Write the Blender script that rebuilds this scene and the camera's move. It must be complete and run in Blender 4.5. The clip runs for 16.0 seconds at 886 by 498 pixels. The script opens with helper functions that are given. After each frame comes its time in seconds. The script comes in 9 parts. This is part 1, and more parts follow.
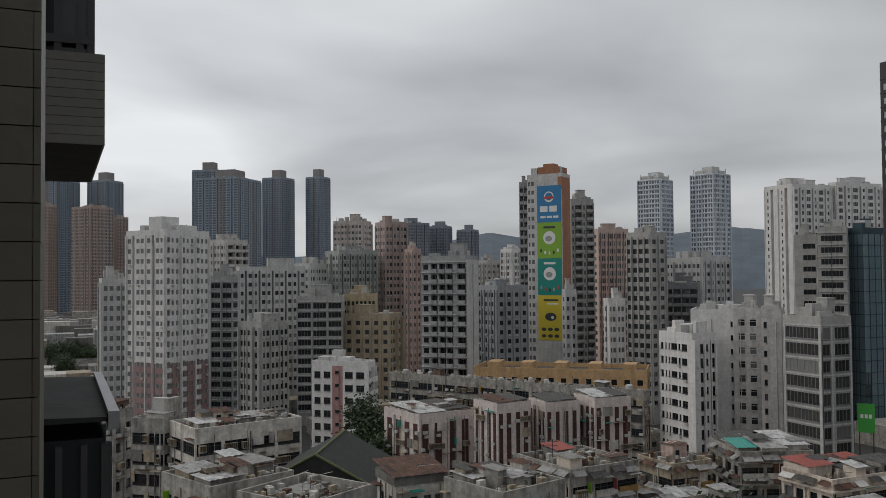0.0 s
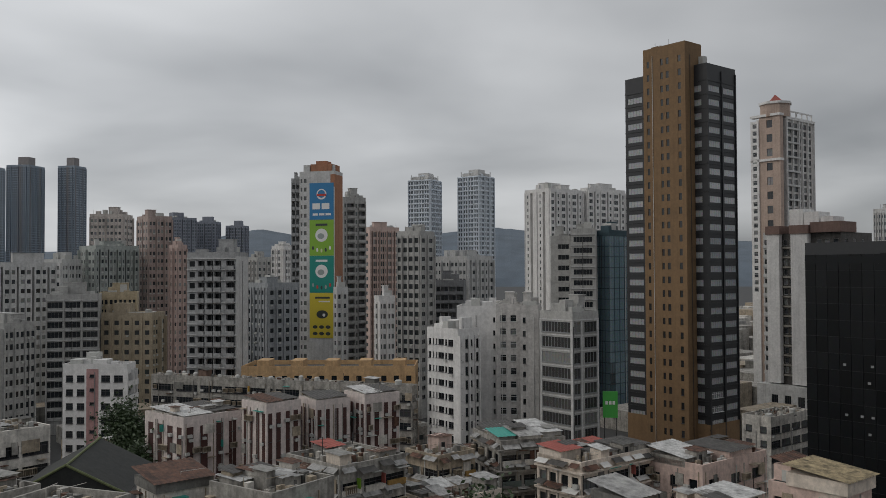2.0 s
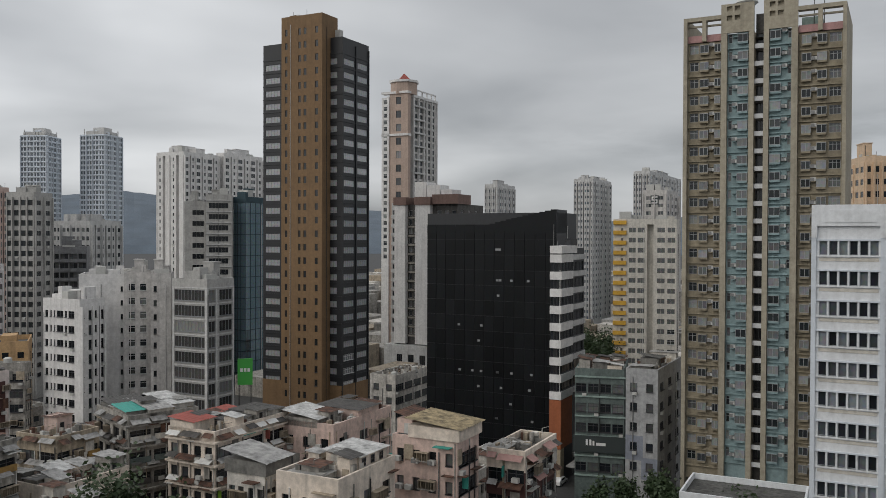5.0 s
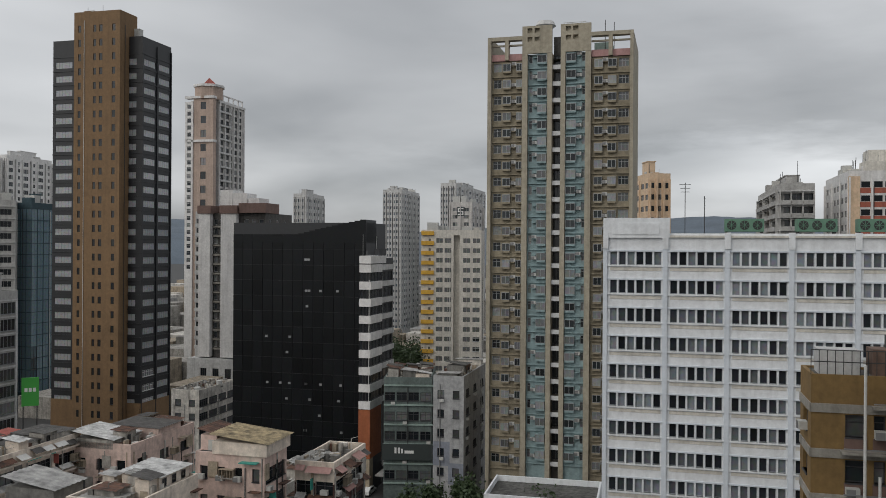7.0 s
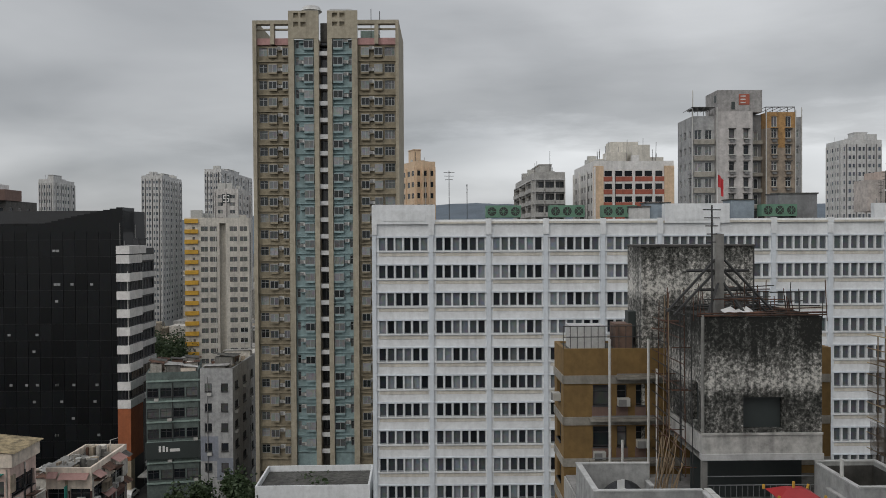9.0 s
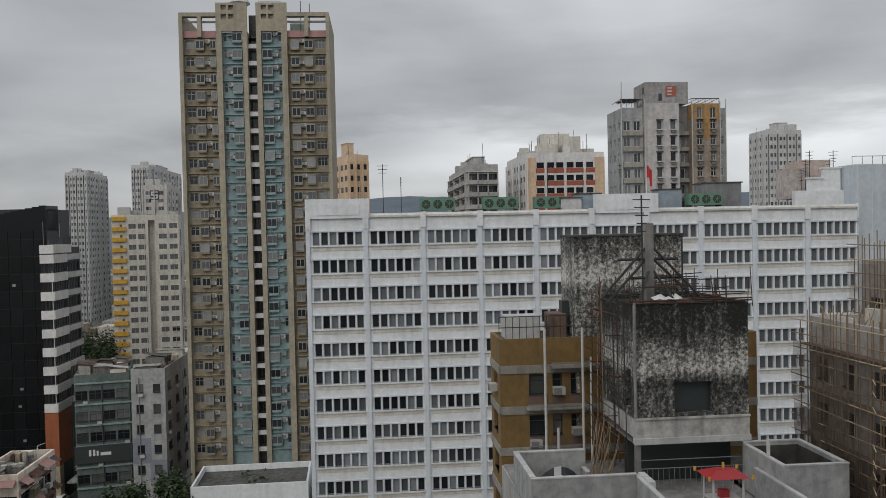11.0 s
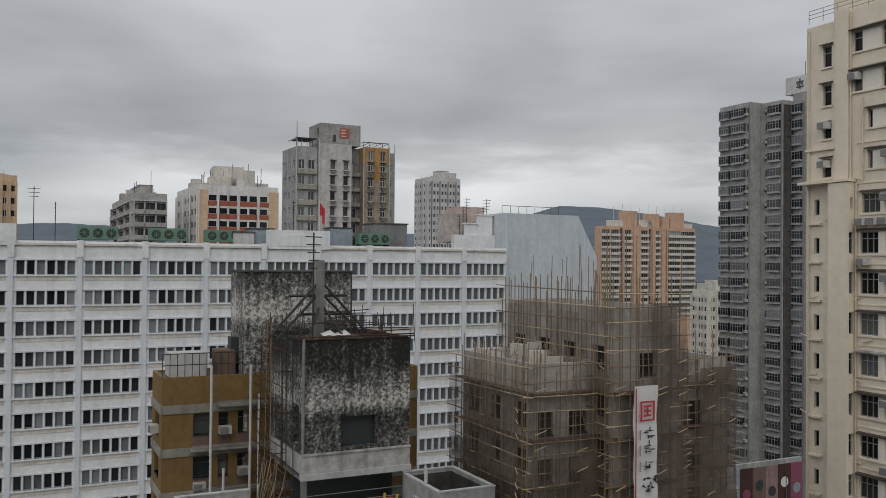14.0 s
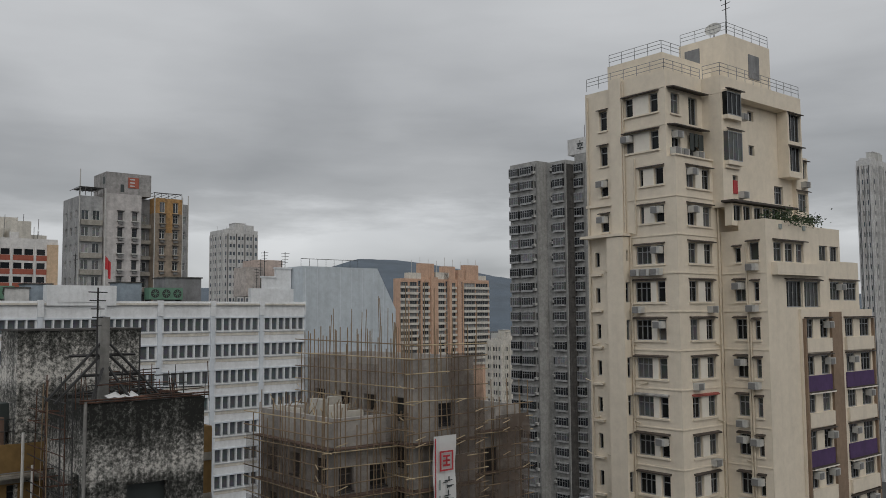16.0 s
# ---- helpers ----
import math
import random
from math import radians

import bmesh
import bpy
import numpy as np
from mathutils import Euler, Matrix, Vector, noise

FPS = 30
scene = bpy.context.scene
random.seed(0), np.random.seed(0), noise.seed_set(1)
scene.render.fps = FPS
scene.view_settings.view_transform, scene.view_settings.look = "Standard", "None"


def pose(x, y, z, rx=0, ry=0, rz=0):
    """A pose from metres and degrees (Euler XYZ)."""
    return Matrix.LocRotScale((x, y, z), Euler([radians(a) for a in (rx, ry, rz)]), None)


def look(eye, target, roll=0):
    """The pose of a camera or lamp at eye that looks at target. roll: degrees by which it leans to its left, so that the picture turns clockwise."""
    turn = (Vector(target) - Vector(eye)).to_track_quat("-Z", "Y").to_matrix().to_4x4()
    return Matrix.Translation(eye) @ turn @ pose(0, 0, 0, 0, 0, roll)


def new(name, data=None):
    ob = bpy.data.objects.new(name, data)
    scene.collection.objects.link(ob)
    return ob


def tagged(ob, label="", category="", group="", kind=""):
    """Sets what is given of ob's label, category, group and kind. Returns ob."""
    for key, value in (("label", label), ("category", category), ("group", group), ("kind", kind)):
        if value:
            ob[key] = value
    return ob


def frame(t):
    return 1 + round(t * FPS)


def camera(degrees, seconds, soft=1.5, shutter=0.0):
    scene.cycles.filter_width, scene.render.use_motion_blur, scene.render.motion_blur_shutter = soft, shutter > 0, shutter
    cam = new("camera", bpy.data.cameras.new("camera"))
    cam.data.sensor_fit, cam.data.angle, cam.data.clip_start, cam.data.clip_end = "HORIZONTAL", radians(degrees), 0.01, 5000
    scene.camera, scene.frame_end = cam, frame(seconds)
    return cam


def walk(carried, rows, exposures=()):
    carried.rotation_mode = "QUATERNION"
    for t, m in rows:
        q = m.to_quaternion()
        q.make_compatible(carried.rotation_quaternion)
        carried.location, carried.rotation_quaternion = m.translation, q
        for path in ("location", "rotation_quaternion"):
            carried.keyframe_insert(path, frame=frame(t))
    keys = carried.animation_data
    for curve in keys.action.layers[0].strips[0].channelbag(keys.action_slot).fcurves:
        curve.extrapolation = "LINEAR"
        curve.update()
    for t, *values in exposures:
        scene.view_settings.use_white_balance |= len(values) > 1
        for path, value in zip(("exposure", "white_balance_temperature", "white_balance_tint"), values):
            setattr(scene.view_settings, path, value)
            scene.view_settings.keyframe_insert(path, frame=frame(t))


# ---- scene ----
cam = camera(54.32, 16.0, soft=0.6)
EYE = 45.0
walk(cam, [
    (0.0, pose(0, 0, 45, 91.66, 0.49, -0.00)),
    (0.5, pose(0, 0, 45, 91.63, 0.34, -3.01)),
    (1.0, pose(0, 0, 45, 91.58, 0.30, -7.76)),
    (1.5, pose(0, 0, 45, 91.48, 0.27, -12.11)),
    (2.0, pose(0, 0, 45, 91.40, 0.27, -15.05)),
    (2.5, pose(0, 0, 45, 91.33, 0.25, -17.76)),
    (3.0, pose(0, 0, 45, 91.02, 0.24, -21.23)),
    (3.5, pose(0, 0, 45, 90.03, 0.29, -26.24)),
    (4.0, pose(0, 0, 45, 89.37, 0.17, -30.86)),
    (4.5, pose(0, 0, 45, 89.23, 0.03, -34.91)),
    (5.0, pose(0, 0, 45, 89.21, -0.21, -38.83)),
    (5.2, pose(0, 0, 45, 89.19, -0.43, -40.34)),
    (7.3, pose(0, 0, 45, 89.80, -0.42, -52.61)),
    (7.5, pose(0, 0, 45, 89.64, -0.48, -53.53)),
    (8.0, pose(0, 0, 45, 89.54, -0.09, -59.13)),
    (8.5, pose(0, 0, 45, 89.28, 0.32, -62.57)),
    (9.0, pose(0, 0, 45, 89.10, 0.30, -66.65)),
    (11.3, pose(0, 0, 45, 88.33, 1.68, -72.91)),
    (11.5, pose(0, 0, 45, 88.47, 1.61, -75.41)),
    (12.0, pose(0, 0, 45, 88.56, 0.78, -79.11)),
    (12.5, pose(0, 0, 45, 88.83, 0.39, -83.61)),
    (13.0, pose(0, 0, 45, 89.72, 0.15, -86.42)),
    (13.5, pose(0, 0, 45, 90.42, -0.35, -89.72)),
    (14.0, pose(0, 0, 45, 90.83, -0.51, -92.47)),
    (14.5, pose(0, 0, 45, 91.50, -0.49, -95.46)),
    (15.0, pose(0, 0, 45, 92.72, -0.18, -98.57)),
    (15.5, pose(0, 0, 45, 93.50, 0.02, -101.41)),
    (16.0, pose(0, 0, 45, 94.35, 0.43, -105.69)),
], exposures=[(0.0, -0.21), (1.5, -0.26), (2.5, -0.19), (3.3, -0.05), (4.2, 0.09), (5.0, 0.13), (8.0, 0.08), (13.5, 0.0), (16.0, -0.23)])

# ---- world and sun: a thick overcast sky, brightest overhead ----
SKY = 1.0
world = bpy.data.worlds.new("overcast_sky")
scene.world = world
world.use_nodes = True


def sky_nodes():
    nt = world.node_tree
    N, L = nt.nodes, nt.links
    N.clear()
    out = N.new("ShaderNodeOutputWorld")
    sky = N.new("ShaderNodeTexSky")
    sky.sky_type, sky.sun_disc = "NISHITA", False
    sky.sun_elevation, sky.sun_rotation = radians(38), radians(274)
    co = N.new("ShaderNodeTexCoord")
    sep = N.new("ShaderNodeSeparateXYZ")
    L.new(co.outputs["Generated"], sep.inputs[0])
    # clouds lie in a flat layer: the view direction is carried on to that layer
    up = N.new("ShaderNodeMath"); up.operation = "MAXIMUM"; up.inputs[1].default_value = 0.0
    L.new(sep.outputs[2], up.inputs[0])
    add = N.new("ShaderNodeMath"); add.operation = "ADD"; add.inputs[1].default_value = 0.2
    L.new(up.outputs[0], add.inputs[0])
    div = N.new("ShaderNodeVectorMath"); div.operation = "DIVIDE"
    cmb = N.new("ShaderNodeCombineXYZ")
    for k in range(3):
        L.new(add.outputs[0], cmb.inputs[k])
    L.new(co.outputs["Generated"], div.inputs[0])
    L.new(cmb.outputs[0], div.inputs[1])
    big = N.new("ShaderNodeTexNoise")
    big.inputs["Scale"].default_value, big.inputs["Detail"].default_value, big.inputs["Roughness"].default_value = 0.95, 4.0, 0.42
    big.inputs["Distortion"].default_value = 0.25
    L.new(div.outputs[0], big.inputs["Vector"])
    ramp = N.new("ShaderNodeValToRGB")
    ramp.color_ramp.elements[0].position, ramp.color_ramp.elements[1].position = 0.33, 0.70
    ramp.color_ramp.elements[0].color = (0.3, 0.31, 0.323, 1)
    ramp.color_ramp.elements[1].color = (0.56, 0.57, 0.582, 1)
    L.new(big.outputs[0], ramp.inputs[0])
    # brighter towards the zenith
    zen = N.new("ShaderNodeMapRange")
    zen.inputs["From Min"].default_value, zen.inputs["From Max"].default_value = 0.35, 0.95
    zen.inputs["To Min"].default_value, zen.inputs["To Max"].default_value = 1.0, 1.35
    L.new(up.outputs[0], zen.inputs["Value"])
    # layers of cloud: a pale gap low over the horizon, a dark base above it, ragged along its edges
    edge = N.new("ShaderNodeTexNoise")
    edge.inputs["Scale"].default_value, edge.inputs["Detail"].default_value, edge.inputs["Roughness"].default_value = 6.0, 6.0, 0.58
    flat = N.new("ShaderNodeMapping"); flat.inputs["Scale"].default_value = (0.7, 0.7, 3.6)
    L.new(co.outputs["Generated"], flat.inputs[0]); L.new(flat.outputs[0], edge.inputs["Vector"])
    wob = N.new("ShaderNodeMath"); wob.operation = "MULTIPLY_ADD"; wob.inputs[1].default_value, wob.inputs[2].default_value = 0.16, -0.08
    L.new(edge.outputs[0], wob.inputs[0])
    lay = N.new("ShaderNodeMath"); lay.operation = "ADD"
    L.new(up.outputs[0], lay.inputs[0]); L.new(wob.outputs[0], lay.inputs[1])

    def layers(stops):
        r = N.new("ShaderNodeValToRGB")
        el = r.color_ramp.elements
        for k, (p, v) in zip((el[0], el[1]), (stops[0], stops[-1])):
            k.position, k.color = p, (v, v, v, 1)
        for p, v in stops[1:-1]:
            k = el.new(p); k.color = (v, v, v, 1)
        L.new(lay.outputs[0], r.inputs[0])
        return r.outputs[0]

    open_sky = layers(((0.0, 0.47), (0.06, 0.49), (0.1, 0.52), (0.17, 0.56), (0.3, 0.57), (0.5, 0.57)))
    deck_sky = layers(((0.0, 0.6), (0.05, 0.7), (0.095, 0.73), (0.12, 0.55), (0.135, 0.47), (0.17, 0.43), (0.24, 0.52), (0.34, 0.6), (0.5, 0.58)))
    east = N.new("ShaderNodeVectorMath"); east.operation = "DOT_PRODUCT"
    east.inputs[1].default_value = (math.sin(radians(105)), math.cos(radians(105)), 0)
    L.new(co.outputs["Generated"], east.inputs[0])
    turn_in = N.new("ShaderNodeMapRange")
    turn_in.inputs["From Min"].default_value, turn_in.inputs["From Max"].default_value = 0.3, 0.85
    L.new(east.outputs["Value"], turn_in.inputs["Value"])
    low_band = N.new("ShaderNodeMix"); low_band.data_type = "RGBA"
    L.new(turn_in.outputs[0], low_band.inputs[0]); L.new(open_sky, low_band.inputs[6]); L.new(deck_sky, low_band.inputs[7])
    mul = N.new("ShaderNodeVectorMath"); mul.operation = "SCALE"
    # the veiled sun stands on one side, so that side of the sky is the brighter one
    dot = N.new("ShaderNodeVectorMath"); dot.operation = "DOT_PRODUCT"
    dot.inputs[1].default_value = (math.sin(radians(-50)), math.cos(radians(-50)), 0)
    L.new(co.outputs["Generated"], dot.inputs[0])
    glow = N.new("ShaderNodeMapRange")
    glow.inputs["From Min"].default_value, glow.inputs["From Max"].default_value = 0.1, 0.85
    glow.inputs["To Min"].default_value, glow.inputs["To Max"].default_value = 0.93, 1.5
    L.new(dot.outputs["Value"], glow.inputs["Value"])
    both = N.new("ShaderNodeMath"); both.operation = "MULTIPLY"
    L.new(zen.outputs[0], both.inputs[0]); L.new(glow.outputs[0], both.inputs[1])
    three = N.new("ShaderNodeMath"); three.operation = "MULTIPLY"
    three.inputs[1].default_value = 2.0
    L.new(both.outputs[0], three.inputs[0])
    four = N.new("ShaderNodeMath"); four.operation = "MULTIPLY"
    L.new(three.outputs[0], four.inputs[0]); L.new(low_band.outputs[2], four.inputs[1])
    L.new(ramp.outputs[0], mul.inputs[0])
    L.new(four.outputs[0], mul.inputs["Scale"])
    b1, b2, mix = N.new("ShaderNodeBackground"), N.new("ShaderNodeBackground"), N.new("ShaderNodeAddShader")
    L.new(mul.outputs[0], b1.inputs[0])
    b1.inputs[1].default_value = SKY
    L.new(sky.outputs[0], b2.inputs[0])
    b2.inputs[1].default_value = 0.006
    L.new(b1.outputs[0], mix.inputs[0])
    L.new(b2.outputs[0], mix.inputs[1])
    L.new(mix.outputs[0], out.inputs[0])


sky_nodes()
sun = new("sun", bpy.data.lights.new("sun", "SUN"))
sun.data.energy, sun.data.angle, sun.data.color = 0.78, radians(50), (1.0, 0.93, 0.82)
sun.matrix_world = look((-80, 5, 62), (0, 0, 0))

# ---- materials ----
MATS = {}


def nodes(name):
    m = bpy.data.materials.new(name)
    m.use_nodes = True
    return m, m.node_tree.nodes, m.node_tree.links, m.node_tree.nodes["Principled BSDF"]


def wall_paint(name, col, dirt=0.35, rough=0.85, scale=0.35, vary=0.0, bump=0.15, dark=0.42):
    """Weathered paint or render: cloudy fading, rain streaks that run down, fine grain."""
    if name in MATS:
        return MATS[name]
    m, N, L, bs = nodes(name)
    geo = N.new("ShaderNodeNewGeometry")
    mp = N.new("ShaderNodeMapping")
    mp.inputs["Scale"].default_value = (1.3, 1.3, 0.06)
    L.new(geo.outputs["Position"], mp.inputs[0])
    streak = N.new("ShaderNodeTexNoise")
    streak.inputs["Scale"].default_value, streak.inputs["Detail"].default_value = 1.0, 5.0
    L.new(mp.outputs[0], streak.inputs["Vector"])
    cloud = N.new("ShaderNodeTexNoise")
    cloud.inputs["Scale"].default_value, cloud.inputs["Detail"].default_value = scale, 6.0
    L.new(geo.outputs["Position"], cloud.inputs["Vector"])
    r1 = N.new("ShaderNodeMapRange")
    r1.inputs["From Min"].default_value, r1.inputs["From Max"].default_value = 0.48, 0.75
    L.new(streak.outputs[0], r1.inputs["Value"])
    r2 = N.new("ShaderNodeMapRange")
    r2.inputs["From Min"].default_value, r2.inputs["From Max"].default_value = 0.4, 0.75
    L.new(cloud.outputs[0], r2.inputs["Value"])
    mx = N.new("ShaderNodeMath"); mx.operation = "ADD"
    L.new(r1.outputs[0], mx.inputs[0]); L.new(r2.outputs[0], mx.inputs[1])
    sc = N.new("ShaderNodeMath"); sc.operation = "MULTIPLY"; sc.use_clamp = True
    sc.inputs[1].default_value = dirt
    L.new(mx.outputs[0], sc.inputs[0])
    mix = N.new("ShaderNodeMix"); mix.data_type = "RGBA"
    mix.inputs[6].default_value = (*col, 1)
    mix.inputs[7].default_value = (*[c * dark + 0.008 for c in col], 1)
    L.new(sc.outputs[0], mix.inputs[0])
    # fine grime, a hand's breadth to a metre
    grime = N.new("ShaderNodeTexNoise")
    grime.inputs["Scale"].default_value, grime.inputs["Detail"].default_value, grime.inputs["Roughness"].default_value = 1.6, 8.0, 0.7
    L.new(geo.outputs["Position"], grime.inputs["Vector"])
    r3 = N.new("ShaderNodeMapRange")
    r3.inputs["From Min"].default_value, r3.inputs["From Max"].default_value = 0.35, 0.65
    r3.inputs["To Min"].default_value, r3.inputs["To Max"].default_value = 1.0 - 0.6 * dirt, 1.0 + 0.2 * dirt
    L.new(grime.outputs[0], r3.inputs["Value"])
    vm = N.new("ShaderNodeVectorMath"); vm.operation = "SCALE"
    L.new(mix.outputs[2], vm.inputs[0]); L.new(r3.outputs[0], vm.inputs["Scale"])
    last = vm.outputs[0]
    if vary:
        info = N.new("ShaderNodeObjectInfo")
        hsv = N.new("ShaderNodeHueSaturation")
        mr = N.new("ShaderNodeMapRange")
        mr.inputs["To Min"].default_value, mr.inputs["To Max"].default_value = 1 - vary, 1 + vary
        L.new(info.outputs["Random"], mr.inputs["Value"])
        L.new(mr.outputs[0], hsv.inputs["Value"])
        L.new(last, hsv.inputs["Color"])
        last = hsv.outputs[0]
    L.new(last, bs.inputs["Base Color"])
    bs.inputs["Roughness"].default_value = rough
    fine = N.new("ShaderNodeTexNoise")
    fine.inputs["Scale"].default_value, fine.inputs["Detail"].default_value = 6.0, 3.0
    L.new(geo.outputs["Position"], fine.inputs["Vector"])
    bp = N.new("ShaderNodeBump")
    bp.inputs["Strength"].default_value, bp.inputs["Distance"].default_value = bump, 0.05
    L.new(fine.outputs[0], bp.inputs["Height"])
    L.new(bp.outputs[0], bs.inputs["Normal"])
    MATS[name] = m
    return m


def glazing(name, dark=(0.012, 0.015, 0.018), light=(0.22, 0.23, 0.23), share=0.75, rough=0.12, spec=0.5, island=False):
    """Window glass, pane by pane: dim rooms, drawn curtains, painted sky reflections and haze."""
    if name in MATS:
        return MATS[name]
    m, N, L, bs = nodes(name)
    if island:
        src = N.new("ShaderNodeNewGeometry").outputs["Random Per Island"]
    else:
        src = N.new("ShaderNodeObjectInfo").outputs["Random"]
    ramp = N.new("ShaderNodeValToRGB")
    e = ramp.color_ramp.elements
    e[0].position, e[0].color = 0.0, (*dark, 1)
    e[1].position, e[1].color = 1.0, (*light, 1)
    k = e.new(share * 0.7); k.color = (*[d * 2.2 for d in dark], 1)
    k = e.new(share); k.color = (*[(d + l) * 0.35 for d, l in zip(dark, light)], 1)
    L.new(src, ramp.inputs[0])
    geo = N.new("ShaderNodeNewGeometry")
    nz = N.new("ShaderNodeTexNoise")
    nz.inputs["Scale"].default_value = 1.7
    L.new(geo.outputs["Position"], nz.inputs["Vector"])
    mul = N.new("ShaderNodeMix"); mul.data_type, mul.blend_type = "RGBA", "MULTIPLY"
    mul.inputs[0].default_value = 0.5
    L.new(ramp.outputs[0], mul.inputs[6]); L.new(nz.outputs["Color"], mul.inputs[7])
    L.new(mul.outputs[2], bs.inputs["Base Color"])
    bs.inputs["Roughness"].default_value = rough
    bs.inputs["Specular IOR Level"].default_value = spec
    MATS[name] = m
    return m


def plain(name, col, rough=0.6, metal=0.0, grain=0.25, scale=3.0):
    if name in MATS:
        return MATS[name]
    m, N, L, bs = nodes(name)
    geo = N.new("ShaderNodeNewGeometry")
    nz = N.new("ShaderNodeTexNoise")
    nz.inputs["Scale"].default_value, nz.inputs["Detail"].default_value = scale, 5.0
    L.new(geo.outputs["Position"], nz.inputs["Vector"])
    mix = N.new("ShaderNodeMix"); mix.data_type = "RGBA"
    mix.inputs[6].default_value = (*[min(1, c * (1 + grain)) for c in col], 1)
    mix.inputs[7].default_value = (*[c * (1 - grain) for c in col], 1)
    L.new(nz.outputs[0], mix.inputs[0])
    L.new(mix.outputs[2], bs.inputs["Base Color"])
    bs.inputs["Roughness"].default_value, bs.inputs["Metallic"].default_value = rough, metal
    bp = N.new("ShaderNodeBump")
    bp.inputs["Strength"].default_value, bp.inputs["Distance"].default_value = 0.2, 0.03
    L.new(nz.outputs[0], bp.inputs["Height"])
    L.new(bp.outputs[0], bs.inputs["Normal"])
    MATS[name] = m
    return m


GLASS = glazing("window_glass", spec=0.35)
# the pale panes stand in for sky mirrored in far windows
GLASS_FAR = glazing("window_glass_far", (0.03, 0.035, 0.04), (0.36, 0.37, 0.37), 0.6, island=True)
# far panes paled and blued: distance haze and sky reflection in the colour
GLASS_HAZE = glazing("haze_tinted_glass", (0.07, 0.085, 0.105), (0.22, 0.25, 0.28), 0.7, 0.2, 0.5, True)
GLASS_BAY = glazing("bay_glass", (0.04, 0.045, 0.05), (0.5, 0.52, 0.52), 0.6)
GLASS_DARK = glazing("dark_glass", light=(0.06, 0.065, 0.07))
FRAME_W = plain("white_window_frame", (0.55, 0.56, 0.56), 0.5)
FRAME_A = plain("aluminium_frame", (0.3, 0.31, 0.32), 0.45, 0.4)
FRAME_D = plain("dark_frame", (0.05, 0.05, 0.055), 0.5)
AC_D = plain("grey_grille", (0.2, 0.2, 0.2), 0.6)
AC_M = plain("aged_white_metal", (0.48, 0.48, 0.46), 0.6)
ROOF_M = wall_paint("roof_felt", (0.13, 0.128, 0.12), 0.8, scale=0.3, dark=0.25)
CONC = wall_paint("bare_concrete", (0.3, 0.295, 0.28), 0.5)
RUST = wall_paint("rusty_sheet", (0.15, 0.075, 0.05), 0.9, scale=0.9, dark=0.3)
SHEET = wall_paint("galvanised_sheet", (0.4, 0.395, 0.385), 0.6, 0.6, scale=0.7, dark=0.3)
SHEETW = wall_paint("white_sheet", (0.6, 0.6, 0.59), 0.65, 0.6, scale=0.7, dark=0.35)
SHEETD = wall_paint("dark_sheet", (0.09, 0.085, 0.08), 0.7, 0.7, scale=0.7, dark=0.4)
STEEL = plain("dark_steel", (0.06, 0.06, 0.06), 0.6, 0.5)
PIPE = plain("white_plastic_pipe", (0.6, 0.6, 0.58), 0.5)


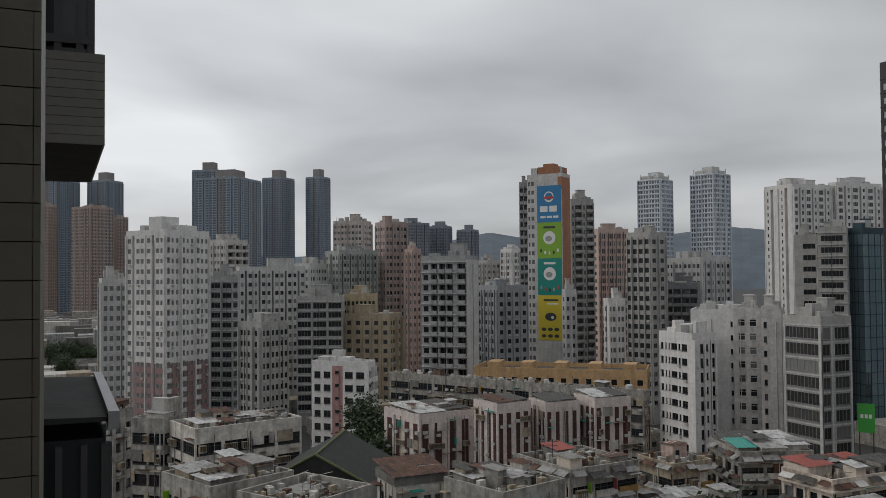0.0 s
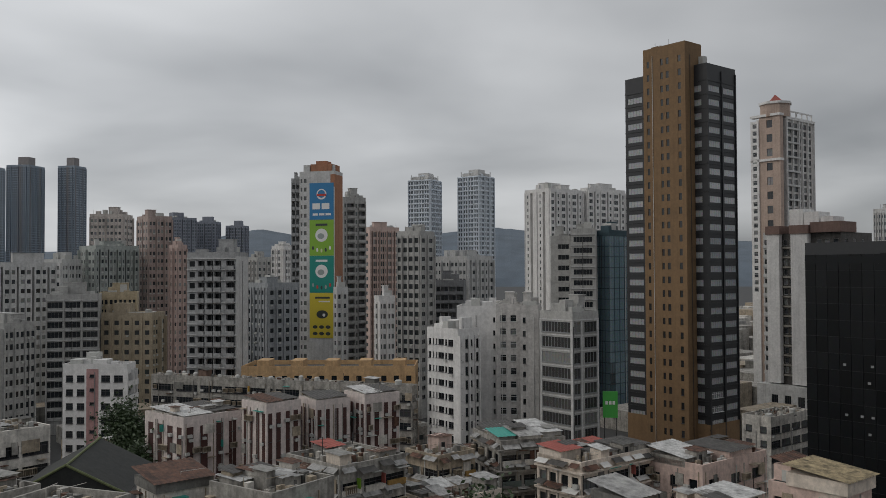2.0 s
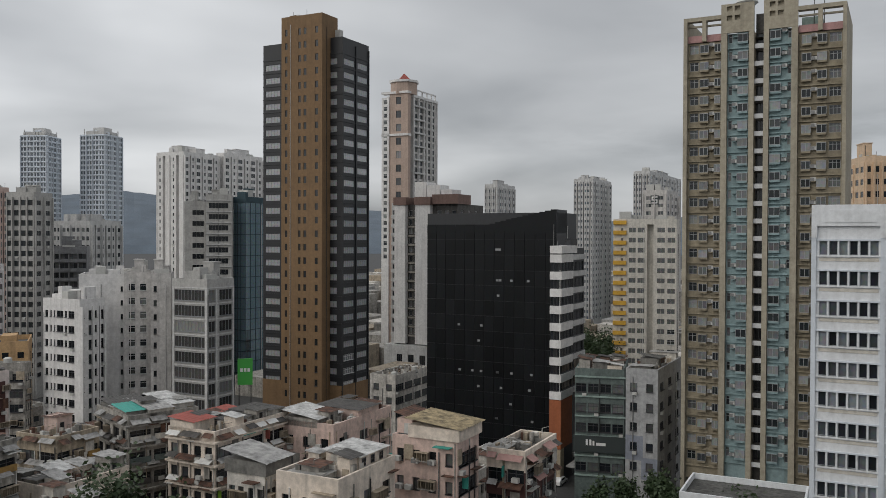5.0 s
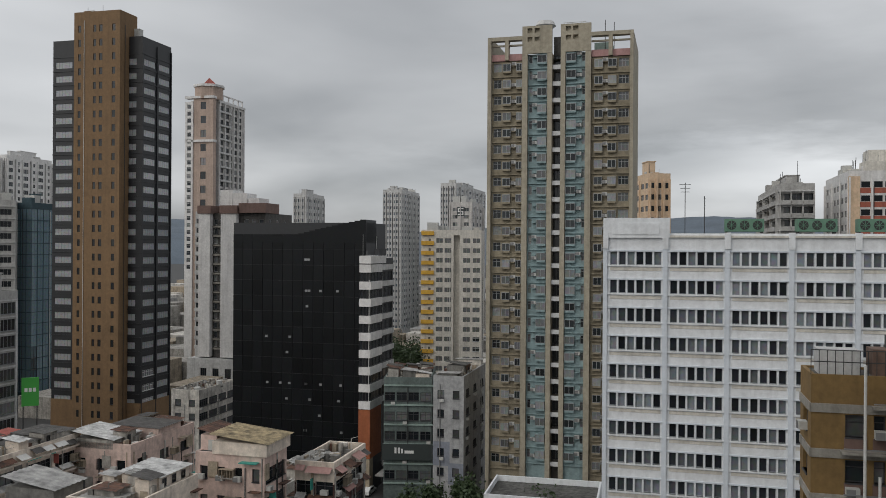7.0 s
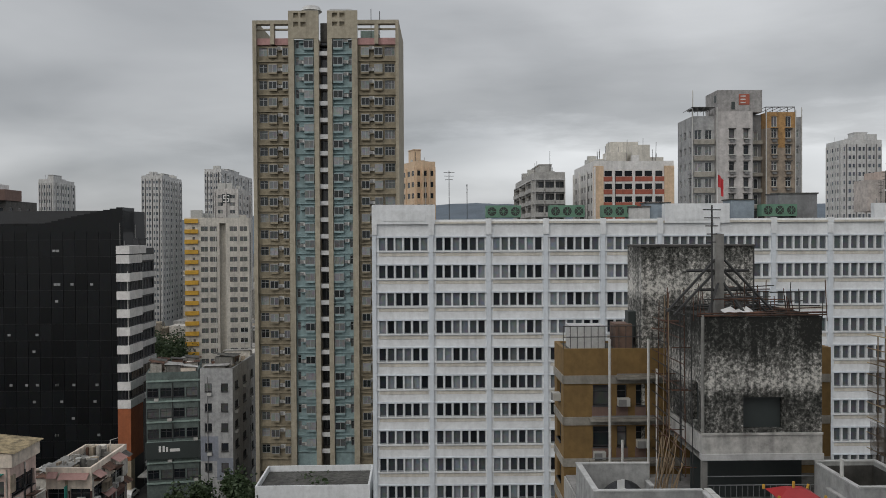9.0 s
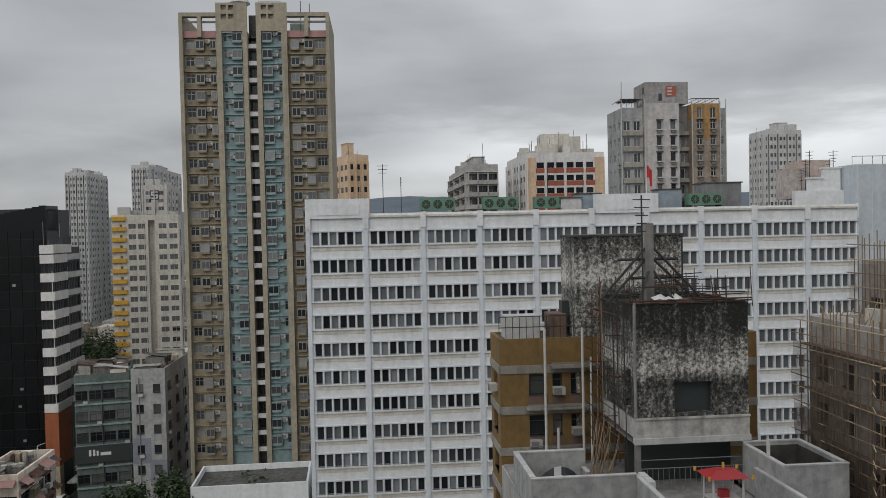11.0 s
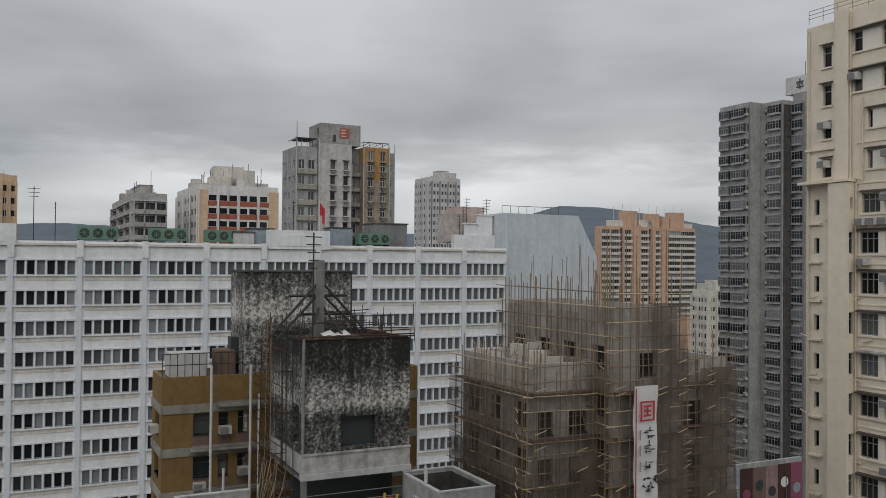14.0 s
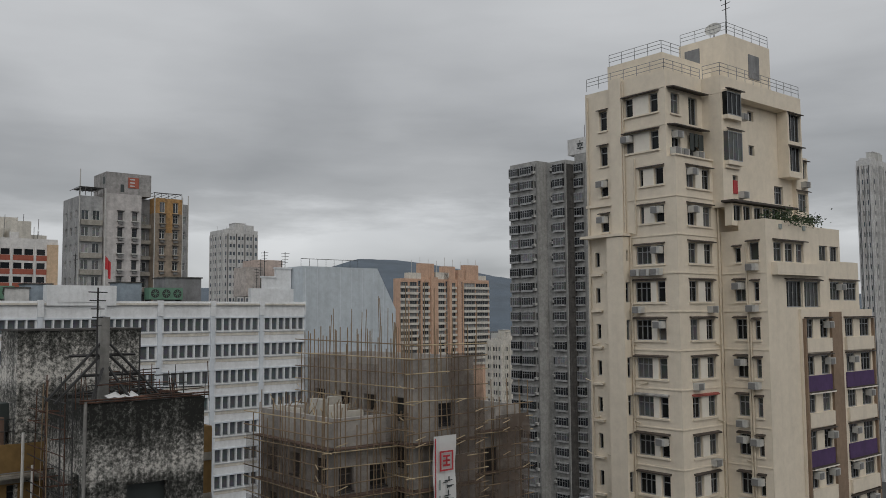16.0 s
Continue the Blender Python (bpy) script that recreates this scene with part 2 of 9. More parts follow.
# ---- mesh helpers ----
class Geo:
    def __init__(self):
        self.v, self.f, self.m = [], [], []

    def quad(self, a, b, c, d, mi=0):
        n = len(self.v)
        self.v += [a, b, c, d]
        self.f.append((n, n + 1, n + 2, n + 3))
        self.m.append(mi)

    def box(self, x0, y0, z0, x1, y1, z1, mi=0):
        n = len(self.v)
        self.v += [(x0, y0, z0), (x1, y0, z0), (x1, y1, z0), (x0, y1, z0), (x0, y0, z1), (x1, y0, z1), (x1, y1, z1), (x0, y1, z1)]
        for q in ((0, 3, 2, 1), (4, 5, 6, 7), (0, 1, 5, 4), (1, 2, 6, 5), (2, 3, 7, 6), (3, 0, 4, 7)):
            self.f.append(tuple(n + k for k in q))
            self.m.append(mi)

    def bar(self, a, b, r, mi=0, n=5):
        a, b = Vector(a), Vector(b)
        d = (b - a).normalized()
        s = d.cross(Vector((0.3, 0.1, 1) if abs(d.z) < 0.9 else (1, 0.2, 0))).normalized()
        t = d.cross(s)
        k = len(self.v)
        for p in (a, b):
            for i in range(n):
                w = 2 * math.pi * i / n
                self.v.append(tuple(p + s * (r * math.cos(w)) + t * (r * math.sin(w))))
        for i in range(n):
            j = (i + 1) % n
            self.f.append((k + i, k + j, k + n + j, k + n + i)); self.m.append(mi)
        self.f.append(tuple(range(k + n - 1, k - 1, -1))); self.m.append(mi)
        self.f.append(tuple(range(k + n, k + 2 * n))); self.m.append(mi)

    def cyl(self, x, y, z0, z1, r, mi=0, n=14, r1=None):
        r1 = r if r1 is None else r1
        k = len(self.v)
        for z, q in ((z0, r), (z1, r1)):
            for i in range(n):
                w = 2 * math.pi * i / n
                self.v.append((x + q * math.cos(w), y + q * math.sin(w), z))
        for i in range(n):
            j = (i + 1) % n
            self.f.append((k + i, k + j, k + n + j, k + n + i)); self.m.append(mi)
        self.f.append(tuple(range(k + n - 1, k - 1, -1))); self.m.append(mi)
        self.f.append(tuple(range(k + n, k + 2 * n))); self.m.append(mi)

    def add(self, other, pos, turn):
        c, sn, n = math.cos(turn), math.sin(turn), len(self.v)
        self.v += [(pos[0] + x * c - y * sn, pos[1] + x * sn + y * c, pos[2] + z) for x, y, z in other.v]
        self.f += [tuple(n + k for k in q) for q in other.f]
        self.m += other.m

    def mesh(self, name, mats):
        me = bpy.data.meshes.new(name)
        seen, index, pts = {}, [], []
        for p in self.v:
            key = (round(p[0], 4), round(p[1], 4), round(p[2], 4))
            if key not in seen:
                seen[key] = len(pts)
                pts.append(key)
            index.append(seen[key])
        me.from_pydata(pts, [], [tuple(index[k] for k in q) for q in self.f])
        for mt in mats:
            me.materials.append(mt)
        if len(mats) > 1:
            me.polygons.foreach_set("material_index", self.m)
        me.update()
        return me

    def put(self, name, mats, parent=None, label="", kind=""):
        if not self.f:
            return None
        mats = mats if isinstance(mats, (list, tuple)) else [mats]
        ob = new(name, self.mesh(name, mats))
        ob.parent = parent
        return tagged(ob, label, kind=kind)


def child(name, me, parent, loc, rz=0.0, label=""):
    ob = new(name, me)
    ob.parent = parent
    ob.location = loc
    ob.rotation_euler = (0, 0, rz)
    return tagged(ob, label) if label else ob


MESHES = {}


def sash(g, w, h, panes, y):
    """Frame bars that stand proud of their panes, all in one piece, at depth y."""
    t = 0.07
    xs, zs = [0.0], [0.0, t]
    for k in range(panes):
        xs += [(w - t) * k / panes + t, (w - t) * (k + 1) / panes]
    xs.append(w)
    if 1.3 < h < 1.6:
        zs += [h * 0.66, h * 0.66 + 0.06]
    zs += [h - t, h]
    f = y - 0.05
    for i in range(len(xs) - 1):
        for j in range(len(zs) - 1):
            x0, x1, z0, z1 = xs[i], xs[i + 1], zs[j], zs[j + 1]
            if i % 2 and j % 2:
                g.quad((x0, y, z0), (x1, y, z0), (x1, y, z1), (x0, y, z1), 1)
                g.quad((x0, f, z0), (x1, f, z0), (x1, y, z0), (x0, y, z0))
                g.quad((x0, y, z1), (x1, y, z1), (x1, f, z1), (x0, f, z1))
                g.quad((x0, f, z0), (x0, y, z0), (x0, y, z1), (x0, f, z1))
                g.quad((x1, y, z0), (x1, f, z0), (x1, f, z1), (x1, y, z1))
            else:
                g.quad((x0, f, z0), (x1, f, z0), (x1, f, z1), (x0, f, z1))


def window_geo(w, h, panes, sill):
    g = Geo()
    sash(g, w, h, panes, 0.0)
    if sill:
        g.box(0, -0.33, -0.09, w, -0.05, 0)
    return g


def window_mesh(w, h, panes, frame_m, glass, sill=True):
    key = ("win", round(w, 2), round(h, 2), panes, frame_m.name, glass.name, sill)
    if key not in MESHES:
        MESHES[key] = window_geo(w, h, panes, sill).mesh("window", [frame_m, glass])
    return MESHES[key]


def ac_mesh():
    if "ac" not in MESHES:
        g = Geo()
        g.box(0, -0.5, 0, 0.75, 0, 0.5)
        g.box(0, -0.56, 0.05, 0.5, -0.5, 0.45, 1)
        g.v[8] = (0, -0.56, 0.0); g.v[9] = (0.5, -0.56, 0.0)
        g.v[11] = (0, -0.5, 0.0)
        MESHES["ac"] = g.mesh("air_conditioner", [AC_M, AC_D])
    return MESHES["ac"]


def bay_mesh(w, h, d, frame_m, glass, base_m):
    key = ("bay", round(w, 2), round(h, 2), d, base_m.name)
    if key not in MESHES:
        g = Geo()
        f = -d - 0.05
        g.box(0, f, -0.3, w, 0, 0, 2)
        g.box(0, f, h, w, 0, h + 0.16, 2)
        sash(g, w, h, max(2, int(w / 0.6)), -d)
        for x in (0, w):
            g.quad((x, f, 0), (x, 0, 0), (x, 0, h), (x, f, h), 1)
        MESHES[key] = g.mesh("bay_window", [frame_m, glass, base_m])
    return MESHES[key]


def balcony_mesh(w, d, h, mat, rail):
    key = ("bal", round(w, 2), d, h, mat.name, rail)
    if key not in MESHES:
        g = Geo()
        g.box(0, -d, -0.15, w, 0, 0)
        if rail:
            g.box(0, -d, h - 0.06, w, -d + 0.06, h, 1)
            for k in range(int(w / 0.35) + 1):
                x = min(k * 0.35, w - 0.03)
                g.box(x, -d + 0.01, 0, x + 0.03, -d + 0.04, h, 1)
        else:
            g.box(0, -d, 0, w, -d + 0.1, h); g.box(0, -d + 0.1, 0, 0.1, 0, h); g.box(w - 0.1, -d + 0.1, 0, w, 0, h)
        MESHES[key] = g.mesh("balcony", [mat, STEEL])
    return MESHES[key]


def face_map(side):
    if side == "r":
        return lambda u, d, v: (u, d, v)
    return lambda u, d, v: (d, u, v)


def wall_face(g, side, L, z0, z1, holes, zones=(), mi=0):
    """One outer wall with real openings: holes are (u0, u1, v0, v1, depth)."""
    P = face_map(side)
    holes = [tuple(round(q, 3) for q in h) for h in holes]
    us = sorted({0.0, L} | {round(x, 3) for h in holes for x in h[:2]})
    z0, z1, L = round(z0, 3), round(z1, 3), round(L, 3)
    vs = sorted({z0, z1} | {round(x, 3) for h in holes for x in h[2:4]} | {round(min(max(x, z0), z1), 3) for h in zones for x in h[2:4]})
    zu = sorted({x for h in zones for x in h[:2]} | set(us))

    def tone(u, v):
        for q in zones:
            if q[0] < u < q[1] and q[2] < v < q[3]:
                return q[4]
        return mi

    def strip(x, a, v0, v1):
        cuts = [x] + [u for u in zu if x + 1e-3 < u < a - 1e-3] + [a]
        for p, q in zip(cuts, cuts[1:]):
            g.quad(P(p, 0, v0), P(q, 0, v0), P(q, 0, v1), P(p, 0, v1), tone((p + q) / 2, (v0 + v1) / 2))

    rows = {}
    for h in holes:
        rows.setdefault((round(h[2], 3), round(h[3], 3)), []).append((round(h[0], 3), round(h[1], 3)))
    for v0, v1 in zip(vs, vs[1:]):
        mid = (v0 + v1) / 2
        cut = sorted(s for (a, b), spans in rows.items() if a < mid < b for s in spans)
        x = 0.0
        for a, b in cut + [(L, L)]:
            if a > x + 1e-4:
                strip(x, a, v0, v1)
            x = max(x, b)
    for u0, u1, v0, v1, dep in holes:
        g.quad(P(u0, 0, v0), P(u1, 0, v0), P(u1, dep, v0), P(u0, dep, v0), mi)
        g.quad(P(u0, dep, v1), P(u1, dep, v1), P(u1, 0, v1), P(u0, 0, v1), mi)
        g.quad(P(u0, 0, v0), P(u0, dep, v0), P(u0, dep, v1), P(u0, 0, v1), mi)
        g.quad(P(u1, 0, v0), P(u1, 0, v1), P(u1, dep, v1), P(u1, dep, v0), mi)


def on_face(side, u0, u1, d, v):
    """Where a facade piece goes, and its turn."""
    return ((u0, d, v), 0.0) if side == "r" else ((d, u1, v), -math.pi / 2)


FOOT = []


def house(name, label, x, y, rz, wr, wl, h, paint, sh=2.8, right=None, left=None, z0=0.0, z_first=3.0, each=True,
          frame_m=None, glass=None, ledge=0.0, parapet=1.1, ac=0.0, seed=1, category="apartment building", group="", roof_boxes=1, top_gap=0.6, ledge_m=None, limit=0, zones=(), more=(), hood=0.0, inc=True, pipes=2):
    """A building with its near corner at (x, y): one face runs wr metres to the right, one wl metres to the left.
    right, left: (bays, [(from, to, low, high, kind), ...]) with from and to as shares of a bay, low and high in metres over the storey's floor.
    kinds: w window, b balcony, y bay window, s full-height recess, c coloured panel."""
    FOOT.append((x, y, rz, wr, wl))
    rnd = random.Random(seed * 7 + int(wr * 10) + int(h * 10))
    root = new(name)
    root.location, root.rotation_euler = (x, y, z0), (0, 0, radians(rz))
    tagged(root, label, category, group)
    wr, wl, H = round(wr, 3), round(wl, 3), round(h - z0 - (parapet if inc else 0), 3)
    D = math.hypot(x, y)
    limit = limit or (190 if D < 75 else 36 if D < 185 else 4)
    frame_m, glass = frame_m or FRAME_A, glass or (GLASS if each else GLASS_FAR)
    n = max(1, int((H - z_first - top_gap) / sh))
    first = H - top_gap - n * sh
    g, far, led, acs, rest, bals, hd = Geo(), Geo(), Geo(), Geo(), Geo(), Geo(), Geo()
    count = 0
    for side, L, spec in (("r", wr, right), ("l", wl, left)):
        P = face_map(side)
        zz = [(q[1] * L, q[2] * L, q[3] if q[3] >= 0 else H + q[3], q[4] if q[4] > 0 else H + q[4], q[5]) for q in zones if q[0] == side]
        if not spec:
            wall_face(g, side, L, 0.0, H, [], zz)
            continue
        bays, items = spec
        bw = L / bays
        holes = []
        for b in range(bays):
            for a0, a1, lo, hi, kind in items:
                u0, u1 = round((b + a0) * bw, 3), round((b + a1) * bw, 3)
                if kind == "s":
                    holes.append((u0, u1, round(max(first - 0.3, 0.2), 3), round(H - 0.4, 3), lo))
                    z_lo = round(max(first - 0.3, 0.2), 3)
                    g.quad(P(u0, lo, z_lo), P(u1, lo, z_lo), P(u1, lo, round(H - 0.4, 3)), P(u0, lo, round(H - 0.4, 3)))
                    continue
                for i in range(n):
                    v0, v1 = round(first + i * sh + lo, 3), round(first + i * sh + hi, 3)
                    w, hh = u1 - u0, v1 - v0
                    if kind in "wb":
                        dep = (0.25 if D < 140 else 0.14) if kind == "w" else 1.1
                        holes.append((u0, u1, v0, v1, dep))
                        pos, turn = on_face(side, u0, u1, dep, v0)
                        if each and count < limit:
                            child("window", window_mesh(w, hh, max(1, int(w / 0.8)), frame_m, glass, kind == "w"), root, pos, turn)
                            count += 1
                        elif each and D < 200:
                            rest.add(window_geo(w, hh, max(1, int(w / 0.8)), kind == "w"), pos, turn)
                        else:
                            k = max(1, int(w / 0.9))
                            for j in range(k):
                                p0, p1 = u0 + w * j / k + 0.05, u0 + w * (j + 1) / k
                                far.quad(P(p0, dep - 0.02, v0), P(p1, dep - 0.02, v0), P(p1, dep - 0.02, v1), P(p0, dep - 0.02, v1))
                            g.quad(P(u0, dep, v0), P(u1, dep, v0), P(u1, dep, v1), P(u0, dep, v1))
                        if kind == "b":
                            pos, turn = on_face(side, u0, u1, 0.0, first + i * sh)
                            if each and D < 250:
                                child("balcony", balcony_mesh(w, 0.7, 1.0, paint, False), root, pos, turn)
                            else:
                                e = P(u0, -0.7, 0), P(u1, 0.0, 0)
                                fz = first + i * sh
                                bals.box(min(e[0][0], e[1][0]), min(e[0][1], e[1][1]), fz - 0.1, max(e[0][0], e[1][0]), max(e[0][1], e[1][1]), fz + 0.9)
                        elif hood and each:
                            q0, q1 = P(u0 - 0.15, -hood, v1 + 0.05), P(u1 + 0.15, 0, v1 + 0.15)
                            hd.box(*[min(c) for c in zip(q0, q1)], *[max(c) for c in zip(q0, q1)])
                        if kind == "w" and ac and rnd.random() < ac:
                            pos, turn = on_face(side, u0, u0 + 0.75, 0.0, v0 - 0.75 if rnd.random() < 0.6 else v0)
                            if each and D < 112:
                                child("air_conditioner", ac_mesh(), root, pos, turn)
                            else:
                                q0, q1 = P(u0, -0.45, v0 - 0.6), P(u0 + 0.7, 0, v0 - 0.15)
                                acs.box(*[min(s) for s in zip(q0, q1)], *[max(s) for s in zip(q0, q1)])
                    elif kind == "y":
                        pos, turn = on_face(side, u0, u1, 0.0, v0)
                        child("bay_window", bay_mesh(w, hh, 0.55, frame_m, glass, ledge_m or paint), root, pos, turn)
                    elif kind == "c":
                        q0, q1 = P(u0, -0.06, v0), P(u1, 0.02, v1)
                        led.box(*[min(s) for s in zip(q0, q1)], *[max(s) for s in zip(q0, q1)])
        wall_face(g, side, L, 0.0, H, holes, zz)
        if ledge:
            for i in range(n + 1):
                v = first + i * sh
                q0, q1 = P(0 if side == "r" else -ledge, -ledge, v - 0.12), P(L, 0.0, v + 0.12)
                led.box(*[min(s) for s in zip(q0, q1)], *[max(s) for s in zip(q0, q1)])
    g.quad((wr, 0, 0), (wr, wl, 0), (wr, wl, H), (wr, 0, H))
    g.quad((0, wl, 0), (0, wl, H), (wr, wl, H), (wr, wl, 0))
    if parapet:
        t, pp = 0.25, Geo()
        for q in ((0, 0, wr, t), (0, wl - t, wr, wl), (0, t, t, wl - t), (wr - t, t, wr, wl - t)):
            pp.box(q[0], q[1], H, q[2], q[3], H + parapet)
        pp.put("parapet", paint, root)
    g.put("wall", [paint, *more], root)
    hd.put("window_hood", SHEETD, root, kind="stuff")
    led.put("ledge", ledge_m or paint, root, kind="stuff")
    r = Geo()
    r.quad((0, 0, H + 0.02), (wr, 0, H + 0.02), (wr, wl, H + 0.02), (0, wl, H + 0.02))
    r.put("roof", ROOF_M, root)
    rest.put("window", [frame_m, glass], root, kind="stuff")
    bals.put("balcony_tier", paint, root, kind="stuff")
    if each and D < 270:
        for k in range(pipes if D < 140 else min(pipes, 1)):
            for side, L in (("r", wr), ("l", wl)):
                P = face_map(side)
                u = L * rnd.choice((0.02, 0.27, 0.5, 0.52, 0.77, 0.98))
                gp = Geo()
                gp.bar(P(u, -0.12, 0.5), P(u, -0.12, H - rnd.uniform(0.2, 3)), 0.07, 0, 5)
                gp.put("drainpipe", rnd.choice((PIPE, STEEL, AC_D)), root)
    far.put("window_glazing", glass, root, kind="stuff")
    acs.put("cooling_unit", AC_M, root, kind="stuff")
    if H > 24 and D > 90 and inc and (parapet > 0.5 or D > 300):
        # tanks, ducts, low walls and rods on the roof
        rp = Geo()
        for k in range(int(5 + wr * wl / 40)):
            q = rnd.uniform(0.8, 3.2), rnd.uniform(0.8, 3.2), rnd.choice((0.8, 1.2, 1.6, 2.2, 3.0))
            px, py = rnd.uniform(0.4, max(0.5, wr - q[0] - 0.4)), rnd.uniform(0.4, max(0.5, wl - q[1] - 0.4))
            if px + q[0] < wr and py + q[1] < wl:
                rp.box(px, py, H + 0.02, px + q[0], py + q[1], H + 0.3 + q[2], rnd.randrange(2))
        for k in range(4):
            px, py = rnd.uniform(0.5, wr - 0.5), rnd.uniform(0.5, wl - 0.5)
            rp.bar((px, py, H), (px, py, H + rnd.uniform(1.2, 3.2)), 0.05, 2, 4)
        rp.put("roof_plant", [paint, AC_M, AC_D], root, kind="stuff")
        # shallow ribs between the flats
        if D > 135 and category != "office building":
            rb = Geo()
            for side, L, spec in (("r", wr, right), ("l", wl, left)):
                if not spec or spec[0] < 2:
                    continue
                P = face_map(side)
                for b in range(spec[0] + 1):
                    u = min(max(b * L / spec[0], 0.17), L - 0.17)
                    q0, q1 = P(u - 0.16, -rnd.choice((0.25, 0.45, 0.8)), 0.5), P(u + 0.16, 0.0, H - 0.3)
                    rb.box(*[min(c) for c in zip(q0, q1)], *[max(c) for c in zip(q0, q1)])
            rb.put("wall_rib", paint, root, kind="stuff")
    for k in range(roof_boxes):
        b = Geo()
        bw, bd, bh = wr * rnd.uniform(0.25, 0.45), wl * rnd.uniform(0.25, 0.45), rnd.uniform(2.5, 4.5)
        bx, by = (wr - bw) * rnd.uniform(0.2, 0.8), (wl - bd) * rnd.uniform(0.2, 0.8)
        b.box(bx, by, H + 0.02, bx + bw, by + bd, H + bh)
        b.box(bx - 0.15, by - 0.15, H + bh, bx + bw + 0.15, by + bd + 0.15, H + bh + 0.2)
        b.put("stair_tower", paint, root)
    return root


# storey patterns
W1 = [(0.28, 0.72, 0.9, 2.2, "w")]
W2 = [(0.12, 0.42, 0.9, 2.2, "w"), (0.58, 0.88, 0.9, 2.2, "w")]
WB = [(0.08, 0.92, 0.9, 2.3, "w")]
BAL = [(0.06, 0.94, 0.15, 2.4, "b")]
SLOT = [(0.05, 0.3, 0.9, 2.2, "w"), (0.4, 0.55, 1.6, 0, "s"), (0.66, 0.92, 0.9, 2.2, "w")]

# ---- ground ----
asphalt = wall_paint("asphalt", (0.06, 0.06, 0.06), 0.4, scale=0.15)
g = Geo()
g.quad((-4500, -4500, 0), (4500, -4500, 0), (4500, 4500, 0), (-4500, 4500, 0))
tagged(g.put("ground", asphalt), "grey asphalt ground of streets between the buildings", "ground", kind="structure")

white = wall_paint("white_paint", (0.75, 0.74, 0.73), 0.28)
offwhite = wall_paint("offwhite_paint", (0.6, 0.58, 0.56), 0.45)
grey = wall_paint("grey_paint", (0.46, 0.455, 0.44), 0.4)
dgrey = wall_paint("dark_grey_paint", (0.24, 0.245, 0.255), 0.4)
# lightened so the colour carries haze on the far towers
bluegrey = wall_paint("blue_grey_cladding", (0.3, 0.355, 0.42), 0.3)
pinkish = wall_paint("faded_pink_paint", (0.55, 0.42, 0.38), 0.4)
beige = wall_paint("beige_paint", (0.55, 0.47, 0.38), 0.4)
yellow = wall_paint("ochre_paint", (0.5, 0.36, 0.18), 0.35)
brown = wall_paint("brown_tile", (0.225, 0.14, 0.072), 0.3)
black = wall_paint("black_cladding", (0.02, 0.022, 0.026), 0.3, 0.5)
cream = wall_paint("cream_paint", (0.77, 0.69, 0.57), 0.13)
orange = wall_paint("orange_paint", (0.58, 0.38, 0.2), 0.4)
salmon = wall_paint("salmon_tile", (0.6, 0.4, 0.29), 0.3)
tan = wall_paint("tan_tile", (0.31, 0.27, 0.195), 0.45)
mauve = wall_paint("mauve_grey_panel", (0.3, 0.28, 0.28), 0.3)
# brown lightened too, for haze over the far brown towers
tobacco = wall_paint("brown_ribbed_panel", (0.44, 0.35, 0.31), 0.3)
slate = wall_paint("slate_blue_panel", (0.25, 0.27, 0.32), 0.3)
palegrey = wall_paint("pale_grey_paint", (0.6, 0.6, 0.595), 0.35)
midgrey = wall_paint("mid_grey_paint", (0.4, 0.405, 0.41), 0.45)
maroon = wall_paint("faded_maroon_paint", (0.36, 0.24, 0.235), 0.4)
maroonbrown = wall_paint("maroon_brown_fascia", (0.2, 0.13, 0.11), 0.3)
rustwhite = wall_paint("rust_stained_white", (0.56, 0.51, 0.48), 0.55)
greygreen = wall_paint("grey_green_paint", (0.38, 0.41, 0.39), 0.45)
dustpink = wall_paint("dusty_pink_paint", (0.45, 0.36, 0.33), 0.4)
shellpink = wall_paint("shell_pink_paint", (0.6, 0.46, 0.41), 0.3)
shellbeige = wall_paint("shell_beige_paint", (0.48, 0.37, 0.31), 0.3)
rosepink = wall_paint("rose_pink_paint", (0.46, 0.27, 0.26), 0.35)
ochre = wall_paint("dull_ochre_paint", (0.52, 0.43, 0.29), 0.4)
sand = wall_paint("sand_paint", (0.46, 0.385, 0.28), 0.4)
bluedark = wall_paint("blue_grey_paint", (0.36, 0.38, 0.4), 0.4)
brick_orange = wall_paint("orange_brick_paint", (0.4, 0.19, 0.11), 0.35)
rustorange = wall_paint("rust_orange_cladding", (0.38, 0.12, 0.05), 0.3)
teal_dark = wall_paint("dark_teal_frame", (0.05, 0.09, 0.11), 0.3)
charcoal = wall_paint("charcoal_cladding", (0.022, 0.024, 0.028), 0.3, 0.5)
redroof = wall_paint("red_roof_paint", (0.36, 0.1, 0.08), 0.35)
sunyellow = wall_paint("sunflower_yellow_paint", (0.68, 0.4, 0.06), 0.25)
aqua = wall_paint("pale_aqua_tile", (0.27, 0.37, 0.385), 0.35)
tanlight = wall_paint("light_tan_tile", (0.4, 0.36, 0.28), 0.35)
sky_white = plain("pale_opening", (0.6, 0.61, 0.62), 0.8)
peach = wall_paint("peach_paint", (0.7, 0.52, 0.36), 0.3)
brickred = wall_paint("brick_red_tile", (0.4, 0.12, 0.08), 0.3)
stainorange = wall_paint("orange_stained_render", (0.46, 0.27, 0.11), 0.6)
sign_blue = plain("sign_blue", (0.03, 0.2, 0.42), 0.5, 0, 0.1)
sign_green = plain("sign_green", (0.22, 0.42, 0.04), 0.5, 0, 0.1)
sign_teal = plain("sign_teal", (0.01, 0.24, 0.2), 0.5, 0, 0.1)
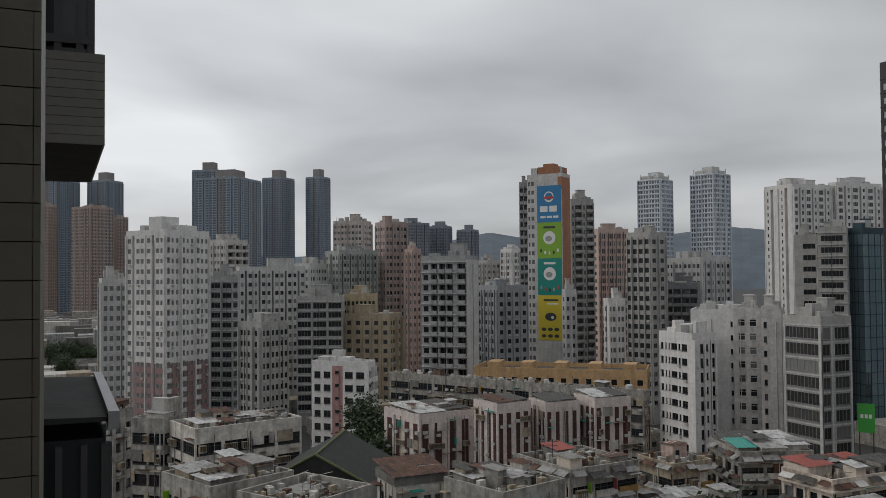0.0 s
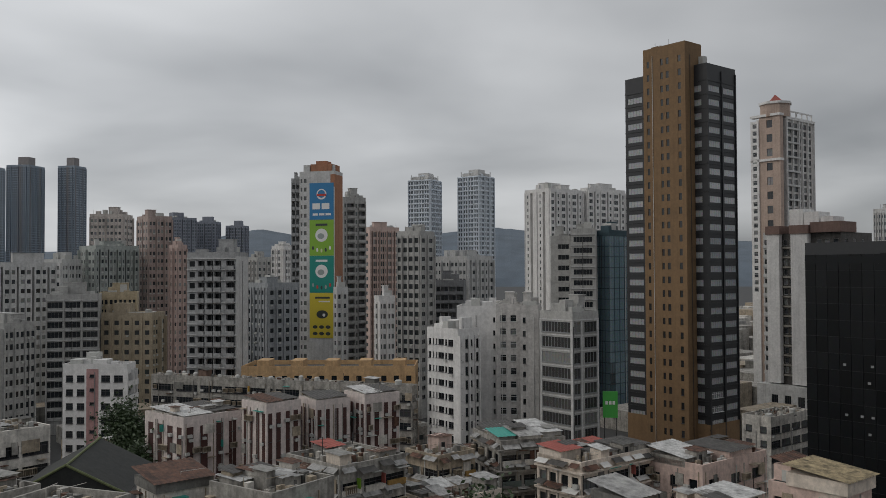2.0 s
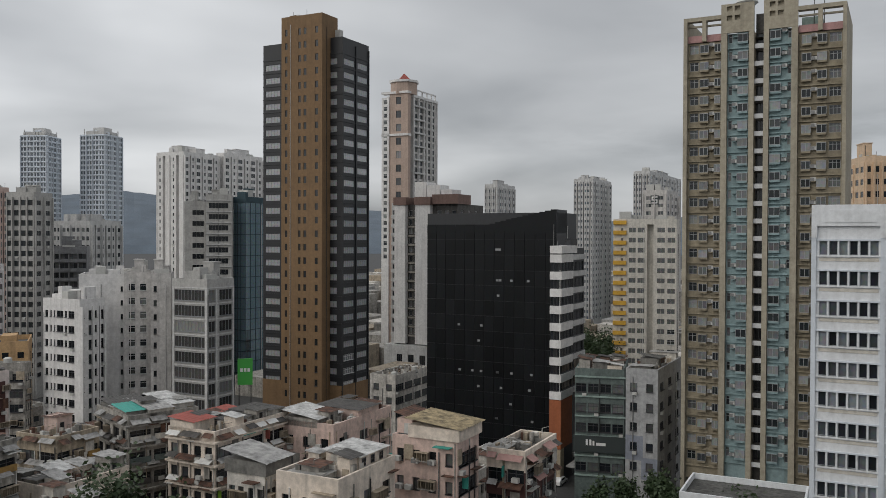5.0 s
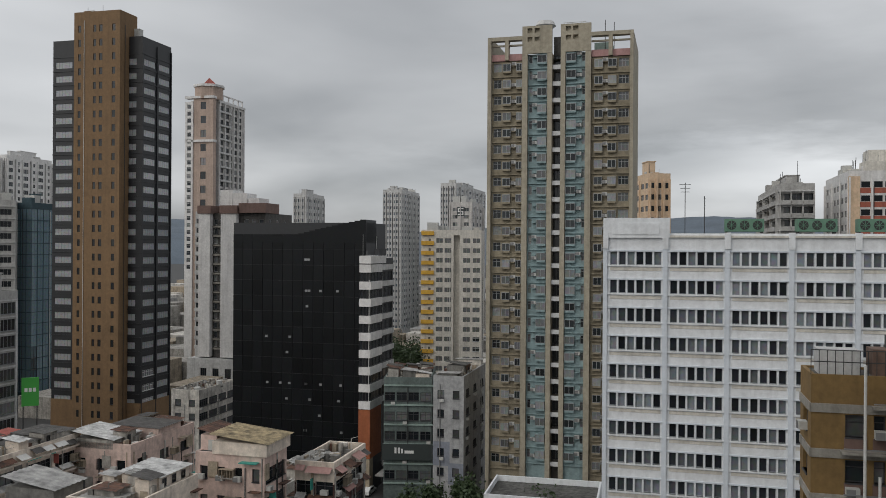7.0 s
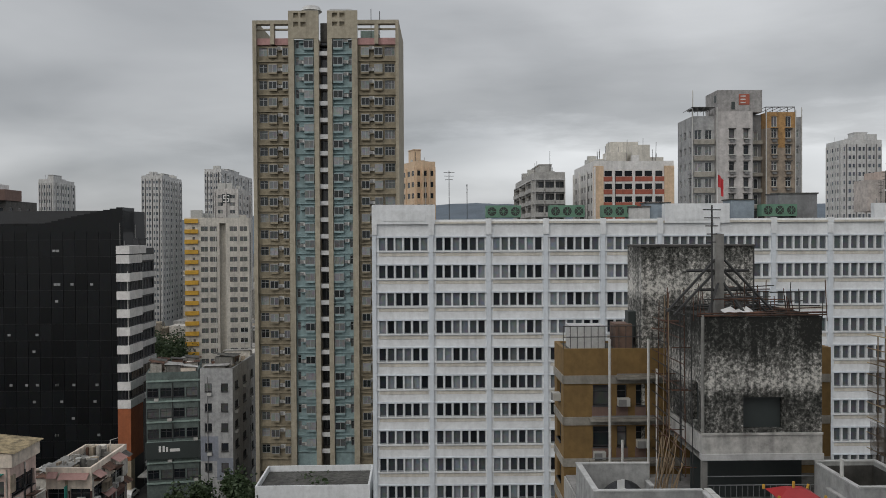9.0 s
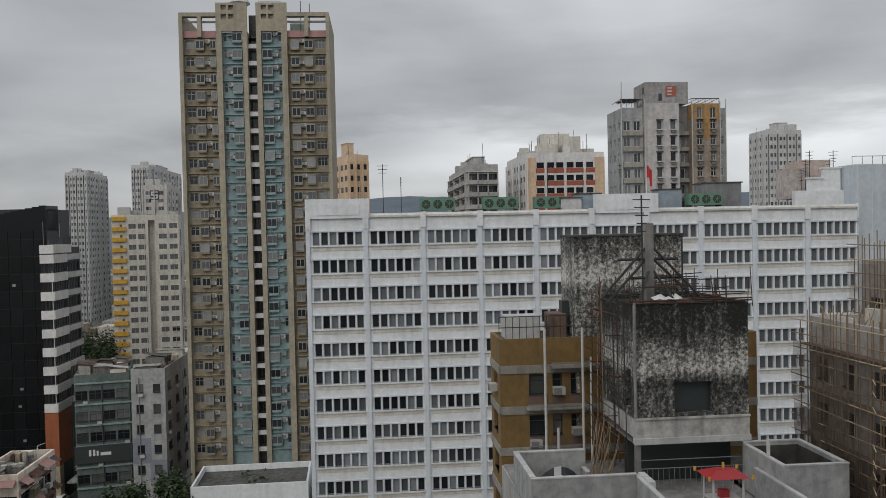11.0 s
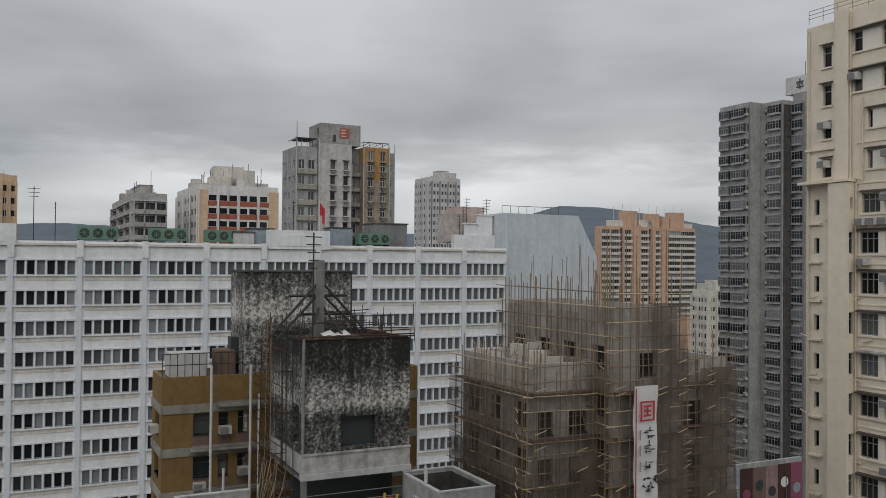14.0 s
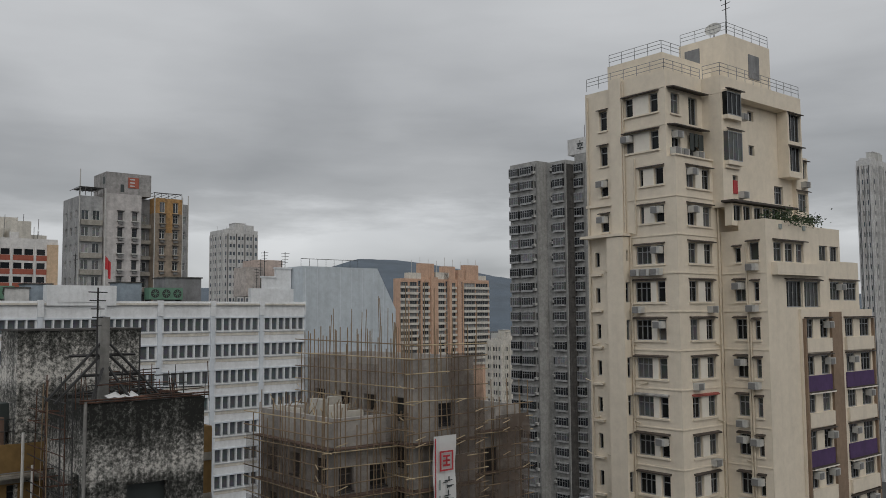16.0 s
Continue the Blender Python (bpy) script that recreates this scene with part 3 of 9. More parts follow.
sign_yellow = plain("sign_yellow", (0.62, 0.5, 0.05), 0.5, 0, 0.1)
sign_white = plain("sign_white", (0.75, 0.75, 0.74), 0.5, 0, 0.05)
sign_red = plain("sign_red", (0.5, 0.05, 0.04), 0.5, 0, 0.1)
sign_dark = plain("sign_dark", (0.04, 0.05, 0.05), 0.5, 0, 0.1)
sign_grey = plain("sign_grey", (0.3, 0.34, 0.33), 0.5, 0, 0.1)
sign_cream = plain("sign_cream", (0.6, 0.62, 0.4), 0.5, 0, 0.1)
black_glass = glazing("black_glass", (0.006, 0.007, 0.008), (0.016, 0.018, 0.02), 0.6, 0.3, 0.2)
# lighter blue tones paint the sky's reflection on this glass
GLASS_TEAL = glazing("teal_glass", (0.03, 0.06, 0.075), (0.26, 0.38, 0.44), 0.5, 0.06, 0.8)
# pale pane colour imitates bright sky reflected in the window bands
GLASS_TOWER = glazing("tower_glass", (0.05, 0.055, 0.06), (0.52, 0.54, 0.56), 0.45, 0.06, 0.9)
white2 = wall_paint("clean_white_paint", (0.78, 0.805, 0.83), 0.2)
blueish = wall_paint("pale_blue_white_paint", (0.66, 0.71, 0.77), 0.15)
creamwhite = wall_paint("cream_white_paint", (0.68, 0.65, 0.59), 0.35)
bluegrey2 = wall_paint("blue_grey_metal", (0.3, 0.36, 0.42), 0.3)
paleblue = wall_paint("pale_blue_sheet", (0.55, 0.61, 0.66), 0.2, 0.5)
chillergreen = plain("faded_green_metal", (0.12, 0.24, 0.17), 0.55)
brownt = wall_paint("ochre_brown_tile", (0.24, 0.15, 0.055), 0.35)
dustgrey = wall_paint("dusty_grey_render", (0.36, 0.35, 0.345), 0.55, scale=0.5)
concband = wall_paint("pale_concrete_band", (0.36, 0.34, 0.3), 0.5)
rust_wall = wall_paint("rusty_brown_boards", (0.2, 0.13, 0.1), 0.5)
whitewash = wall_paint("dirty_whitewash", (0.62, 0.61, 0.585), 0.6, scale=0.9)
paleterrace = wall_paint("pale_terrace_render", (0.47, 0.475, 0.47), 0.5)
redbright = wall_paint("red_lacquer", (0.45, 0.03, 0.035), 0.2, 0.5)
offgrey = wall_paint("raw_render", (0.5, 0.47, 0.44), 0.5)
bamboo = plain("bamboo_brown", (0.26, 0.19, 0.12), 0.7, 0, 0.5, 1.5)
bamboo_pale = plain("bamboo_pale", (0.5, 0.4, 0.26), 0.7, 0, 0.4, 1.5)
sign_red2 = plain("banner_red", (0.5, 0.04, 0.05), 0.7, 0, 0.1)
sign_greenb = plain("billboard_green", (0.06, 0.36, 0.06), 0.5, 0, 0.1)
mural_pink = plain("mural_pink", (0.26, 0.07, 0.12), 0.6)
purple = wall_paint("purple_panel", (0.09, 0.05, 0.14), 0.3)
tanbrown = wall_paint("tan_brown_tile", (0.28, 0.2, 0.14), 0.3)
creampipe = plain("cream_pipe", (0.6, 0.53, 0.42), 0.6)
RAILM = plain("grey_railing", (0.25, 0.26, 0.27), 0.5, 0.3)
leaf = plain("dark_leaf", (0.035, 0.06, 0.022), 0.6, 0, 0.6, 1.2)
bark = plain("bark", (0.09, 0.07, 0.05), 0.9)
shellpink2 = wall_paint("faded_shell_paint", (0.58, 0.48, 0.43), 0.4)
shellwhite = wall_paint("pinkish_white_paint", (0.7, 0.62, 0.59), 0.35)
maroondark = wall_paint("dark_maroon_panel", (0.075, 0.032, 0.028), 0.3)
slateroof = wall_paint("dark_slate_roof", (0.034, 0.036, 0.034), 0.7, scale=0.8)
mossy = plain("mossy_verge", (0.13, 0.15, 0.07), 0.9, 0, 0.5)
tarp = plain("teal_tarpaulin", (0.04, 0.3, 0.25), 0.6)
roseawning = plain("rose_awning", (0.34, 0.2, 0.18), 0.7)
carsilver = plain("silver_car_paint", (0.35, 0.36, 0.37), 0.3, 0.5, 0.05)
# distance haze is put into this pale blue-grey hill colour
hill_haze = wall_paint("hazy_wooded_hill", (0.12, 0.155, 0.195), 0.5, scale=0.012)
mustard = wall_paint("mustard_paint", (0.36, 0.22, 0.07), 0.5)
seafoam = wall_paint("sea_foam_paint", (0.3, 0.39, 0.36), 0.4)
seagrey = wall_paint("sea_green_grey_paint", (0.15, 0.19, 0.18), 0.5)
darktile = wall_paint("dark_brown_tile", (0.125, 0.118, 0.09), 0.2, 0.5, vary=0.12)
paletile = wall_paint("grey_glazed_tile", (0.17, 0.165, 0.15), 0.2, 0.45, vary=0.06)
mortar = wall_paint("dark_mortar", (0.075, 0.07, 0.06), 0.3)
FRAME_B = plain("blue_grey_frame", (0.4, 0.43, 0.46), 0.5, 0.2)
GLASS_OFFICE = glazing("office_glass", (0.03, 0.03, 0.03), (0.3, 0.3, 0.29), 0.65, 0.15)
GLASS_WARD = glazing("ward_glass", (0.018, 0.021, 0.026), (0.34, 0.38, 0.42), 0.6, 0.15, 0.3)


def net_material(name, low_d, high_d):
    m, N, L, bs = nodes(name)
    tr, mix, out = N.new("ShaderNodeBsdfTransparent"), N.new("ShaderNodeMixShader"), N["Material Output"]
    geo, nz, mr = N.new("ShaderNodeNewGeometry"), N.new("ShaderNodeTexNoise"), N.new("ShaderNodeMapRange")
    nz.inputs["Scale"].default_value, nz.inputs["Detail"].default_value = 0.5, 5.0
    L.new(geo.outputs["Position"], nz.inputs["Vector"])
    mr.inputs["From Min"].default_value, mr.inputs["From Max"].default_value = 0.3, 0.7
    mr.inputs["To Min"].default_value, mr.inputs["To Max"].default_value = 0.35, 1.2
    L.new(nz.outputs[0], mr.inputs["Value"])
    info, dens, mul = N.new("ShaderNodeObjectInfo"), N.new("ShaderNodeMapRange"), N.new("ShaderNodeMath")
    dens.inputs["To Min"].default_value, dens.inputs["To Max"].default_value = low_d, high_d
    L.new(info.outputs["Random"], dens.inputs["Value"])
    mul.operation, mul.use_clamp = "MULTIPLY", True
    L.new(mr.outputs[0], mul.inputs[0]); L.new(dens.outputs[0], mul.inputs[1])
    bs.inputs["Base Color"].default_value = (0.125, 0.094, 0.073, 1)
    bs.inputs["Roughness"].default_value = 0.9
    L.new(mul.outputs[0], mix.inputs[0]); L.new(tr.outputs[0], mix.inputs[1]); L.new(bs.outputs[0], mix.inputs[2])
    L.new(mix.outputs[0], out.inputs["Surface"])
    return m


netting = net_material("brown_netting", 0.45, 0.9)
thin_netting = net_material("thin_netting", 0.06, 0.3)
g_white = wall_paint("grimy_white_render", (0.7, 0.665, 0.61), 0.55, scale=0.5, dark=0.32)
g_grey = wall_paint("grimy_grey_render", (0.43, 0.41, 0.375), 0.65, scale=0.5, dark=0.3)
g_cream = wall_paint("grimy_cream_render", (0.78, 0.685, 0.59), 0.42, scale=0.5, dark=0.35)
g_pink = wall_paint("grimy_pink_render", (0.68, 0.52, 0.46), 0.4, scale=0.5, dark=0.35)
g_sand = wall_paint("grimy_sand_render", (0.44, 0.37, 0.28), 0.6, scale=0.5, dark=0.3)
g_dark = wall_paint("sooty_render", (0.22, 0.215, 0.2), 0.6, scale=0.5, dark=0.3)
tattered = wall_paint("tattered_tile_roof", (0.4, 0.32, 0.19), 0.8, scale=0.9, dark=0.3)
JUNK = [g_white, g_grey, g_dark, g_sand]


def mould_material(name, top, bright):
    """Whitewash that has peeled in flakes from concrete; black mould runs down from the wall head."""
    m, N, L, bs = nodes(name)
    geo = N.new("ShaderNodeNewGeometry")
    sep = N.new("ShaderNodeSeparateXYZ")
    L.new(geo.outputs["Position"], sep.inputs[0])

    def tex(scale, detail, rough, stretch=None):
        t = N.new("ShaderNodeTexNoise")
        t.inputs["Scale"].default_value, t.inputs["Detail"].default_value, t.inputs["Roughness"].default_value = scale, detail, rough
        if stretch:
            mp = N.new("ShaderNodeMapping"); mp.inputs["Scale"].default_value = stretch
            L.new(geo.outputs["Position"], mp.inputs[0]); L.new(mp.outputs[0], t.inputs["Vector"])
        else:
            L.new(geo.outputs["Position"], t.inputs["Vector"])
        return t.outputs[0]

    def fma(a, k, c):
        n = N.new("ShaderNodeMath"); n.operation = "MULTIPLY_ADD"; n.inputs[1].default_value = k
        L.new(a, n.inputs[0])
        if isinstance(c, float):
            n.inputs[2].default_value = c
        else:
            L.new(c, n.inputs[2])
        return n.outputs[0]

    # how much paint is left, by height under the wall head
    h = N.new("ShaderNodeMapRange")
    h.inputs["From Min"].default_value, h.inputs["From Max"].default_value = top - 6.5, top
    L.new(sep.outputs[2], h.inputs["Value"])
    prof = N.new("ShaderNodeValToRGB")
    e = prof.color_ramp.elements
    e[0].position, e[0].color = 0.0, (0.42, 0.42, 0.42, 1)
    e[1].position, e[1].color = 1.0, (0.2, 0.2, 0.2, 1)
    for p, v in ((0.3, 0.36), (0.42, 0.62), (0.6, 0.5), (0.85, 0.3)):
        k = e.new(p); k.color = (v, v, v, 1)
    L.new(h.outputs[0], prof.inputs[0])
    flake = tex(5.0, 10.0, 0.74)
    large = tex(0.45, 3.0, 0.5)
    streak = tex(1.0, 5.0, 0.6, (3.0, 3.0, 0.22))
    s = fma(large, 0.45, fma(streak, 0.4, fma(prof.outputs[0], 0.75, fma(flake, 1.25, -0.93 + bright))))
    ramp = N.new("ShaderNodeValToRGB")
    e = ramp.color_ramp.elements
    e[0].position, e[0].color = 0.32, (0.02, 0.021, 0.019, 1)
    e[1].position, e[1].color = 0.7, (0.68, 0.66, 0.62, 1)
    for p, c in ((0.42, (0.075, 0.076, 0.07)), (0.5, (0.15, 0.148, 0.138)), (0.58, (0.33, 0.325, 0.305))):
        k = e.new(p); k.color = (*c, 1)
    L.new(s, ramp.inputs[0])
    L.new(ramp.outputs[0], bs.inputs["Base Color"])
    bs.inputs["Roughness"].default_value = 0.95
    bp = N.new("ShaderNodeBump"); bp.inputs["Strength"].default_value, bp.inputs["Distance"].default_value = 0.5, 0.05
    L.new(flake, bp.inputs["Height"]); L.new(bp.outputs[0], bs.inputs["Normal"])
    return m


mould = mould_material("mouldy_concrete", 40.4, 0.0)
mould_tank = mould_material("mouldy_whitewash", 45.2, 0.06)


def thing(name, label, category, x=0, y=0, z=0, rz=0, group=""):
    root = new(name)
    root.location, root.rotation_euler = (x, y, z), (0, 0, radians(rz))
    return tagged(root, label, category, group)


def panel(root, side, u0, u1, v0, v1, proud, mat, name, back=0.0):
    """A box on a face of a building: u along the face, v up, proud of the wall."""
    P, g = face_map(side), Geo()
    q0, q1 = P(u0, -proud, v0), P(u1, back, v1)
    g.box(*[min(c) for c in zip(q0, q1)], *[max(c) for c in zip(q0, q1)])
    return g.put(name, mat, root)

def volume(root, paint, u0, d0, u1, d1, z0, z1, wins=(), glass=None, frame_m=None, name="wall", each=True, dep=0.22):
    """An upright box of a stepped building with real openings on its two seen faces; wins are (face, from, to, low, high)."""
    g, holes, far = Geo(), {"r": [], "l": []}, Geo()
    for side, a, b, lo, hi in wins:
        o = u0 if side == "r" else d0
        holes[side].append((round(a - o, 3), round(b - o, 3), round(lo, 3), round(hi, 3), dep))
    W, D = round(u1 - u0, 3), round(d1 - d0, 3)
    wall_face(g, "r", W, z0, z1, holes["r"])
    wall_face(g, "l", D, z0, z1, holes["l"])
    g.quad((W, 0, z0), (W, D, z0), (W, D, z1), (W, 0, z1))
    g.quad((0, D, z0), (0, D, z1), (W, D, z1), (W, D, z0))
    g.quad((0, 0, z1), (W, 0, z1), (W, D, z1), (0, D, z1))
    g.quad((0, 0, z0), (0, D, z0), (W, D, z0), (W, 0, z0))
    g.v = [(p[0] + u0, p[1] + d0, p[2]) for p in g.v]
    ob = g.put(name, paint, root)
    for side, a, b, lo, hi in wins:
        w = round(b - a, 2)
        pos, turn = ((a, d0 + dep, lo), 0.0) if side == "r" else ((u0 + dep, b, lo), -math.pi / 2)
        if each:
            child("window", window_mesh(w, round(hi - lo, 2), max(1, round(w / 0.6)), frame_m or FRAME_A, glass or GLASS, False), root, pos, turn)
        else:
            far.add(window_geo(w, hi - lo, max(1, round(w / 1.1)), False), pos, turn)
    far.put("window", [frame_m or FRAME_A, glass or GLASS_FAR], root, kind="stuff")
    return ob


def slab_on(root, side, plane, a, b, lo, hi, out, mat, name, back=0.0):
    """A piece that stands out of one wall plane of a stepped building."""
    g = Geo()
    if side == "r":
        g.box(a, plane - out, lo, b, plane + back, hi)
    else:
        g.box(plane - out, a, lo, plane + back, b, hi)
    return g.put(name, mat, root)


# ---- far towers ----
def far_top(root, x0, y0, x1, y1, z0, z1, mat, name="roof_block"):
    g = Geo()
    g.box(x0, y0, z0 - 2.2, x1, y1, z1)
    return g.put(name, mat, root)


FINS = [(0.05, 0.25, 0.7, 2.5, "w"), (0.32, 0.44, 1.5, 0, "s"), (0.52, 0.72, 0.7, 2.5, "w"), (0.78, 0.95, 0.7, 2.5, "w")]
for spec, tops in (((-297.2, 1142.0, 82.6, 27.8, 36.1, 186.3), 1), ((-243.0, 1021.5, 74.1, 59.2, 56.9, 163.1), 1), ((-216.6, 1160.0, 66.5, 31.5, 31.0, 177.8), 1), ((-166.0, 1168.3, 62.3, 23.8, 23.6, 179.1), 1), ((-482.3, 1076.9, 68.4, 38.2, 37.4, 168.6), 1), ((-428.9, 1099.3, 69.0, 30.8, 30.3, 169.2), 1)):
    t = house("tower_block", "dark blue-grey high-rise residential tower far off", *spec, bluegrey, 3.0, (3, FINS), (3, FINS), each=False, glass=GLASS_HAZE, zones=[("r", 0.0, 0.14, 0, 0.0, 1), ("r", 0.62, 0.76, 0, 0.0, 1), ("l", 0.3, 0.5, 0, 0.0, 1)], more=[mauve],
              category="tower block", group="dark towers on the skyline", roof_boxes=0, parapet=2.0, z_first=1)
    wr, wl, h = spec[3:]
    far_top(t, wr * 0.3, wl * 0.25, wr * 0.75, wl * 0.7, h, h + 11, mauve)
for spec in ((-310.0, 759.1, 62.6, 24.9, 24.5, 107.4), (-304.2, 804.4, 42.7, 11.3, 5.3, 100.9), (-358.3, 781.8, 79.3, 13.9, 13.7, 111.1)):
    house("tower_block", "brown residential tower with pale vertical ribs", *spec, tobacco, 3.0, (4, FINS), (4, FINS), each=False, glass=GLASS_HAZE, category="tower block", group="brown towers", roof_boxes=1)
for spec in ((-37.4, 849.2, 24.5, 26.7, 24.4, 96.0), (3.9, 880.0, 67.7, 15.6, 23.9, 94.1), (31.5, 879.4, 65.9, 14.0, 18.8, 90.3)):
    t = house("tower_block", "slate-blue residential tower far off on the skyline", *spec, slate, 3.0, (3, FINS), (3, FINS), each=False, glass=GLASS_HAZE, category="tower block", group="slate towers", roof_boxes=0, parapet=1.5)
    far_top(t, spec[3] * 0.2, spec[4] * 0.2, spec[3] * 0.6, spec[4] * 0.6, spec[5], spec[5] + 5, slate)
for spec in ((132.4, 523.5, 47.0, 15.5, 15.5, 102.0), (162.1, 515.1, 37.3, 16.5, 16.6, 104.2)):
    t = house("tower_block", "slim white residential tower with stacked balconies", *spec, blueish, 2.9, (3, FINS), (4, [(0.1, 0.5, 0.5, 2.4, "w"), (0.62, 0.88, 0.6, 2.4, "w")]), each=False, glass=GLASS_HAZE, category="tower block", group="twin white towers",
              roof_boxes=1, ledge=0.5, parapet=0)
    wr, wl, h = spec[3:]
    g = Geo()
    g.box(wr * 0.12, wl * 0.12, h, wr * 0.88, wl * 0.86, h + 2.2)
    g.box(wr * 0.3, wl * 0.25, h + 2.2, wr * 0.75, wl * 0.7, h + 4.6)
    for a, b in ((0.1, 0.1), (0.9, 0.1), (0.1, 0.9), (0.5, 0.1), (0.1, 0.5)):
        g.box(wr * a, wl * b, h, wr * a + 0.4, wl * b + 0.4, h + 3.4)
    g.put("roof_crown", palegrey, t)

# ---- the first group of blocks ----
t = house("apartment_building", "white apartment block with a faded maroon band near its foot", -72.9, 226.6, 59.3, 15.6, 15.2, 57.4, white, 2.75,
          (3, [(0.02, 0.3, 0.3, 2.4, "b"), (0.42, 0.56, 1.0, 2.2, "w"), (0.72, 0.88, 1.0, 2.2, "w")]), (2, [(0.08, 0.24, 1.0, 2.2, "w"), (0.3, 0.46, 1.0, 2.2, "w"), (0.56, 0.68, 1.2, 0, "s"), (0.74, 0.92, 1.0, 2.2, "w")]),
          frame_m=FRAME_D, ac=0.15, zones=[("r", 0, 1, 0, 22.0, 1), ("l", 0, 0.9, 0, 22.0, 1)], more=[maroon], roof_boxes=0)
far_top(t, 1.5, 3.0, 7.5, 8.0, 57.4, 61.0, white, "stair_tower")
far_top(t, 5, 1.0, 12, 5.0, 57.4, 58.8, white, "roof_block")
house("apartment_building", "pale grey apartment block with paired windows", -93.6, 237.2, 24.5, 6.6, 16, 44.7, palegrey, 2.75, (2, W2), (2, W1), frame_m=FRAME_D, ac=0.1)
house("apartment_building", "cream apartment block with open balconies", -80.0, 320.2, 59.0, 10.7, 10.5, 58.5, offwhite, 2.8, (3, BAL), (3, W2), each=False)
house("apartment_building", "grey block ringed by pale balcony bands", -61.9, 254.6, 81.7, 3.9, 7.0, 45.1, midgrey, 2.9, (1, WB), (2, WB), ledge=0.35, ledge_m=palegrey)
house("apartment_building", "pale grey block with narrow window pairs", -66.5, 282.3, 35.2, 23.6, 2.9, 48.0, palegrey, 2.9, (5, SLOT), (2, W1), each=False, ac=0.1)
house("apartment_building", "plain grey block with small windows", -46.4, 220.2, 50.3, 8.9, 8.8, 33.2, grey, 2.8, (3, W2), (3, W2), frame_m=FRAME_D, ac=0.2)
house("apartment_building", "light grey slab block of flats", -50.3, 326.1, 55.6, 9.5, 9.4, 49.5, palegrey, 2.9, (3, W2), (3, W1), each=False)
house("apartment_building", "pale block with rust-stained upper walls", -39.2, 418.2, 73.4, 12.7, 14.9, 71.4, rustwhite, 2.9, (2, W2), (4, W2), each=False)
house("apartment_building", "grey-green block of flats with dark windows", -39.4, 327.6, 28.9, 15.7, 14.8, 54.4, greygreen, 2.8, (5, SLOT), (2, W2), each=False, ac=0.2)
house("apartment_building", "slim dusty pink apartment tower", -22.5, 339.3, 29.1, 9.5, 9.6, 65.9, dustpink, 2.8, (3, W2), (2, W2), each=False, ac=0.3)
house("apartment_building", "small pink rooftop block among flats", -11.6, 329.8, 45.0, 4.5, 4.5, 54.8, pinkish, 2.9, (2, W1), (2, W1), each=False)
house("apartment_building", "grey block with wide barred openings on each floor", -30.3, 260.2, 93.6, 14, 13.7, 38.7, grey, 2.75, None, (3, [(0.08, 0.92, 0.7, 2.3, "w"), ]), frame_m=FRAME_W, glass=GLASS_DARK, ledge=0.3, ledge_m=palegrey)
house("apartment_building", "ochre block of flats with small windows", -21.4, 274.2, 91.5, 12, 10.5, 38.9, ochre, 2.8, None, (4, W2), frame_m=FRAME_D, ac=0.2)
house("apartment_building", "tan block of flats beside the ochre one", -16.2, 261.5, 71.5, 9.4, 15.0, 33.2, sand, 2.8, (2, W2), (5, W1), frame_m=FRAME_D, ac=0.2)
house("apartment_building", "dark grey tower with pale stacked balconies", 6.2, 227.9, 66.5, 8.7, 13.2, 49.9, midgrey, 2.8, None,
      (1, [(0.03, 0.2, 0.15, 2.3, "b"), (0.3, 0.44, 0.15, 2.3, "b"), (0.46, 0.6, 0.15, 2.3, "b"), (0.64, 0.78, 0.15, 2.3, "b"), (0.84, 0.95, 0.8, 2.2, "w")]), zones=[("r", 0, 1, 0, 0.0, 1)], more=[palegrey], ledge=0.4, ledge_m=palegrey)
house("apartment_building", "dark grey block of flats with drainpipes", 16.3, 259.5, 28.6, 11.0, 11.2, 41.5, bluedark, 2.8, (4, W1), (3, SLOT), ac=0.25)
house("apartment_building", "distant grey block of flats", 21.5, 419.5, 33.5, 7.9, 8.0, 51.7, grey, 2.9, (3, W1), (3, W1), each=False)
house("apartment_building", "distant white block with tall fins", 31.9, 398.7, 41.9, 7.3, 7.3, 56.5, white, 2.9, (2, FINS), (2, FINS), each=False)
house("apartment_building", "grey tower wing with stacked balconies", 27.9, 280.6, 81.3, 14, 2.9, 74.8, midgrey, 2.8, (1, BAL), (2, BAL))
ad = house("apartment_building", "grey tower with tall advertising panels on its wall", 38.0, 273.4, 60.1, 6.8, 12.1, 76.8, palegrey, 2.8, None, (1, [(0.8, 0.88, 0.9, 2.2, "w"), (0.92, 0.97, 0.9, 2.2, "w")]), zones=[("r", 0, 1, -36.0, 0.0, 1), ("l", 0, 0.12, -4.0, 0.0, 1)], more=[brick_orange], roof_boxes=0)
far_top(ad, 1, 12.1 * 0.12, 8, 12.1 * 0.72, 76.9, 79.2, brick_orange, "stair_tower")
far_top(ad, 2, 12.1 * 0.3, 6, 12.1 * 0.6, 79.2, 80.3, brick_orange, "tank_room")
house("apartment_building", "grey tower with rounded balconies on every floor", 44.2, 296.7, 13.5, 8.4, 5.2, 70.5, grey, 2.8, (2, [(0.02, 0.25, 0.8, 2.2, "w"), (0.34, 0.94, 0.15, 2.3, "b")]), (1, W2), roof_boxes=1)
house("apartment_building", "low plain grey block", 36.6, 259.4, 14.0, 3.6, 2.7, 40.1, palegrey, 2.8, (2, W1), (1, W1), each=False)
house("apartment_building", "pink tower with pale vertical ribs", 58.4, 324.8, 11.8, 12.3, 5.7, 61.6, shellpink, 2.8, (4, FINS), (1, W1), each=False, roof_boxes=1)
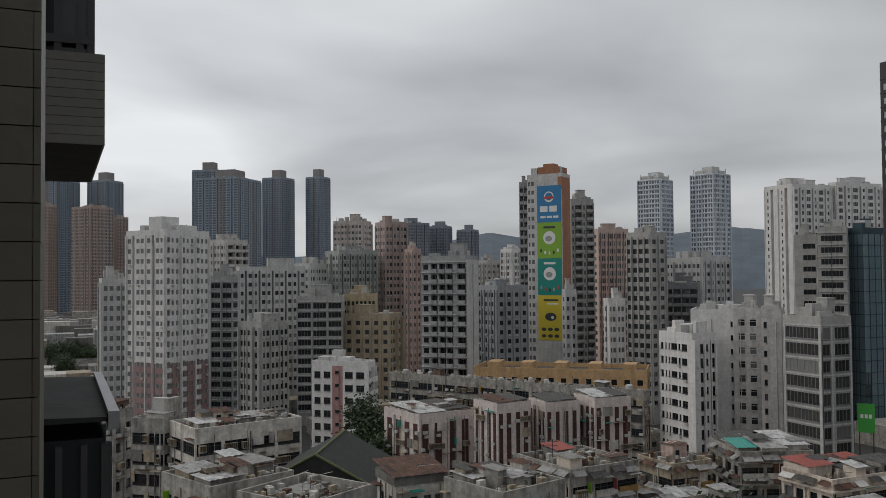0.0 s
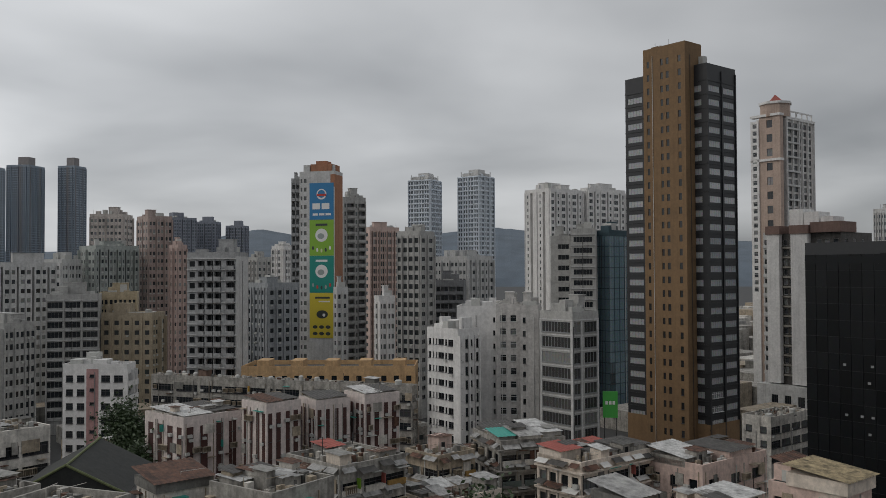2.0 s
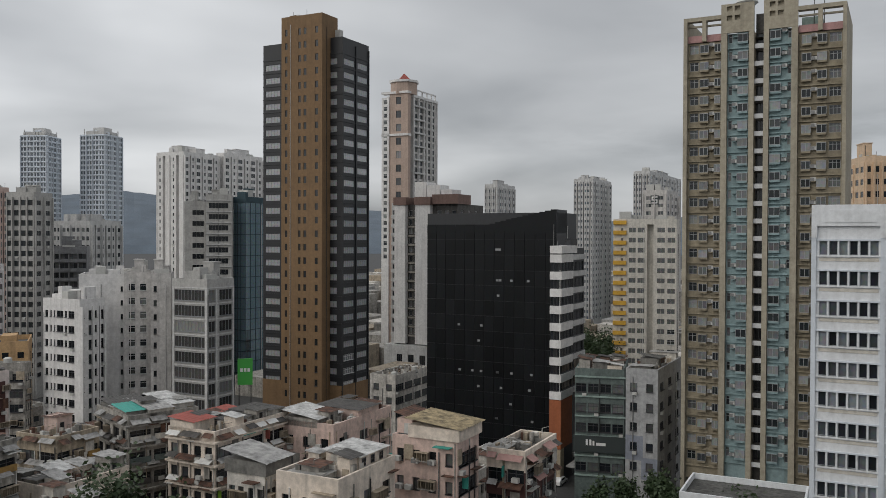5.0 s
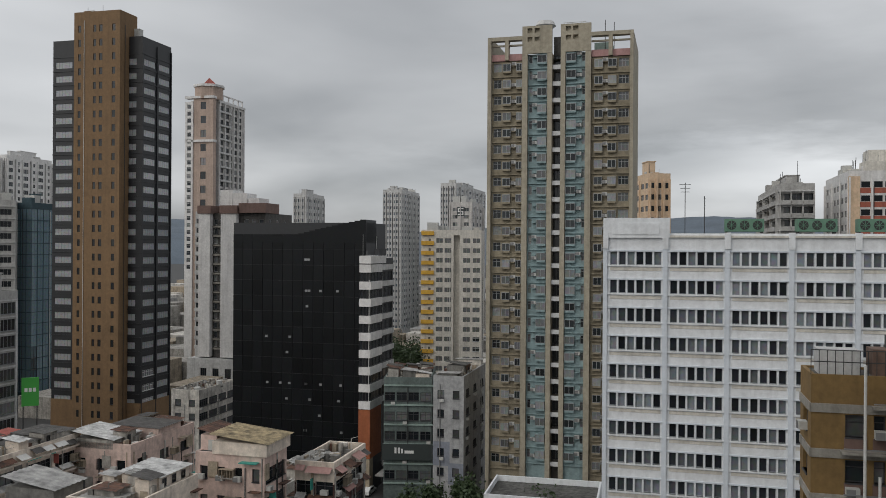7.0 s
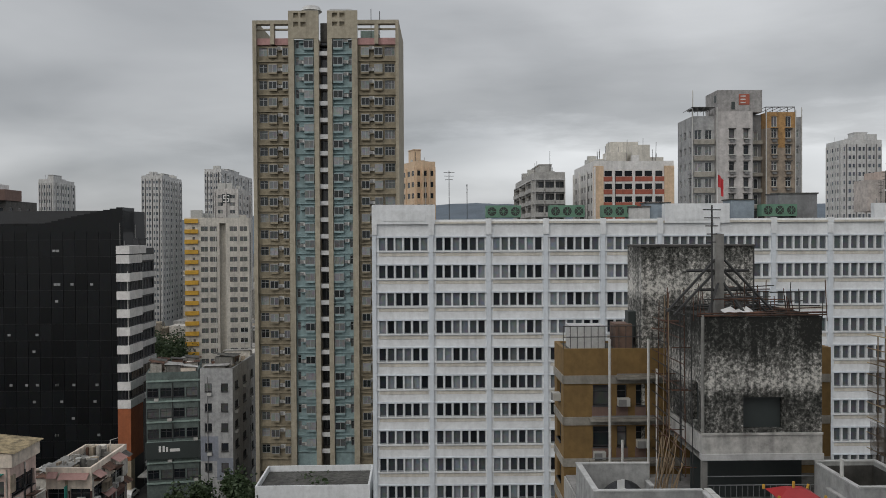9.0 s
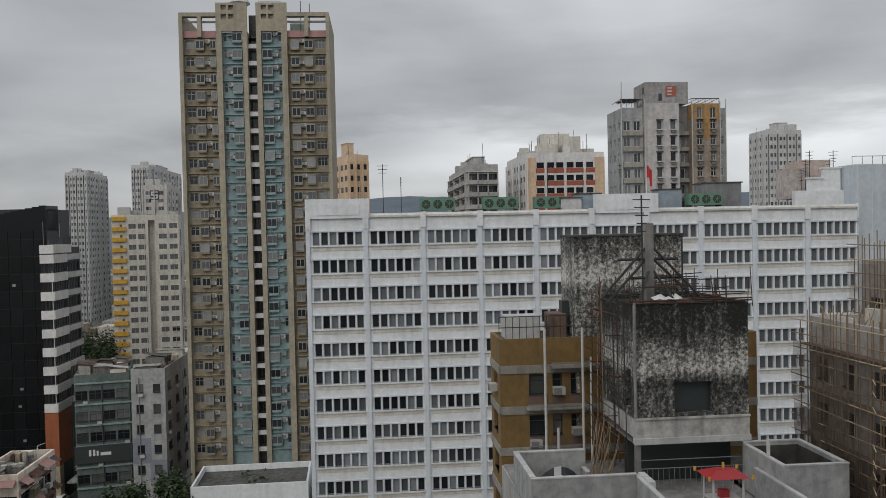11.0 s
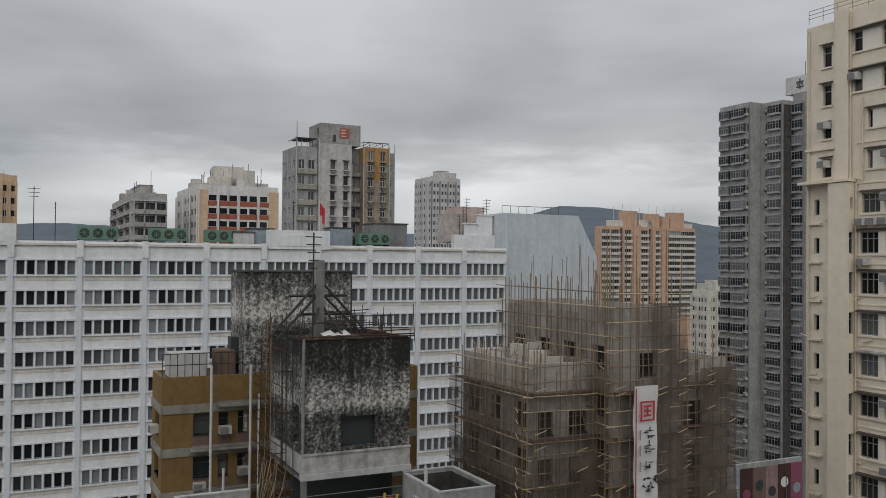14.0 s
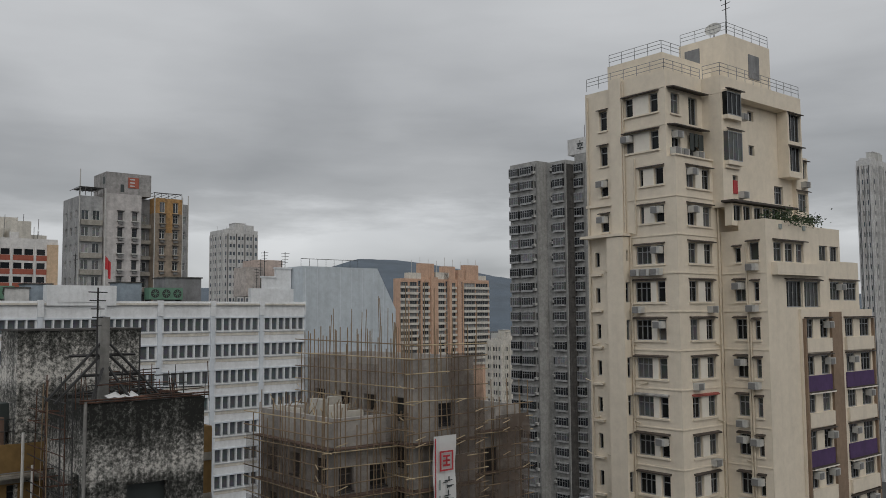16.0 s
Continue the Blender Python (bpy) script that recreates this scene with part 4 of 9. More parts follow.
house("apartment_building", "grey tower with white fins between its window columns", 61.2, 254.8, 42.8, 8.4, 8.4, 57.0, grey, 2.8, (2, W1), (4, [(0.02, 0.14, -0.4, 2.8, "c"), (0.24, 0.9, 0.8, 2.3, "w")]), ledge_m=palegrey, ac=0.1)
house("apartment_building", "small white block of flats", 44.9, 235.8, 11.2, 4.9, 3.3, 38.0, white, 2.8, (2, W2), (1, W1), frame_m=FRAME_D)
house("apartment_building", "weathered grey block with a crowded roof", 85.8, 287.5, 33.4, 15.0, 15.2, 49.9, palegrey, 2.8, (3, SLOT), (4, W2), each=False, roof_boxes=3)
house("apartment_building", "dark grey block with open balconies", 79.2, 268.6, 70.6, 15, 10.1, 41.7, dgrey, 2.8, None, (4, BAL), each=False, roof_boxes=2)
for spec, nm in (((139.3, 342.8, 24.0, 20.9, 15.0, 79.8), 1), ((160.2, 350.1, 24.0, 26.0, 4.2, 81.1), 2)):
    house("tower_block", "tall white residential block with recessed wells", *spec, white, 2.85, (3, [(0.06, 0.4, 0.6, 2.3, "w"), (0.5, 0.62, 2.0, 0, "s"), (0.72, 0.86, 0.8, 2.2, "w")]), (2, [(0.35, 0.55, 2.0, 0, "s"), (0.7, 0.8, 0.8, 2.2, "w")]), each=False, category="tower block", group="white residential blocks", roof_boxes=2, ac=0.1)
house("office_building", "pale grey office block with ribbon windows", 104.3, 240.3, 63.5, 14, 6.0, 55.2, grey, 3.2, None, (1, [(0.08, 0.62, 0.9, 2.3, "w")]), ledge=0.0, category="office building")
house("office_building", "pale grey office block with balcony bands", 109.3, 233.7, 61.9, 14, 7.2, 57.1, grey, 3.2, None, (1, [(0.12, 0.88, 0.9, 2.4, "w")]), ledge=0.3, ledge_m=palegrey, category="office building")
house("office_building", "blue-green glass office tower", 116.0, 238.3, 24.0, 9.4, 5.7, 56.9, teal_dark, 3.2, (4, [(0.03, 0.97, 0.1, 3.1, "w")]), (3, [(0.03, 0.97, 0.1, 3.1, "w")]), glass=GLASS_TEAL, frame_m=FRAME_D, category="office building")
t = house("apartment_building", "white eight-storey block with small dark windows", 48.5, 169.2, 24, 5.9, 10.1, 33.0, white, 2.8, (2, [(0.2, 0.36, 0.9, 2.2, "w"), (0.7, 0.95, 0.5, 2.3, "w")]),
      (1, [(0.14, 0.3, 0.9, 2.2, "w"), (0.34, 0.4, 1.0, 2.2, "w"), (0.44, 0.62, 1.0, 2.2, "w"), (0.66, 0.7, 1.0, 2.2, "w"), (0.76, 0.8, 1.0, 2.2, "w"), (0.86, 0.94, 0.9, 2.2, "w")]), frame_m=FRAME_D, ac=0.12, glass=GLASS_DARK)
house("apartment_building", "blank white gable wall of a taller block", 59.4, 176.3, 68.4, 12, 8.7, 37.3, white, 2.8, None, (1, [(0.05, 0.1, 1.0, 2.0, "w")]), roof_boxes=0, frame_m=FRAME_D)
house("apartment_building", "white block with pairs of narrow windows", 63.6, 172.7, 66.8, 10, 5.4, 37.7, offwhite, 2.8, None, (1, [(0.2, 0.44, 0.8, 2.2, "w"), (0.6, 0.84, 0.8, 2.2, "w")]), frame_m=FRAME_W, ac=0.3, roof_boxes=1)
house("apartment_building", "plain grey-white block with a tall blank wall", 65.5, 167.7, 65.7, 12, 3.8, 37.6, offwhite, 2.8, None, (1, [(0.7, 0.86, 0.9, 2.0, "w")]), frame_m=FRAME_D, roof_boxes=1)
house("office_building", "grey office block with ribbon windows and pale piers", 67.9, 155.8, 24.0, 7.6, 8.9, 36.8, grey, 3.0, (1, [(0.05, 0.3, 0.5, 2.6, "w"), (0.44, 0.93, 0.5, 2.6, "w"), (0.0, 0.05, -0.2, 2.8, "c"), (0.31, 0.36, -0.2, 2.8, "c"), (0.42, 0.44, -0.2, 2.8, "c"), (0.94, 1.0, -0.2, 2.8, "c")]), (1, [(0.07, 0.93, 0.5, 2.6, "w"), (0.0, 0.06, -0.2, 2.8, "c"), (0.94, 1.0, -0.2, 2.8, "c")]), ledge=0.08, glass=GLASS_OFFICE, ledge_m=palegrey, frame_m=FRAME_A, category="office building", roof_boxes=1)
six = house("apartment_building", "white six-storey block with a pink stair strip", -17.2, 195.2, 73.0, 4.9, 13.8, 25.4, white, 2.95, (2, BAL), (1, [(0.06, 0.2, 0.8, 2.2, "w"), (0.26, 0.4, 0.8, 2.2, "w"), (0.5, 0.58, 1.8, 2.4, "w"), (0.66, 0.78, 0.8, 2.2, "w"), (0.84, 0.95, 0.8, 2.2, "w")]),
            frame_m=FRAME_D, zones=[("l", 0.44, 0.63, 0, 0.0, 1)], more=[rosepink], roof_boxes=0)
ol = house("school_building", "orange school block with a stepped flat roof", 46.7, 199.6, 73.8, 14, 41.3, 22.4, orange, 2.8, (3, W1), (14, W1), category="school", roof_boxes=0, frame_m=FRAME_D)
for k in range(5):
    far_top(ol, 3, 2.5 + k * 8.2, 9, 5.5 + k * 8.2, 21.5, 23.4, orange, "stair_tower")

# ---- advertising panels on the tower ----
def poster(root, u0, u1, v0, v1, mat, name):
    return panel(root, "l", u0, u1, v0, v1, 0.12, mat, name)


def disc(root, u, v, r, mat, name, side="l", proud=0.16, sx=1.0):
    P, g = face_map(side), Geo()
    pts = [P(u + r * sx * math.cos(a), -proud, v + r * math.sin(a)) for a in [2 * math.pi * k / 28 for k in range(28)]]
    g.v, g.f, g.m = pts, [tuple(range(28))], [0]
    return g.put(name, mat, root)


WL = 12.1
for k, (v0, v1, mt) in enumerate(((61.3, 73.0, sign_blue), (49.8, 61.2, sign_green), (38.0, 49.7, sign_teal), (23.6, 37.9, sign_yellow))):
    sg = thing("wall_advertisement", ("blue", "green", "teal", "yellow")[k] + " printed advertising panel hung on the tower's wall", "billboard", ad.location.x, ad.location.y, 0, 0, "advertising panels")
    sg.rotation_euler = ad.rotation_euler
    a, b = WL * 0.03, WL * 0.71
    poster(sg, a, b, v0, v1, mt, "sheet")
    mid = (a + b) / 2
    if k == 0:
        disc(sg, mid, v1 - 3.6, 1.7, sign_white, "emblem"); disc(sg, mid, v1 - 3.5, 1.25, sign_blue, "emblem_ring", proud=0.2); panel(sg, "l", mid - 1.6, mid + 1.6, v1 - 4.2, v1 - 3.5, 0.24, sign_red, "emblem_bar")
        for j in range(2):
            panel(sg, "l", mid + 0.5 - 3.2 * j, mid + 2.9 - 3.2 * j + 0.2, v0 + 3.3, v0 + 5.2, 0.16, sign_white, "lettering_bar")
        for j in range(3):
            panel(sg, "l", mid - 3.2 + 2.2 * j, mid - 1.4 + 2.2 * j, v0 + 1.3, v0 + 2.0, 0.16, sign_white, "lettering_bar")
    elif k < 3:
        panel(sg, "l", mid - 2.0, mid + 2.0, v1 - 1.9, v1 - 1.2, 0.16, sign_dark if k == 1 else sign_white, "lettering_bar")
        disc(sg, mid, v1 - 4.9, 2.1, sign_white, "emblem")
        disc(sg, mid + 0.2, v1 - 5.2, 0.9, sign_grey, "emblem_shape", proud=0.2, sx=1.3)
        for j in range(5):
            w = (j - 2) * 1.45
            disc(sg, mid + w, v0 + 1.6 + 0.25 * w * w * 0.4, 0.62, (sign_white, sign_dark, sign_cream)[j % 3] if k == 1 else (sign_red, sign_grey, sign_dark)[j % 3], "bottle_shape", sx=0.55)
    else:
        panel(sg, "l", mid - 2.8, mid + 2.2, v1 - 1.8, v1 - 1.2, 0.16, sign_dark, "lettering_bar"); panel(sg, "l", mid - 2.8, mid + 1.0, v1 - 2.9, v1 - 2.5, 0.16, sign_white, "lettering_bar")
        disc(sg, mid - 0.2, v1 - 6.8, 1.3, sign_dark, "device_shape", sx=1.5); disc(sg, mid - 0.8, v1 - 7.0, 0.5, sign_white, "device_lens", proud=0.2)
        for j in range(6):
            disc(sg, mid + (j % 3 - 1) * 2.2, v0 + 1.4 + 2.1 * (j // 3), 0.55, sign_dark, "device_shape", sx=1.5)

# ---- the black tower with the brown fin ----
bt = house("hotel_tower", "black high-rise with bands of windows", 112.8, 179.5, 24.0, 12.1, 24.1, 93.7, black, 3.3, (2, [(0.14, 0.9, 0.7, 2.2, "w")]), (1, [(0.06, 0.27, 0.7, 2.2, "w"), (0.78, 0.97, 0.7, 2.2, "w")]), category="tower block",
           frame_m=FRAME_W, glass=GLASS_TOWER, ledge=0.12, ledge_m=charcoal, top_gap=3.0, roof_boxes=0, parapet=1.0)
house("tower_fin", "brown tiled service core with slit windows", 108.2, 181.2, 24.0, 6.6, 12.2, 99.1, brown, 3.3, None, (1, [(0.1, 0.17, 0.4, 2.0, "w"), (0.38, 0.45, 0.4, 2.0, "w"), (0.52, 0.58, 0.4, 2.0, "w"), (0.85, 0.91, 0.4, 2.0, "w")]), glass=GLASS_DARK, frame_m=FRAME_D, category="tower block", roof_boxes=0, parapet=1.2)
for sd, L in (("r", 12.1), ("l", 24.1)):
    panel(bt, sd, 0, L, 0, 8.5, 0.2, brown, "foot_wall")
# the beige and white tower with a small red roof
br = thing("tower_block", "beige and white tower with dark slots and a small red roof", "tower block", 184.3, 249.3, 0, 24)
FOOT.append((184.3, 249.3, 24.0, 22.2, 10.4))
BRZ = [93.0 - 2.43 * k for k in range(24)]
volume(br, shellbeige, 0, 0, 2.0, 7.6, 0, 97.0, [("l", 2.8, 4.9, 79.4 + 4.86 * k - 1.2, 79.4 + 4.86 * k + 1.4) for k in range(-6, 4)], GLASS_FAR, FRAME_D, each=False)
volume(br, white, -0.5, 7.6, 8.0, 10.6, 0, 95.4, [("l", 8.3, 9.8, z, z + 1.5) for z in BRZ], GLASS_FAR, FRAME_W, each=False)
volume(br, dgrey, 2.0, 1.2, 3.7, 7.6, 0, 96.0, [("r", 2.2, 3.4, z, z + 1.6) for z in BRZ], GLASS_FAR, FRAME_W, each=False)
volume(br, offwhite, 3.7, 0, 22.2, 10.6, 0, 95.6, [("r", a, b, z, z + 1.7) for z in BRZ for a, b in ((4.2, 7.2), (8.2, 11.2), (12.4, 13.6), (14.8, 17.2), (18.6, 20.4))], GLASS_FAR, FRAME_D, each=False)
for a in (3.7, 7.5, 11.6, 14.0, 17.6, 21.8):
    slab_on(br, "r", 0, a, a + 0.4, 0, 95.5, 0.5, white, "rib")
for z in BRZ[::2]:
    slab_on(br, "r", 0, 4.1, 11.5, z - 0.7, z - 0.1, 0.7, palegrey, "balcony_front")
for z, u1 in ((81.4, 2.0), (96.6, 2.0)):
    slab_on(br, "l", 0, -0.3, 10.8, z, z + 0.8, 0.5, white, "cornice", u1)
slab_on(br, "r", 0, 3.5, 22.5, 95.6, 96.5, 0.5, white, "cornice", 10.8)
for q in ((3.8, 0.4, 4.2), (7.5, 0.4, 4.2), (11.6, 0.4, 4.2), (15.2, 0.4, 4.2), (18.8, 0.4, 4.2), (21.9, 0.4, 4.2)):
    g = Geo(); g.box(q[0], q[1], 96.5, q[0] + 0.4, q[1] + 0.4, 96.5 + 2.0); g.put("crown_post", white, br)
slab_on(br, "r", 0.4, 3.6, 22.3, 98.5, 98.9, 0.1, white, "crown_beam", 0.5)
g = Geo(); g.cyl(4.2, 4.0, 96.5, 100.8, 5.0, 0, 8); g.put("crown_drum", shellbeige, br)
g = Geo(); g.cyl(4.2, 4.0, 100.8, 101.6, 5.5, 0, 8); g.put("crown_cornice", white, br)
g = Geo(); g.cyl(4.2, 4.0, 101.6, 104.4, 3.2, 0, 4, 0.2); g.put("pyramid_roof", redroof, br)
# the white tower with two blank piers before it
st = thing("tower_block", "white tower of blank piers with a dark slot and brown caps", "tower block", 160.5, 207.1, 0, 24)
FOOT.append((160.5, 207.1, 24.0, 21.8, 13.5))
STZ = [51.5 - 2.8 * k for k in range(14)]
# body coloured near-black: the slot's deep shade is painted, not cast
volume(st, SHEETD, 1.8, -9.5, 20, 12.9, 0, 55.0, [("l", 4.6, 5.6, z, z + 1.7) for z in STZ] + [("l", 6.1, 7.3, z, z + 1.7) for z in STZ] + [("l", a, a + 1.4, z, z + 1.6) for z in STZ for a in (-8.8, -6.4, -4.0)] + [("r", a, a + 1.6, z, z + 1.6) for z in STZ for a in (4, 9, 14)], GLASS_FAR, FRAME_W, each=False)
for z in STZ:
    slab_on(st, "l", 1.8, 4.2, 7.6, z - 0.8, z - 0.3, 0.5, concband, "balcony_front")
    slab_on(st, "l", 0.9, 11.5, 13.0, z - 0.6, z + 0.3, 0.4, palegrey, "balcony_front")
for a, b, z in ((7.66, 11.47, 12.2), (-0.9, 4.13, 12.2)):
    slab_on(st, "l", 1.8, a, b, z, 54.8, 1.8, white, "pier")
    slab_on(st, "l", 1.8, a - 0.3, b + 0.3, 54.8, 57.2, 2.1, maroonbrown, "pier_cap", 6)
volume(st, palegrey, 0.9, 11.5, 14, 13.0, 0, 55.5, [("l", 11.9, 12.7, z + 0.4, z + 1.8) for z in STZ], GLASS_FAR, FRAME_D, each=False)
slab_on(st, "l", 1.8, -10.0, -1.3, 55.0, 57.9, 1.2, maroonbrown, "pier_cap", 8)
for a, b, z in ((2.2, 6.3, 62.0), (-2.4, 2.0, 61.0), (-6.5, -3.0, 59.5)):
    slab_on(st, "l", 4, a, b, 55.0, z, 0.5, white, "roof_room", 6)
volume(st, palegrey, -1.0, -9.0, 18, 14.5, 0, 11.8, [("l", a, a + 2.0, 6.0, 9.0) for a in (0, 4, 8)], GLASS_DARK, FRAME_D, "podium")

# ---- black curtain-walled block ----
bgx = (123.0, 117.4, 24, 12, 28.6, 49.9)
bg = house("office_building", "black glass-walled block with a curved roofline", *bgx, charcoal, 3.1, None, None, category="office building", roof_boxes=0, parapet=0.2)
nc, nr = 13, 15
W, HB = bgx[4], bgx[5]
me_p = Geo()
me_p.box(0, -0.12, 0, W / nc - 0.13, -0.02, 2.98)
me_p = me_p.mesh("glass_panel", [black_glass])
for i in range(nc):
    for j in range(nr):
        child("glass_panel", me_p, bg, (-0.02, (i + 1) * W / nc - 0.03, 1.2 + j * 3.1), -math.pi / 2)
rnd = random.Random(4)
pane_m = Geo(); pane_m.box(0, -0.05, 0, 0.55, 0, 0.45)
pane_m = pane_m.mesh("opened_sash", [FRAME_A])
for k in range(26):
    i, j = rnd.choice((2, 4, 5, 7, 8, 9)), rnd.randrange(1, 14)
    child("opened_sash", pane_m, bg, (-0.16, (i + rnd.uniform(0.3, 0.9)) * W / nc, 2.0 + j * 3.1), -math.pi / 2)
g = Geo()
for k in range(24):
    u0, u1 = W * k / 24, W * (k + 1) / 24
    ht = -3.0 + 3.6 * (1 - min(1, u0 / (W * 0.55))) ** 0.8 if u0 < W * 0.55 else -3.0 + 0.3
    g.box(-0.15, u0, HB - 4, 6, u1, HB + ht)
g.put("curved_parapet", black_glass, bg)

# ---- banded white block with an orange foot ----
ws = (114.8, 108.6, 24, 13.8, 1.9, 43.0)
wb = house("office_building", "white and black banded block above an orange foot", *ws, black, 3.1, (1, [(0.05, 0.95, 0.5, 2.3, "w")]), (3, [(0.05, 0.95, 0.5, 2.3, "w")]), glass=GLASS_DARK, frame_m=FRAME_D, category="office building", roof_boxes=1, z_first=16)
for k in range(9):
    v = 15.5 + k * 3.12
    g = Geo()
    g.box(-0.35, -0.35, v, ws[3] * 0.45, ws[4], v + 1.45)
    g.put("white_band", white, wb)
    g = Geo()
    g.box(ws[3] * 0.45, -0.3, v + 0.35, ws[3], 3, v + 1.35)
    g.put("grey_band", palegrey, wb)
g = Geo(); g.box(-0.3, -0.3, 6.5, 6.0, ws[4], 15.4); g.put("orange_cladding", rustorange, wb)
g = Geo(); g.box(-0.4, -0.4, 15.5 + 26.6, ws[3] * 0.6, ws[4], 15.5 + 28.0); g.put("top_band", white, wb)
g = Geo(); g.box(-0.35, -0.3, 0, 1.5, 1.6, 6.4); g.put("stone_pier", sand, wb)

# ---- yellow and white housing block ----
yw = (198.1, 144.1, 33.0, 14, 17.1, 50.2)
yb = house("tower_block", "white housing block with yellow balcony ends", *yw, creamwhite, 2.8, None, (1, [(0.02, 0.14, 0.8, 2.1, "w"), (0.18, 0.3, 0.8, 2.1, "w"), (0.36, 0.46, 1.8, 0, "s"), (0.5, 0.61, 0.8, 2.1, "w"), (0.64, 0.75, 0.8, 2.1, "w"), (0.84, 0.88, 0.9, 2.0, "w")]), category="tower block", frame_m=FRAME_W, roof_boxes=0, z_first=8)
for k in range(15):
    v = 9.5 + k * 2.8
    panel(yb, "l", yw[4] * 0.79, yw[4], v, v + 1.1, 0.6, sunyellow, "yellow_balcony")
em = house("tower_block", "white rooftop tower bearing a round emblem", 264.7, 197.1, 24.0, 19.4, 8.8, 62.8, offwhite, 2.8, (3, W1), (2, W1), each=False, category="tower block", roof_boxes=0)
panel(em, "l", 2.9, 5.9, 57.4, 60.8, 0.12, sign_dark, "emblem_panel")
for q in ((3.3, 60.0, 5.5, 60.4), (3.3, 58.9, 5.5, 59.3), (3.3, 57.8, 5.5, 58.2), (5.1, 59.3, 5.5, 60.0), (3.3, 58.2, 3.7, 58.9)):
    panel(em, "l", q[0], q[2], q[1], q[3], 0.2, sign_white, "emblem_bar")
for spec in ((315.4, 277.3, 24.0, 30.5, 9.6, 73.4), (332.2, 257.0, 24.0, 69.2, 7.8, 76.8), (256.3, 280.6, 24.0, 20.1, 6.0, 68.4), (329.9, -8.3, -66.0, 13.8, 12.0, 77.3), (192.2, -175.1, -66.0, 9.8, 4.0, 86.3)):
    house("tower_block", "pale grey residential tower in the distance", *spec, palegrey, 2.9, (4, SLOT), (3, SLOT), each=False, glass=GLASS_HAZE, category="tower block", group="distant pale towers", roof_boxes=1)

# ---- the tall tan and blue-green tower ----
GLASS_TAN = glazing("tower_bay_glass", (0.02, 0.024, 0.026), (0.38, 0.4, 0.4), 0.6, 0.15, 0.35)
gt = thing("tower_block", "tan tower with pale blue-green window columns", "tower block", 122.9, 60.5, 0, 23.2)
FOOT.append((122.9, 60.5, 23.2, 16.0, 23.0))
TANZ = [74.7 - 2.63 * k for k in range(25)]
tg = random.Random(8)


def tan_bay(plane, a, b, z, mat):
    child("bay_window", bay_mesh(b - a, 1.2, 0.5, FRAME_A, GLASS_TAN, mat), gt, (plane, b, z), -math.pi / 2)


def tan_column(paint, d0, d1, plane, bays, ac, plain_win, z1, first):
    """One strip of the tower between two piers: bay windows, cooler shelves and a flush window on each storey."""
    zs = [z - 1.15 * first for z in TANZ]
    volume(gt, paint, plane, d0, 16, d1, 7.5, z1, [("l", plain_win[0], plain_win[1], z, z + 1.35) for z in zs], GLASS_TAN, FRAME_A, "strip_wall")
    led = Geo()
    for z in zs:
        for a, b in bays:
            tan_bay(plane, a, b, z, paint)
        led.box(plane - 0.3, d0, z - 0.95, plane, d1, z - 0.78)
        for a in ac:
            led.box(plane - 0.55, a, z + 0.75, plane, a + 0.6, z + 0.85)
            if tg.random() < 0.8:
                child("air_conditioner", ac_mesh(), gt, (plane, a + 0.68, z + tg.choice((0.15, 0.9))), -math.pi / 2)
    led.put("storey_ledge", paint, gt, kind="stuff")


tan_column(tan, 17.4, 22.44, 0.5, ((19.3, 20.6), (17.5, 18.4)), (18.5,), (20.9, 22.2), 75.2, 1)
tan_column(aqua, 13.37, 16.52, 0.4, ((13.5, 15.0),), (15.1,), (15.85, 16.4), 76.1, 0)
tan_column(aqua, 7.38, 10.49, 0.4, ((8.85, 10.4),), (8.05,), (7.45, 7.95), 76.1, 0)
tan_column(tan, 0.51, 6.49, 0.5, ((4.7, 6.0), (2.6, 3.9)), (4.0,), (0.7, 2.3), 75.2, 1)
# dark wall colour paints the shade inside the stair recess
volume(gt, SHEETD, 1.6, 11.25, 16, 12.6, 0, 79.0, [("l", 11.35, 12.5, z - 0.4, z + 1.3) for z in TANZ], GLASS_DARK, FRAME_D, "stair_wall")
for z in TANZ + [8.9]:
    slab_on(gt, "l", 0.3, 11.26, 12.59, z - 1.15, z - 0.45, 0.15, sky_white, "stair_panel")
for a, b, top in ((22.45, 23.03, 79.0), (16.53, 17.39, 76.1), (12.61, 13.36, 76.1), (10.5, 11.24, 76.1), (6.5, 7.37, 76.1), (0.0, 0.5, 79.0)):
    slab_on(gt, "l", 0.5, a, b, 0, top, 0.9, tanlight, "pier", 15.0)
# crown: solid walls over the blue-green strips, open frames over the flanks
for a, b in ((12.62, 17.39), (6.5, 11.24)):
    g, lo, hi = Geo(), 76.12, 80.5
    holes = [(q, q + 0.8, z, z + 0.75, 0.5) for q in ((b - a) * 0.42, (b - a) * 0.66) for z in (78.0, 79.4)]
    wall_face(g, "l", round(b - a, 3), lo, hi, holes)
    g.v = [(p[0] - 0.4, p[1] + a, p[2]) for p in g.v]
    g.quad((0.1, a, lo), (0.1, b, lo), (0.1, b, hi), (0.1, a, hi))
    g.quad((-0.4, a, hi), (0.1, a, hi), (0.1, b, hi), (-0.4, b, hi)); g.quad((-0.4, a, lo), (-0.4, b, lo), (0.1, b, lo), (0.1, a, lo))
    g.quad((-0.4, a, lo), (0.1, a, lo), (0.1, a, hi), (-0.4, a, hi)); g.quad((-0.4, b, lo), (-0.4, b, hi), (0.1, b, hi), (0.1, b, lo))
    g.put("crown_wall", tanlight, gt)
